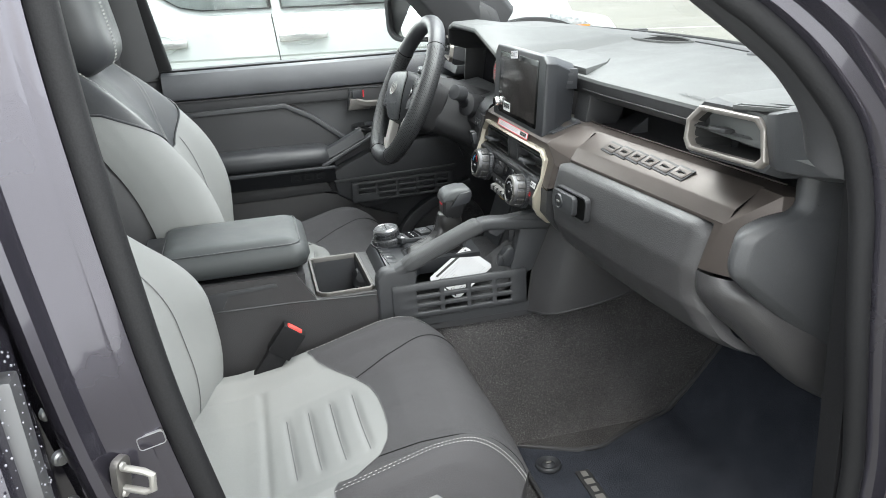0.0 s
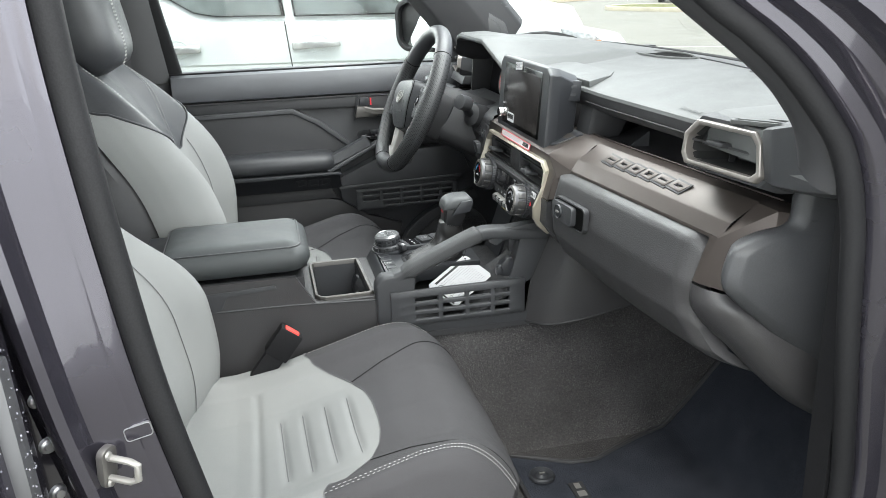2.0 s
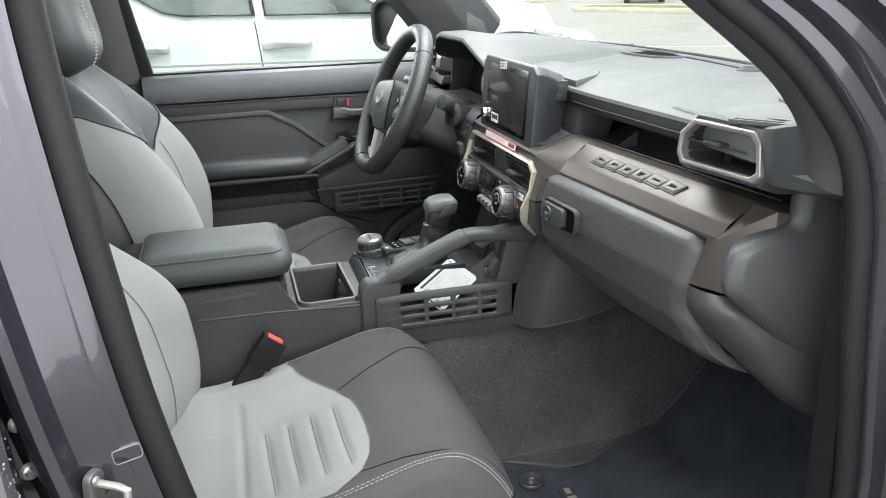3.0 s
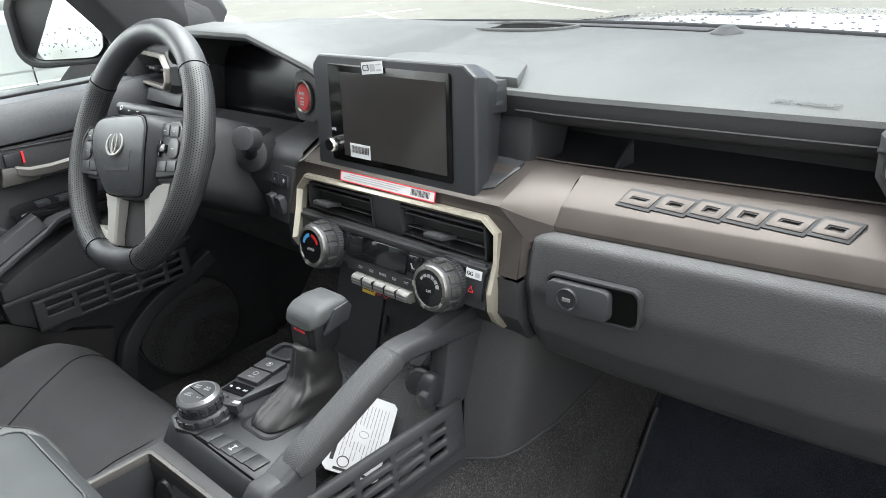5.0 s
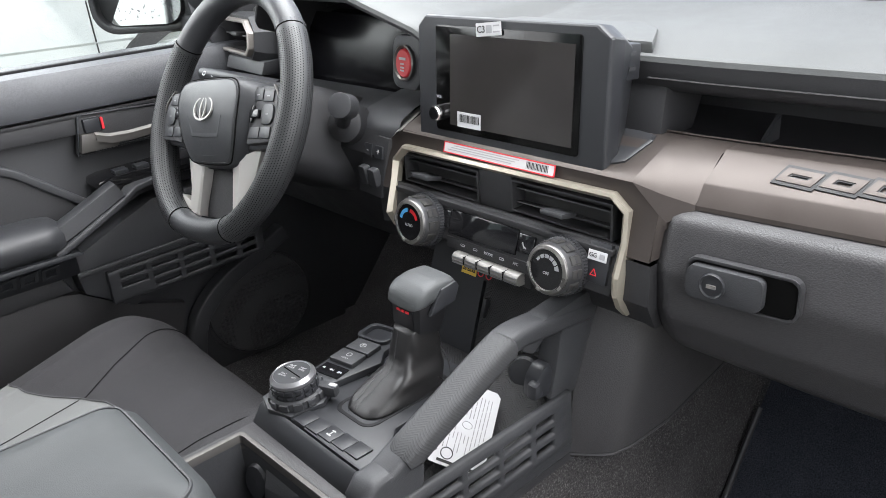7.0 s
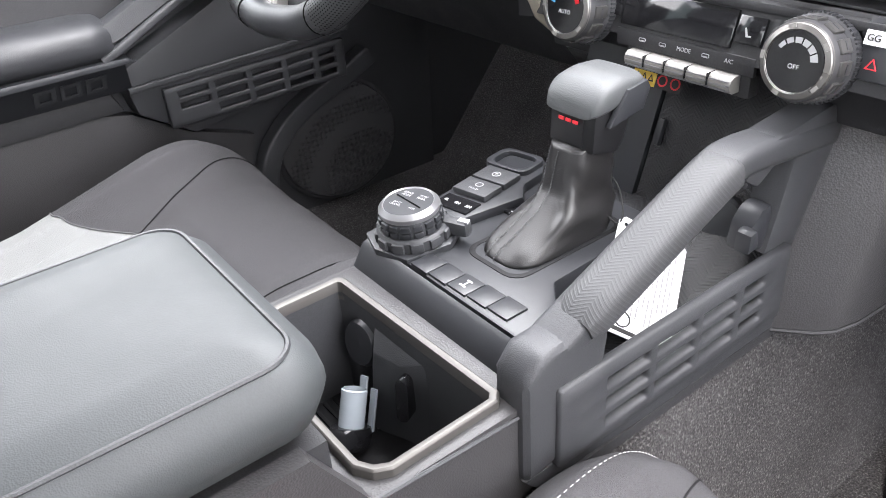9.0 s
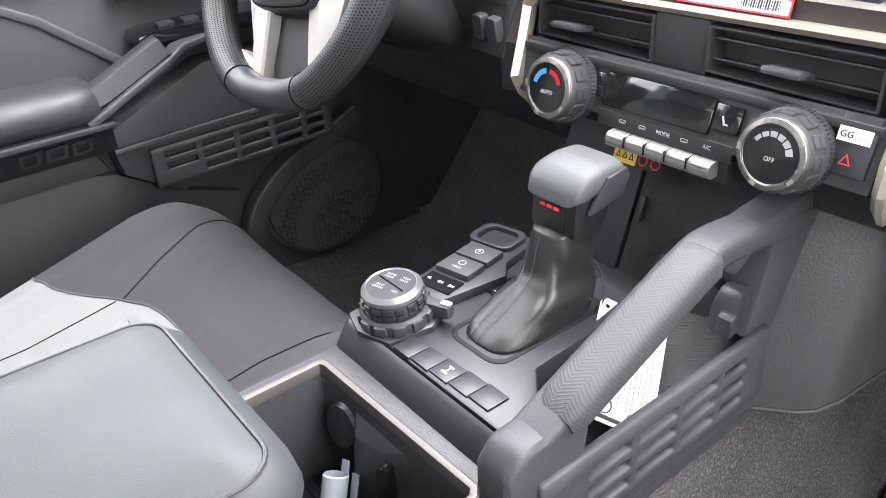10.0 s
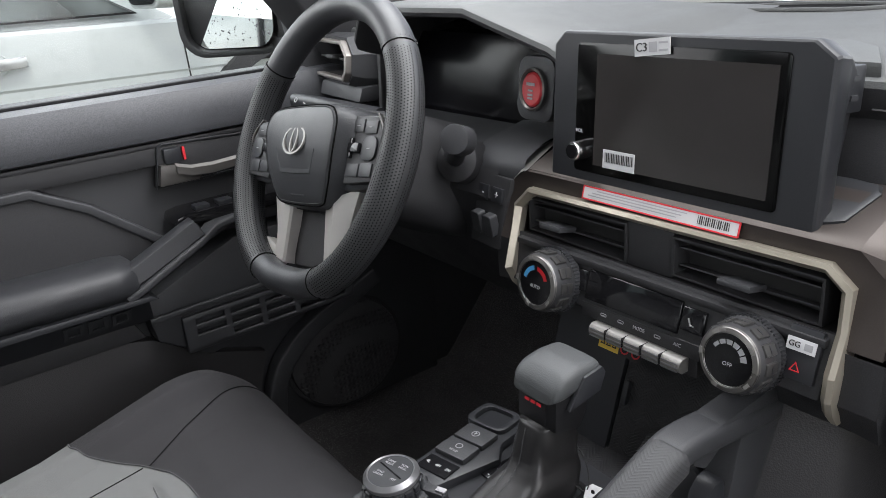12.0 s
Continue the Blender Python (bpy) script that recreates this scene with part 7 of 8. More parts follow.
part("pad_crease", xf(loft([[(x, y, hub_face(y) + 0.0018 + h) for x, y, h in ((q * (0.044 - 0.6 * d), -0.010 + d * 0.5, e), (q * (0.034 - 0.6 * d), -0.036 + d, e), (0, -0.0365 + d, e + 0.0006))] for q, d, e in ((-1, 0.0, -0.001), (-1, 0.0015, 0.0012), (-1, 0.006, 0.0006))], False, False), WR), LEATHER, hub, "pressed crease under the emblem")
for i in range(5):
    part("mark_bar", xf(box((-0.012 + i * 0.006, -0.056, hub_face(-0.056) + 0.0010), (0.0036, 0.003, 0.0010)), WR), PLASTIC, hub)
for q in (-1, 1):
    part("spoke", xf(bevel(loft([[(q * 0.060, 0.034, z), (q * 0.150, 0.030, z), (q * 0.157, -0.008, z), (q * 0.150, -0.042, z), (q * 0.060, -0.048, z)] for z in (-0.016, 0.001)]), 0.004, 2), WR), PLASTIC_S, sw, "satin black spoke")
    pod = part("switch_pod", xf(bevel(prism([(q * 0.080, 0.030), (q * 0.128, 0.027), (q * 0.142, 0.009), (q * 0.145, -0.012), (q * 0.138, -0.037), (q * 0.084, -0.041)], "z", -0.004, 0.010), 0.002, 2), WR), PLASTIC_D, sw, "switch pod")
    for c, z_, m_ in (((0.097, 0.0185), (0.019, 0.0135), PLASTIC_S), ((0.1195, 0.0165), (0.0215, 0.0135), PLASTIC_S), ((0.098, -0.027), (0.022, 0.0135), PLASTIC_S), ((0.122, -0.0265), (0.0215, 0.0140), PLASTIC_S)):
        part("switch", xf(box((q * c[0], c[1], 0.0095), (z_[0], z_[1], 0.004), 0.0012), WR), m_, pod)
    part("rocker", xf(join(box((q * 0.097, -0.0045, 0.0115), (0.0195, 0.0105, 0.007), 0.0022), box((q * 0.090, -0.0045, 0.011), (0.0055, 0.021, 0.005), 0.0016)), WR), PIANO, pod, "gloss black rocker")
    part("round_switch", xf(prism([(q * 0.1225 + a, -0.0050 + b) for a, b in rrect(0.0255, 0.0245, 0.0085)], "z", 0.008, 0.0122, 0.0012), WR), PLASTIC_S, pod, "rounded switch")
    for c in ((0.097, 0.0185), (0.1195, 0.0165), (0.1225, -0.005)):
        part("switch_mark", xf(box((q * c[0], c[1], 0.0122 if c[1] < 0 else 0.0116), (0.005, 0.0008, 0.0006)), WR), GREYTXT, pod)
    # satin edge round the pod and down the inside of the rim
    part("spoke_edge", xf(sweep(curve([(q * 0.126, 0.0300, 0.008), (q * 0.141, 0.014, 0.009), (q * 0.1475, -0.010, 0.008), (q * 0.143, -0.038, 0.004), (q * 0.131, -0.070, -0.002), (q * 0.114, -0.100, -0.006), (q * 0.098, -0.117, -0.008)], 4), lambda t: rrect(lerp(0.0022, 0.008, t), 0.005, 0.001), up=(0, 0, 1)), WR), TRIM, sw, "satin spoke edge")
    rows = []
    for t in np.linspace(0, 1, 7):
        zz = lerp(-0.002, -0.010, t)
        rows.append([(q * lerp(0.037, 0.045, t), lerp(-0.062, -0.134, t), zz - 0.016), (q * lerp(0.037, 0.045, t), lerp(-0.062, -0.134, t), zz - 0.003), (q * lerp(0.039, 0.0465, t), lerp(-0.0615, -0.1335, t), zz),
                     (q * lerp(0.060, 0.0600, t), lerp(-0.055, -0.127, t), zz + 0.0035), (q * lerp(0.0605, 0.0608, t), lerp(-0.0548, -0.1268, t), zz + 0.0030), (q * lerp(0.094, 0.0700, t), lerp(-0.042, -0.119, t), zz - 0.004), (q * lerp(0.094, 0.0700, t), lerp(-0.042, -0.119, t), zz - 0.016)])
    part("lower_spoke", xf(loft(rows), WR), SPOKE, sw, "faceted satin silver lower spoke", sharp=14)
    part("spoke_foot", xf(bevel(prism([(q * 0.045, -0.128), (q * 0.068, -0.116), (q * 0.096, -0.108), (q * 0.106, -0.116), (q * 0.090, -0.130), (q * 0.062, -0.140)], "z", -0.022, -0.0085), 0.002, 2), WR), SPOKE, sw, "satin foot where the spoke meets the rim")
part("hub_back", xf(bevel(loft([[(p.x * 1.0, p.y, -0.075) for p in HUBC], [(p.x * 1.12, p.y, -0.02) for p in HUBC]]), 0.004, 1), WR), PLASTIC_D, sw)
part("hub_chin", xf(bevel(loft([[(-0.048, -0.05, z), (0.048, -0.05, z), (0.050, -0.10, z), (0.044, -0.136, z - 0.004), (-0.044, -0.136, z - 0.004), (-0.050, -0.10, z)] for z in (-0.034, -0.020)]), 0.003, 1), WR), PLASTIC_D, sw, "black recess between the lower spokes")

col = thing("steering_column", (0.05, 0.36, 1.2), "black steering column shroud with stalks", "steering column")
CMx = WR @ Matrix.Translation((0, 0, -0.03))
part("shroud", xf(bevel(loft([[(a, b, z) for a, b in rrect(w, h, 0.03, 4)] for z, w, h in ((0.0, 0.12, 0.095), (-0.05, 0.15, 0.12), (-0.16, 0.17, 0.13))]), 0.003, 1), CMx), PLASTIC_D, col, "black column shroud")
part("knee_panel", loft([[(0.045, y, 1.215), (0.035, y, 1.185), (0.065, y, 1.10), (0.13, y, 1.02), (0.30, y, 0.97)] for y in (0.206, 0.28, 0.44, 0.60, 0.70)], False, False), PLASTIC_D, col, "black knee panel")
stx = part("stalk", sweep([(0.045, 0.285, 1.232), (0.018, 0.245, 1.228), (0.002, 0.214, 1.246)], lambda t: circle(lerp(0.012, 0.008, t), 12), up=(0, 0, 1)), PLASTIC_S, col, "wiper stalk")
part("stalk_boot", xf(lathe([(0.026, -0.03), (0.024, 0.0), (0.014, 0.006), (0.0, 0.006)], 28), frame_at((0.026, 0.254, 1.222), (-0.85, -0.4, 0.3))), PLASTIC_D, col)
part("stalk_head", xf(bevel(prism(rrect(0.031, 0.031, 0.0145), "z", -0.016, 0.012), 0.004, 2), frame_at((-0.004, 0.208, 1.256), (-0.80, -0.5, 0.3))), PLASTIC, stx, "rounded stalk head")
ls = part("light_stalk", sweep([(0.030, 0.410, 1.252), (0.012, 0.47, 1.258), (0.004, 0.53, 1.260), (0.002, 0.585, 1.259)], lambda t: [(a * (1 if t < 0.9 else 0.8), b) for a, b in rrect(0.020, 0.020, 0.008)]), PLASTIC_S, col, "light switch stalk")
for y in (0.565, 0.54, 0.515):
    part("stalk_mark", xf(ringplate(circle(0.0038, 12), circle(0.0022, 12), "z", 0, 0.0006), frame_at((-0.0075 + (0.585 - y) * 0.07, y, 1.2635), (-0.9, -0.1, 0.5))), GREYTXT, ls)
part("vent_step", bevel(loft([[(0.088, y, z0), (0.080, y, z0 - 0.020), (0.15, y, z0 - 0.024), (0.15, y, z0 + 0.002)] for y, z0 in ((0.548, 1.266), (0.60, 1.268), (0.665, 1.270))]), 0.004, 2), PLASTIC, dash, "charcoal step below the end vent")
swp = thing("switch_panel", (0.03, 0.2, 1.17), "black dash switch panel with dimmer and two toggles", "switch panel")
SPM = frame_at((0.036, 0.212, 1.178), (-0.97, 0.08, 0.2))
part("plate", xf(prism([(-0.030, -0.045), (0.022, -0.045), (0.030, 0.032), (-0.026, 0.032)], "z", -0.02, 0.0, 0.002), SPM), PLASTIC_D, swp)
for q, w in ((-0.012, "-"), (0.012, "+")):
    b = part("button", xf(box((q, 0.012, 0.001), (0.018, 0.016, 0.004), 0.001), SPM), PLASTIC_S, swp)
    text("lettering", w, 0.012, SPM @ Matrix.Translation((q, 0.012, 0.0032)), WHITE, b)
    part("toggle", xf(bevel(prism(rrect(0.015, 0.024, 0.003), "z", 0.0, 0.010), 0.002, 1), SPM @ Matrix.Translation((q * 0.9, -0.018, 0.0)) @ Matrix.Rotation(radians(20), 4, "X")), PLASTIC, swp)
part("upper_knee", loft([[(0.047, y, 1.196), (0.046, y, 1.214), (0.052, y, 1.226 + k), (0.075, y, 1.238 + k), (0.13, y, 1.250 + k)] for y, k in ((0.170, 0.004), (0.20, 0.002), (0.23, 0.0), (0.262, -0.004))], False, False), PLASTIC, dash, "charcoal shelf beside the gauges", sharp=60)

# ---- driver's door ----
dr = thing("driver_door", (-0.2, 0.7, 0.65), "closed driver's door with charcoal trim panel, padded armrest and slotted pocket", "car door")
part("outer_skin", prism([(-0.66, 0.62), (0.30, 0.62), (0.36, 1.25), (-0.64, 1.27)], "y", 0.80, 0.83, 0.008), PAINT, dr, "dark grey painted skin")
part("panel", prism([(-0.665, 0.66), (0.28, 0.66), (0.30, 1.24), (-0.63, 1.24)], "y", 0.712, 0.80, 0.004), PLASTIC, dr, "charcoal trim panel")
part("top_pad", loft([[(x, 0.800, 1.288), (x, 0.706, 1.2885), (x, 0.690, 1.284), (x, 0.681, 1.270), (x, 0.680, 1.232), (x, 0.683, 1.224), (x, 0.692, 1.220)] for x in np.linspace(-0.625, 0.16, 5)], False, False), DOORPAD, dr, "grey upper door pad", sharp=40)
part("belt_line", box((-0.23, 0.694, 1.2160), (0.79, 0.012, 0.006), 0.002), PLASTIC_D, dr)
part("mid_band", prism([(-0.60, 1.214), (0.16, 1.214), (0.16, 1.185), (-0.60, 1.190)], "y", 0.690, 0.715, 0.004), PLASTIC_D, dr)
part("bolster", loft([[(x0, y, z) for x0, z in ((-0.60, 1.060), (-0.60, 1.186), (-0.335 - e, 1.188), (-0.268 - e, 1.152), (-0.180 - e, 1.078), (-0.176 - e, 1.060))] for y, e in ((0.715, -0.004), (0.692, -0.002), (0.686, 0.006), (0.684, 0.02))]), PLASTIC_D, dr, "padded door insert with a slanting front edge", sharp=30)
part("armrest_pad", loft([[(x, 0.700, zt - 0.034), (x, 0.615 - w, zt - 0.032), (x, 0.604 - w, zt - 0.016), (x, 0.606 - w, zt + 0.002), (x, 0.613 - w, zt + 0.010), (x, 0.630, zt + 0.015), (x, 0.66, zt + 0.016), (x, 0.70, zt + 0.012)] for x, zt, w in ((-0.575, 1.066, -0.01), (-0.56, 1.070, 0.0), (-0.40, 1.070, 0.0), (-0.27, 1.068, 0.0), (-0.247, 1.064, -0.008), (-0.238, 1.055, -0.02))]), LEATHER, dr, "padded black leather armrest", sharp=60)
part("insert_frame", sweep([(-0.592, 0.686, 1.064), (-0.592, 0.686, 1.184), (-0.337, 0.686, 1.186), (-0.272, 0.686, 1.151), (-0.184, 0.686, 1.080)], rrect(0.013, 0.014, 0.003), up=(0, 1, 0)), PLASTIC, dr, "raised frame strip round the door insert", sharp=40)
part("arm_shelf", prism([(-0.60, 1.038), (-0.235, 1.036), (-0.225, 1.028), (-0.60, 1.026)], "y", 0.606, 0.70, 0.003), PLASTIC_S, dr)
ab = part("arm_trim", loft([[(x, 0.70, 1.025), (x, 0.643, 1.025), (x, 0.640, 1.020), (x + e, 0.664, 0.982), (x + e, 0.668, 0.978), (x + e, 0.70, 0.976)] for x, e in ((-0.605, 0.0), (-0.232, 0.006))]), PLASTIC_S, dr, "satin black armrest trim with plain blocks", sharp=30)
LEAN = Matrix(((1, 0, 0, 0), (0, 1, -0.632, 0.6621), (0, 0, 1, 0), (0, 0, 0, 1)))
for i in range(3):
    x0 = -0.345 + i * 0.031
    part("badge_block", xf(ringplate([(x0, 0.988), (x0 + 0.026, 0.990), (x0 + 0.026, 1.0125), (x0, 1.0105)], [(x0 + 0.006, 0.994), (x0 + 0.020, 0.995), (x0 + 0.020, 1.0065), (x0 + 0.006, 1.0055)], "y", 0.6195, 0.6225, 0.0006), LEAN), PLASTIC, ab, "raised plain block")
part("arm_edge", sweep([(-0.60, 0.6395, 1.0225), (-0.236, 0.6395, 1.0225)], circle(0.0016, 6)), GUN, ab, "bright upper edge")
part("pull_bar", loft([[(x - 0.006 * u, 0.632 + v * 0.017, z + 0.012 * u) for u, v in ((1.0, -0.75), (1.15, -0.45), (1.2, 0.45), (1.0, 0.9), (-0.6, 1.0), (-1.0, 0.7), (-1.0, -0.7), (-0.6, -1.0))] for x, z in ((-0.258, 1.058), (-0.235, 1.066), (-0.19, 1.087), (-0.160, 1.101), (-0.150, 1.105))]), LEATHER, dr, "black pull bar", sharp=45)
part("pull_trim", sweep([(-0.262, 0.622, 1.036), (-0.24, 0.620, 1.046), (-0.19, 0.620, 1.071), (-0.155, 0.622, 1.087), (-0.128, 0.640, 1.098), (-0.06, 0.668, 1.101), (0.04, 0.69, 1.102)], rrect(0.010, 0.026, 0.003), up=(0, 1, 0)), PLASTIC, dr, sharp=60)
sp2 = part("window_switches", prism([(-0.172, 1.104), (-0.168, 1.116), (-0.150, 1.1195), (-0.03, 1.121), (0.05, 1.121), (0.06, 1.108), (-0.02, 1.100)], "y", 0.655, 0.715, 0.004), PIANO, dr, "gloss black window switch pod")
for i in range(3):
    part("switch", box((-0.128 + i * 0.034, 0.670, 1.1225), (0.022, 0.020, 0.007), 0.002), PLASTIC_S, sp2)
bz = [(-0.178, 1.156), (-0.167, 1.213), (-0.160, 1.216), (-0.03, 1.210), (-0.02, 1.200), (-0.03, 1.164), (-0.06, 1.160)]
hz_ = part("handle_bezel", prism(bz, "y", 0.686, 0.70, 0.003), PLASTIC_D, dr, "recessed inside door handle cup")
part("handle_rim", sweep([(x, 0.6855, z) for x, z in bz], rrect(0.003, 0.004, 0.001), True, up=(0, 1, 0)), PLASTIC_S, hz_)
part("handle_plate", prism([(-0.176, 1.160), (-0.170, 1.189), (-0.150, 1.187), (-0.140, 1.176), (-0.120, 1.172), (-0.115, 1.166), (-0.12, 1.160)], "y", 0.674, 0.689, 0.002), TRIM, hz_, "satin silver handle plate")
part("lever", loft([[(x, 0.672 - b, z + h), (x, 0.676 - b, z + h + 0.004), (x, 0.684 - b, z + h), (x, 0.684 - b, z - h), (x, 0.672 - b, z - h)] for x, z, h, b in ((-0.150, 1.180, 0.005, 0.0), (-0.13, 1.1735, 0.0055, 0.003), (-0.10, 1.1725, 0.0055, 0.006), (-0.06, 1.175, 0.005, 0.006), (-0.03, 1.178, 0.004, 0.003), (-0.01, 1.18, 0.003, -0.004))]), TRIM, hz_, "silver inside door handle", sharp=35)
part("lock_slider", box((-0.150, 0.683, 1.199), (0.024, 0.012, 0.022), 0.003), PLASTIC_S, hz_)
part("lock_mark", box((-0.133, 0.6840, 1.199), (0.0035, 0.006, 0.018)), REDTEXT, hz_, "red lock marker")
# slotted pocket front
part("pocket_front", prism([(-0.232, 0.975), (-0.228, 1.005), (-0.09, 1.065), (0.10, 1.07), (0.13, 1.00), (0.06, 0.945), (-0.03, 0.912), (-0.155, 0.893), (-0.226, 0.940)], "y", 0.668, 0.715, 0.006), PLASTIC, dr, "black pocket front")
xs = [-0.19, -0.172, -0.128, -0.118, -0.072, -0.062, -0.016, -0.006, 0.036, 0.046, 0.075, 0.09]
zs = [0.0, 0.008, 0.017, 0.024, 0.033, 0.040, 0.049, 0.057]
gm_ = holed(xs, zs, {(i, j) for i in (1, 3, 5, 7, 9) for j in (1, 3, 5) if not (i == 1 and j == 1)}, "y", 0.655, 0.664, 0.0015)
part("slotted_plate", xf(gm_, Matrix(((1, 0, 0, 0), (0, 1, 0, 0), (0.015, 0, 1, 0.915), (0, 0, 0, 1)))), PLASTIC, dr, "slotted pocket plate", sharp=50)
part("pocket_lip", sweep([(-0.233, 0.657, 0.979), (-0.04, 0.655, 0.984), (0.10, 0.657, 0.988)], rrect(0.008, 0.006, 0.002), up=(0, 1, 0)), PLASTIC, dr)
part("lower_panel", prism([(-0.66, 0.66), (-0.12, 0.66), (-0.06, 0.855), (-0.155, 0.889), (-0.228, 0.936), (-0.285, 0.950), (-0.64, 0.950)], "y", 0.692, 0.715, 0.006), GRAIN, dr, "grained lower door panel")
part("lower_recess", prism([(-0.60, 0.975), (-0.25, 0.975), (-0.236, 0.945), (-0.60, 0.940)], "y", 0.684, 0.715, 0.006), PLASTIC_D, dr)
# door speaker
sp = part("speaker_ring", xf(lathe([(0.103, -0.03), (0.103, -0.004), (0.100, -0.002), (0.096, -0.002)], 48), frame_at((0.085, 0.704, 0.795), (-0.05, -1, 0.1)) @ Matrix.Diagonal((1.1, 1, 1, 1))), PLASTIC_D, dr, "speaker surround")
part("speaker_mesh", xf(lathe([(0.0, 0.010), (0.05, 0.008), (0.095, 0.003), (0.10, -0.01)], 48), frame_at((0.085, 0.704, 0.795), (-0.05, -1, 0.1)) @ Matrix.Diagonal((1.1, 1, 1, 1))), mat("speaker mesh", (0.042, 0.042, 0.044), 0.5, bump=1.0, bscale=120, kind="dots", dist=0.006), sp, "black speaker mesh")
part("speaker_trim", sweep(curve([(-0.066, 0.694, 0.72), (-0.060, 0.692, 0.765), (-0.053, 0.690, 0.796), (-0.034, 0.690, 0.830), (0.013, 0.690, 0.869), (0.083, 0.690, 0.899), (0.148, 0.690, 0.928)], 5), rrect(0.030, 0.030, 0.004), up=(0, 1, 0)), PLASTIC, dr, "slanting trim rib", sharp=60)
gp_ = part("window_pane", prism([(-0.62, 1.285), (0.10, 1.285), (-0.16, 1.72), (-0.68, 1.74)], "y", 0.735, 0.739), CLEAR, dr, "clear side window")
gp_.visible_shadow = False
part("window_seal", box((-0.24, 0.722, 1.2895), (0.78, 0.012, 0.006), 0.002), RUBBER, dr)
part("window_frame", sweep([(-0.615, 0.735, 1.28), (-0.655, 0.730, 1.50), (-0.68, 0.715, 1.74)], rrect(0.035, 0.03, 0.006), up=(0, 1, 0)), RUBBER, dr, "black rear window frame")
part("sail_panel", prism([(0.08, 1.285), (0.28, 1.285), (0.20, 1.345), (0.06, 1.40)], "y", 0.70, 0.74, 0.004), PLASTIC, dr, "triangular mirror sail")
# B pillar trim and belt on the driver's side
ob = part("pillar", loft([[(x - 0.03, 0.742, z), (x, 0.715, z), (x - 0.05, 0.690, z), (x - 0.12, 0.690, z), (x - 0.17, 0.72, z)] for x, z in ((-0.585, 0.70), (-0.60, 1.0), (-0.628, 1.28), (-0.650, 1.45), (-0.69, 1.76))], False, False), PLASTIC_D)
tagged(ob, "black plastic-trimmed centre pillar behind the driver's door", "pillar", kind="structure")
ob = part("pillar_joint", sweep([(-0.63, 0.700, 1.275), (-0.68, 0.684, 1.272), (-0.75, 0.686, 1.27)], circle(0.0025, 6)), INK_SHADE)
tagged(ob, "joint line in the pillar trim", "trim", kind="structure")
bl = thing("seat_belt", (-0.75, 0.66, 1.3), "black seat belt hanging from its pillar guide", "seat belt")
part("webbing", sweep([(-0.735, 0.668, 1.50), (-0.728, 0.655, 1.30), (-0.705, 0.645, 1.10), (-0.69, 0.64, 0.85)], rrect(0.046, 0.003, 0.001), up=(0, 1, 0)), FAB_D, bl)
part("guide", xf(bevel(prism(rrect(0.075, 0.036, 0.012), "z", -0.01, 0.012), 0.004, 2), frame_at((-0.735, 0.672, 1.495), (0.2, -1, 0))), PLASTIC_S, bl)
part("tongue", box((-0.690, 0.640, 1.195), (0.030, 0.012, 0.045), 0.003), PLASTIC_S, bl, "black latch tongue")
ob = part("wall_side", prism([(-1.58, 0.62), (-0.74, 0.62), (-0.78, 1.28), (-1.58, 1.28)], "y", 0.70, 0.78), PLASTIC)
tagged(ob, "grey rear door trim on the driver's side", "wall", kind="structure")
ob = part("window_rear", prism([(-1.52, 1.29), (-0.80, 1.29), (-0.84, 1.72), (-1.48, 1.72)], "y", 0.735, 0.739), TINT)
ob.visible_shadow = False
tagged(ob, "tinted rear side window", "window", kind="structure")

# outside mirror
om = thing("door_mirror", (0.07, 0.9, 1.36), "black door mirror with wet rain-spotted glass", "door mirror")
MM = frame_at((0.085, 0.972, 1.368), (-0.66, -0.75, -0.05))
part("shell", xf(bevel(loft([[(a, b, z) for a, b in rrect(w, h, r, 5)] for z, w, h, r in ((0.0, 0.190, 0.150, 0.045), (-0.03, 0.20, 0.160, 0.05), (-0.08, 0.18, 0.14, 0.05), (-0.11, 0.12, 0.09, 0.04))]), 0.003, 1), MM), PLASTIC_D, om, "black mirror shell", sharp=50)
part("rim", xf(ringplate(rrect(0.192, 0.152, 0.045, 6), rrect(0.168, 0.128, 0.036, 6), "z", -0.005, 0.020, 0.004), MM), PLASTIC_D, om)
part("glass", xf(prism(rrect(0.164, 0.126, 0.034, 6), "z", -0.001, 0.002), frame_at((0.0815, 0.968, 1.3685), (-0.80, -0.59, 0.08))), MIRROR, om, "mirror glass")
rng = random.Random(23)
bm = bmesh.new()
for k in range(150):
    bmesh.ops.create_icosphere(bm, subdivisions=1, radius=rng.uniform(0.0006, 0.0018), matrix=frame_at((0.0815, 0.968, 1.3685), (-0.80, -0.59, 0.08)) @ Matrix.Translation((rng.uniform(-0.075, 0.075), rng.uniform(-0.055, 0.055), 0.002)) @ Matrix.Diagonal((1, 1.2, 0.5, 1)))
tagged(part("rain_drops", bm, DROP, om, "beaded rain drops", sharp=80), kind="stuff")
part("foot", sweep([(0.18, 0.76, 1.285), (0.17, 0.86, 1.29), (0.15, 0.95, 1.312)], rrect(0.06, 0.035, 0.01)), PLASTIC_D, om)

# ---- outside ----
ob = part("ground", sheet(lambda u, v: (lerp(-1, 1, u) ** 3 * 900, lerp(-1, 1, v) ** 3 * 900, 0.0), 40, 40), ASPHALT)
tagged(ob, "pale sunlit asphalt car park reaching far off", "ground", kind="structure")


def lane(x, y, ang, length, width=0.10):
    return xf(box((0, 0, 0.004), (length, width, 0.004)), Matrix.Translation((x, y, 0)) @ Matrix.Rotation(radians(ang), 4, "Z"))


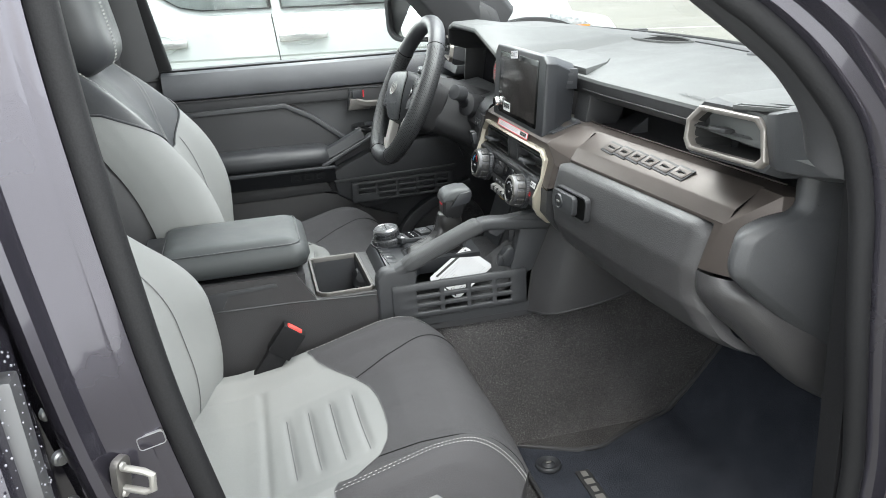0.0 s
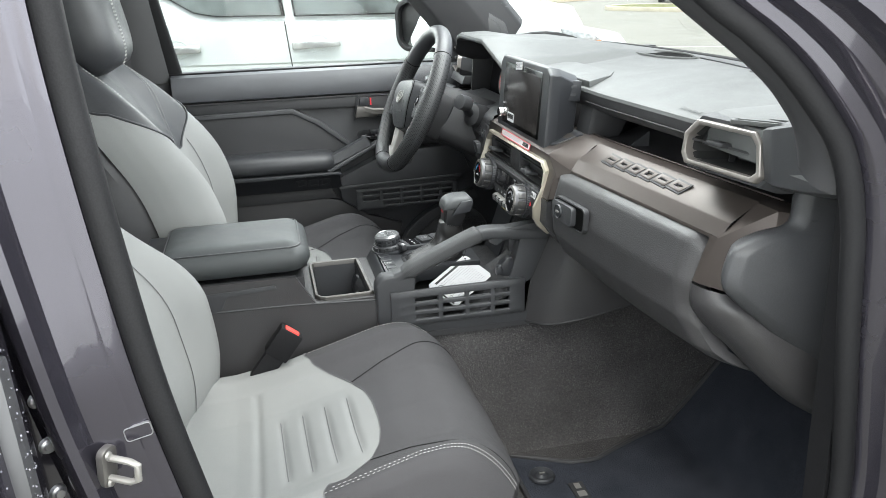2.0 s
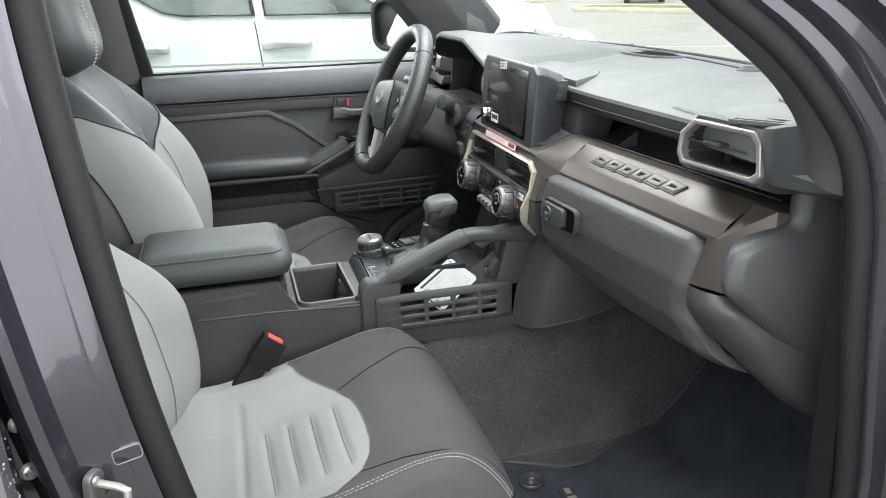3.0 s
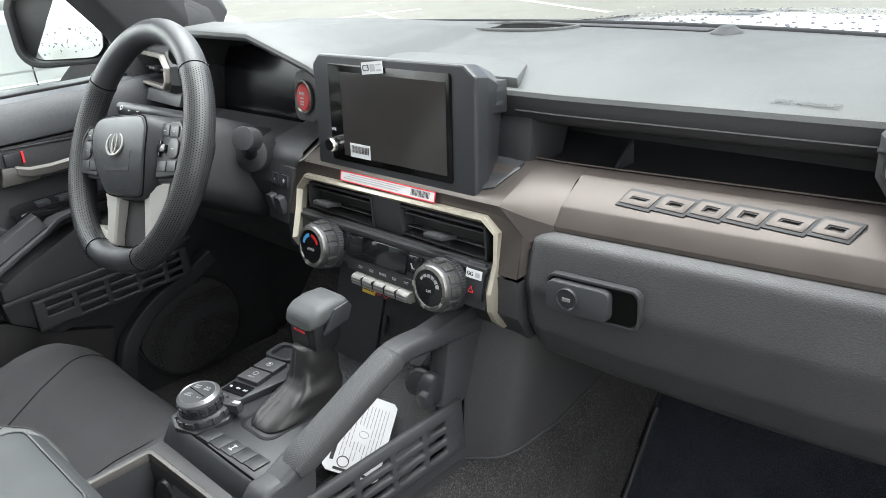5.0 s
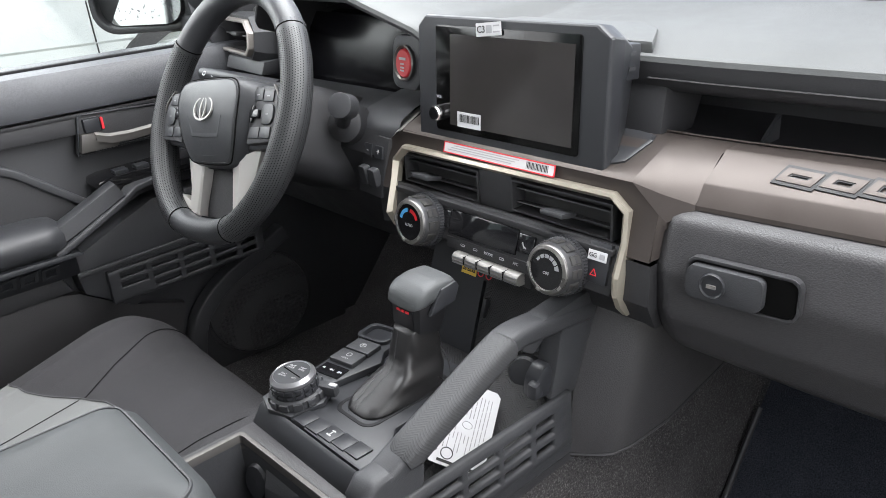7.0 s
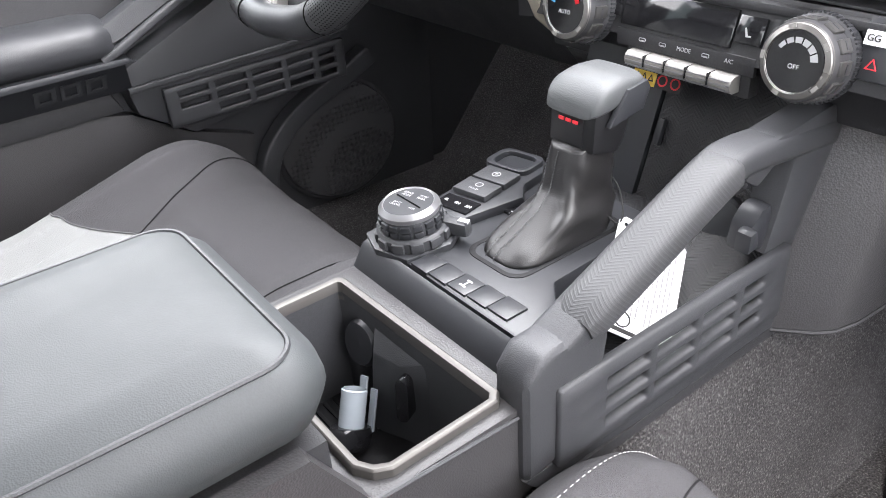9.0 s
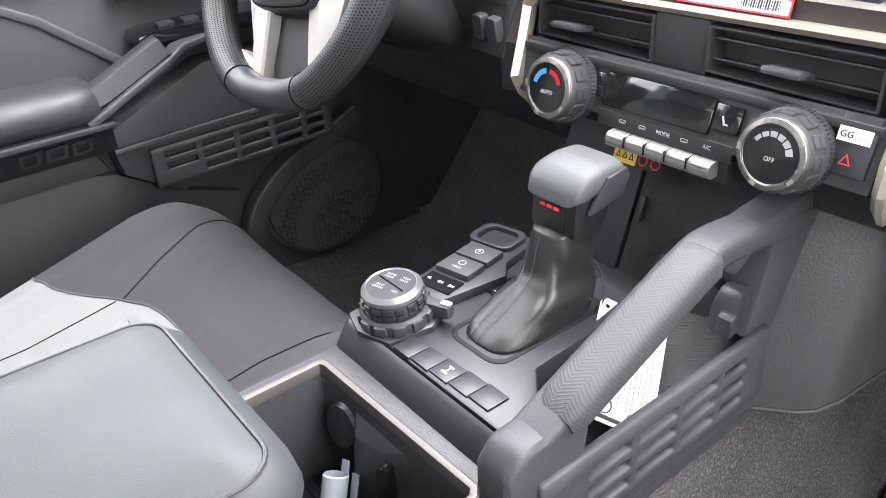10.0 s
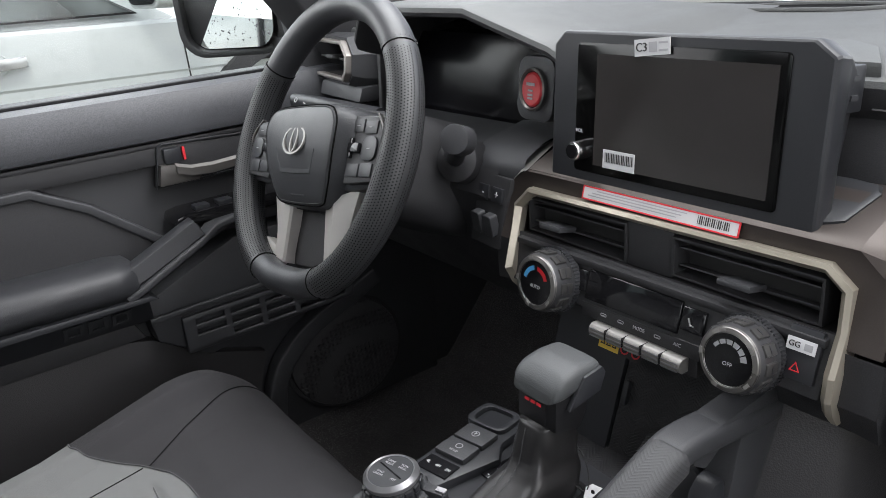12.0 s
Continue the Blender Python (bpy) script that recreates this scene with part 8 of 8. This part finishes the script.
for k, (x, y, a, l) in enumerate(((12, 9, 62, 5), (14.6, 7.6, 62, 5), (17.2, 6.2, 62, 5), (9.4, 10.4, 62, 5), (7.0, 13.5, -28, 9), (20, 4.6, 62, 5))):
    ob = part("bay_line", lane(x, y, a, l), LINEPAINT)
    tagged(ob, "worn white parking bay line on the asphalt", "road marking", "parking bay lines", "structure")


def island(x, y, ang, length, width):
    i = thing("kerb_island", (x, y, 0), "pale concrete kerbed island with dry grass", "traffic island", "kerb islands")
    m = Matrix.Translation((x, y, 0)) @ Matrix.Rotation(radians(ang), 4, "Z")
    o = rrect(length, width, width * 0.45, 8)
    n = rrect(length - 0.3, width - 0.3, width * 0.45 - 0.15, 8)
    part("kerb", xf(ringplate(o, n, "z", -0.02, 0.15, 0.02), m), CONCRETE, i)
    part("grass", xf(prism(n, "z", 0.0, 0.13), m), GRASSM, i)
    return i


island(15.8, 24.3, -64, 10, 2.6)
island(14.5, 38.5, 33, 26, 3.0)
island(30, 16, -28, 10, 2.4)


def wheel_parts(owner, x, y, r, w, s):
    t = part("tyre", xf(lathe([(r * 0.62, -w / 2), (r * 0.95, -w / 2), (r, -w * 0.38), (r, w * 0.38), (r * 0.95, w / 2), (r * 0.62, w / 2)], 36), Matrix.Translation((x, y, r)) @ Matrix.Rotation(radians(90), 4, "X")), TYRE, owner)
    part("rim", xf(lathe([(0.0, 0.0), (r * 0.2, w * 0.05), (r * 0.55, -w * 0.1), (r * 0.63, w * 0.35)], 24), Matrix.Translation((x, y, r)) @ Matrix.Rotation(radians(90 * s), 4, "X")), ALLOY, t)
    for k in range(6):
        part("wheel_spoke", xf(box((r * 0.34, 0, w * 0.15), (r * 0.52, r * 0.14, w * 0.2), 0.01), Matrix.Translation((x, y, r)) @ Matrix.Rotation(radians(90 * s), 4, "X") @ Matrix.Rotation(radians(60 * k), 4, "Z")), ALLOY, t)


# white pickup in the next bay
YS = 2.80
wp = thing("white_pickup", (-0.2, YS + 0.9, 0), "wet white double-cab pickup parked alongside", "pickup truck")
side = [(-2.6, 0.55), (-1.35, 0.52), (0.35, 0.52), (0.54, 0.60), (0.575, 0.75), (0.65, 0.90), (0.78, 1.04), (0.95, 1.11), (1.13, 1.13), (1.31, 1.08), (1.46, 0.98), (1.56, 0.84), (1.62, 0.70), (1.70, 0.70), (1.70, 1.02), (1.58, 1.17), (1.20, 1.245), (0.62, 1.285), (-0.2, 1.305), (-1.25, 1.33), (-2.6, 1.33)]


part("body_side", bevel(prism(side, "y", YS, YS + 1.80), 0.035, 3), WHITECAR, wp, "wet white painted body")
part("belt_sweep", loft([[(x, YS - 0.004, z), (x, YS + 0.012, z + 0.03), (x, YS - 0.006, z + 0.06)] for x, z in ((-1.5, 1.07), (1.0, 1.02))], False, False), WHITECAR, wp)
part("hood", bevel(prism([(YS + 0.05, 1.20), (YS + 0.25, 1.315), (YS + 0.6, 1.33), (YS + 1.2, 1.33), (YS + 1.55, 1.315), (YS + 1.75, 1.20)], "x", 0.55, 1.40), 0.03, 3), WHITECAR, wp, "white bonnet")
cabp = [(-1.45, 1.30), (0.62, 1.275), (0.22, 1.52), (-0.12, 1.72), (-0.25, 1.77), (-1.30, 1.77), (-1.40, 1.70)]
part("cab", bevel(loft([[(x, YS + 0.05 + max(0, z - 1.3) * 0.32, z) for x, z in cabp], [(x, YS + 1.75 - max(0, z - 1.3) * 0.32, z) for x, z in cabp]]), 0.03, 2), WHITECAR, wp, "white cab")
for nm, pts in (("front", [(-0.20, 1.335), (0.42, 1.325), (0.10, 1.52), (-0.16, 1.66), (-0.235, 1.68)]), ("rear", [(-0.82, 1.44), (-0.70, 1.365), (-0.60, 1.345), (-0.275, 1.338), (-0.31, 1.68), (-1.10, 1.68), (-1.15, 1.5)])):
    w = part("side_window", loft([[(x, YS + 0.05 + (z - 1.3) * 0.32 - 0.012 - e, z) for x, z in pts] for e in (0.0, 0.006)]), mat("dark wet window", (0.10, 0.115, 0.115), 0.10, var=0.5, vscale=5, rvar=0.06, spec=0.22), wp, "dark rain-beaded " + nm + " side window")
    c = Vector((sum(p[0] for p in pts) / len(pts), 0, sum(p[1] for p in pts) / len(pts)))
    part("window_rubber", loft([[(c.x + (x - c.x) * k, YS + 0.05 + (c.z + (z - c.z) * k - 1.3) * 0.32 - 0.014 - e, c.z + (z - c.z) * k) for x, z in pts + pts[:1]] for k, e in ((1.05, -0.01), (1.05, 0.012), (1.0, 0.012))], False, False), RUBBER, w)
for x0, x1, z0, z1 in ((-0.205, -0.262, 0.62, 1.335), (0.60, 0.585, 0.66, 1.28), (-1.16, -1.12, 0.9, 1.33)):
    part("door_gap", sweep([(x0, YS - 0.0005, z0), (lerp(x0, x1, 0.6), YS - 0.0005, lerp(z0, z1, 0.6)), (x1, YS + 0.0, z1 - 0.03)], rrect(0.006, 0.004, 0.001), up=(0, 1, 0)), INK_SHADE, wp)
for x in (-0.105, -0.80):
    h = part("handle_dish", xf(lathe([(0.0, -0.004), (0.05, -0.002), (0.06, 0.002), (0.062, 0.0)], 28), frame_at((x, YS - 0.001, 1.19), (0, -1, 0)) @ Matrix.Diagonal((1.0, 0.75, 1, 1))), WHITECAR, wp)
    part("handle", sweep([(x - 0.125, YS - 0.004, 1.186), (x - 0.10, YS - 0.028, 1.188), (x, YS - 0.036, 1.191), (x + 0.085, YS - 0.030, 1.194), (x + 0.11, YS - 0.004, 1.195)], rrect(0.042, 0.018, 0.007), up=(0, 1, 0)), ALLOYB, h, "bright plated door handle", sharp=60)
part("mirror", xf(bevel(loft([[(a, b, z) for a, b in rrect(w, h_, 0.05, 5)] for z, w, h_ in ((0.0, 0.22, 0.17), (-0.08, 0.24, 0.18), (-0.16, 0.14, 0.10))]), 0.004, 1), frame_at((0.42, YS - 0.14, 1.42), (-1, -0.25, 0))), WHITECAR, wp, "white mirror housing")
part("mirror_glass", xf(prism(rrect(0.19, 0.14, 0.04, 5), "z", 0.0, 0.004), frame_at((0.418, YS - 0.1405, 1.42), (-1, -0.25, 0))), PIANO, wp)
part("wheel_arch", loft([[(1.10 + r * math.cos(a), YS - d, 0.60 + r * math.sin(a)) for a in np.linspace(-0.1, math.pi + 0.1, 28)] for r, d in ((0.60, -0.01), (0.595, 0.03), (0.53, 0.04), (0.50, -0.10))], False, False), PLASTIC_D, wp, "black wheel arch moulding")
# black block that stands in for the shade inside the wheel arch
part("arch_shade", box((1.10, YS + 0.40, 0.70), (0.98, 0.60, 0.78)), INK_SHADE, wp)
wheel_parts(wp, 1.10, YS + 0.12, 0.41, 0.26, 1)
wheel_parts(wp, -2.25, YS + 0.12, 0.385, 0.25, 1)
wheel_parts(wp, 1.10, YS + 1.66, 0.41, 0.26, -1)
hl_ = part("headlamp", bevel(prism([(1.22, 1.21), (1.42, 1.165), (1.49, 1.12), (1.49, 1.06), (1.36, 1.08), (1.24, 1.15)], "y", YS - 0.006, YS + 0.22), 0.01, 2), mat("clear lamp lens", (0.30, 0.32, 0.33), 0.08, var=0.5, vscale=40), wp, "clear headlamp")
part("marker", box((1.405, YS - 0.010, 1.115), (0.10, 0.02, 0.045), 0.006), ORANGE, hl_, "orange marker lens")
part("grille", box((1.70, YS + 0.9, 0.95), (0.05, 1.2, 0.34), 0.02), PLASTIC_D, wp, "black grille")
part("bumper", box((1.70, YS + 0.9, 0.66), (0.14, 1.7, 0.22), 0.03), PLASTIC, wp)


def far_car(x, y, ang, colour, label, kind="car", lift=0.0):
    c = thing("parked_car", (x, y, 0), label, kind, "far parked cars")
    m = Matrix.Translation((x, y, lift)) @ Matrix.Rotation(radians(ang), 4, "Z")
    wr = 1 + lift / 0.345
    prof = [(-2.2, 0.35), (2.2, 0.35), (2.25, 0.75), (1.2, 0.98), (0.5, 1.45), (-1.4, 1.50), (-2.1, 1.02), (-2.25, 0.8)]
    part("body", xf(bevel(prism(prof, "y", -0.85, 0.85), 0.08, 2), m), colour, c)
    for s in (-1, 1):
        part("side_window", xf(prism([(0.95, 1.0), (0.42, 1.38), (-1.3, 1.42), (-1.85, 1.03)], "y", s * 0.845, s * 0.858), m), PIANO, c)
        for wx in (-1.35, 1.35):
            part("tyre", xf(lathe([(0.2, -0.11), (0.33, -0.11), (0.345, -0.08), (0.345, 0.08), (0.33, 0.11), (0.2, 0.11)], 24), m @ Matrix.Translation((wx, s * 0.76, 0.345 * wr - lift)) @ Matrix.Rotation(radians(90), 4, "X") @ Matrix.Diagonal((wr, wr, 1.3, 1))), TYRE, c)
            part("rim", xf(lathe([(0.0, 0.03), (0.12, 0.02), (0.2, 0.09)], 16), m @ Matrix.Translation((wx, s * 0.80, 0.345 * wr - lift)) @ Matrix.Rotation(radians(-90 * s), 4, "X")), ALLOY, c)
    return c


SILV = mat("silver car paint", (0.42, 0.43, 0.44), 0.3, metal=0.5, coat=0.6)
BLK = mat("black car paint", (0.02, 0.02, 0.022), 0.25, coat=0.8)
far_car(19.0, 33.4, 62, BLK, "dark raised off-road car parked across the lot", lift=0.12)
far_car(24.0, 36.5, 62, SILV, "silver car parked far across the lot")
far_car(22.5, 15.5, 62, BLK, "black car parked far across the lot")
far_car(28.0, 12.0, 62, SILV, "silver car parked far across the lot")
far_car(7.0, 36.0, 20, WHITECAR, "white car parked far across the lot")


WETPAINT = mat("wet dark metallic paint", (0.058, 0.055, 0.066), 0.12, metal=0.6, var=0.06, coat=1.0, bump=1.0, bscale=85, kind="cells", dist=0.004)
# own bonnet, wet with rain
hd = thing("bonnet", (1.0, 0, 1.1), "wet dark grey metallic bonnet beaded with rain", "bonnet")
part("skin", sheet(lambda u, v: (lerp(0.50, 1.55, u), lerp(-0.86, 0.86, v), 1.276 + 0.016 * math.sin(math.pi * v) - 0.06 * u * u - 0.10 * abs(2 * v - 1) ** 4 - 0.04 * max(0, 0.1 - u) * 10), 24, 32, (0, 0, -0.03)), WETPAINT, hd, sharp=60)
part("cowl", box((0.50, 0, 1.27), (0.10, 1.4, 0.05), 0.01), PLASTIC_D, hd)
rng = random.Random(7)
bm = bmesh.new()
for k in range(900):
    u, v = rng.random() * 0.85 + 0.08, rng.random() * 0.96 + 0.02
    z = 1.276 + 0.016 * math.sin(math.pi * v) - 0.06 * u * u - 0.10 * abs(2 * v - 1) ** 4
    bmesh.ops.create_icosphere(bm, subdivisions=1, radius=rng.uniform(0.0015, 0.005), matrix=Matrix.Translation((lerp(0.50, 1.55, u), lerp(-0.86, 0.86, v), z)) @ Matrix.Diagonal((1, 1, 0.45, 1)))
tagged(part("rain_drops", bm, DROP, hd, "beaded rain drops", sharp=80), kind="stuff")
ob = part("front_fender", prism([(0.18, 0.62), (0.22, 1.10), (0.20, 1.26), (0.5, 1.25), (1.5, 1.15), (1.55, 0.7), (1.4, 0.6)], "y", -0.94, -0.86, 0.015), PAINT)
tagged(ob, "wet dark grey metallic front wing", "car body", kind="structure")
ob = part("front_fender", prism([(0.18, 0.62), (0.22, 1.10), (0.20, 1.26), (0.5, 1.25), (1.5, 1.15), (1.55, 0.7), (1.4, 0.6)], "y", 0.86, 0.94, 0.015), PAINT)
tagged(ob, "wet dark grey metallic front wing on the driver's side", "car body", kind="structure")
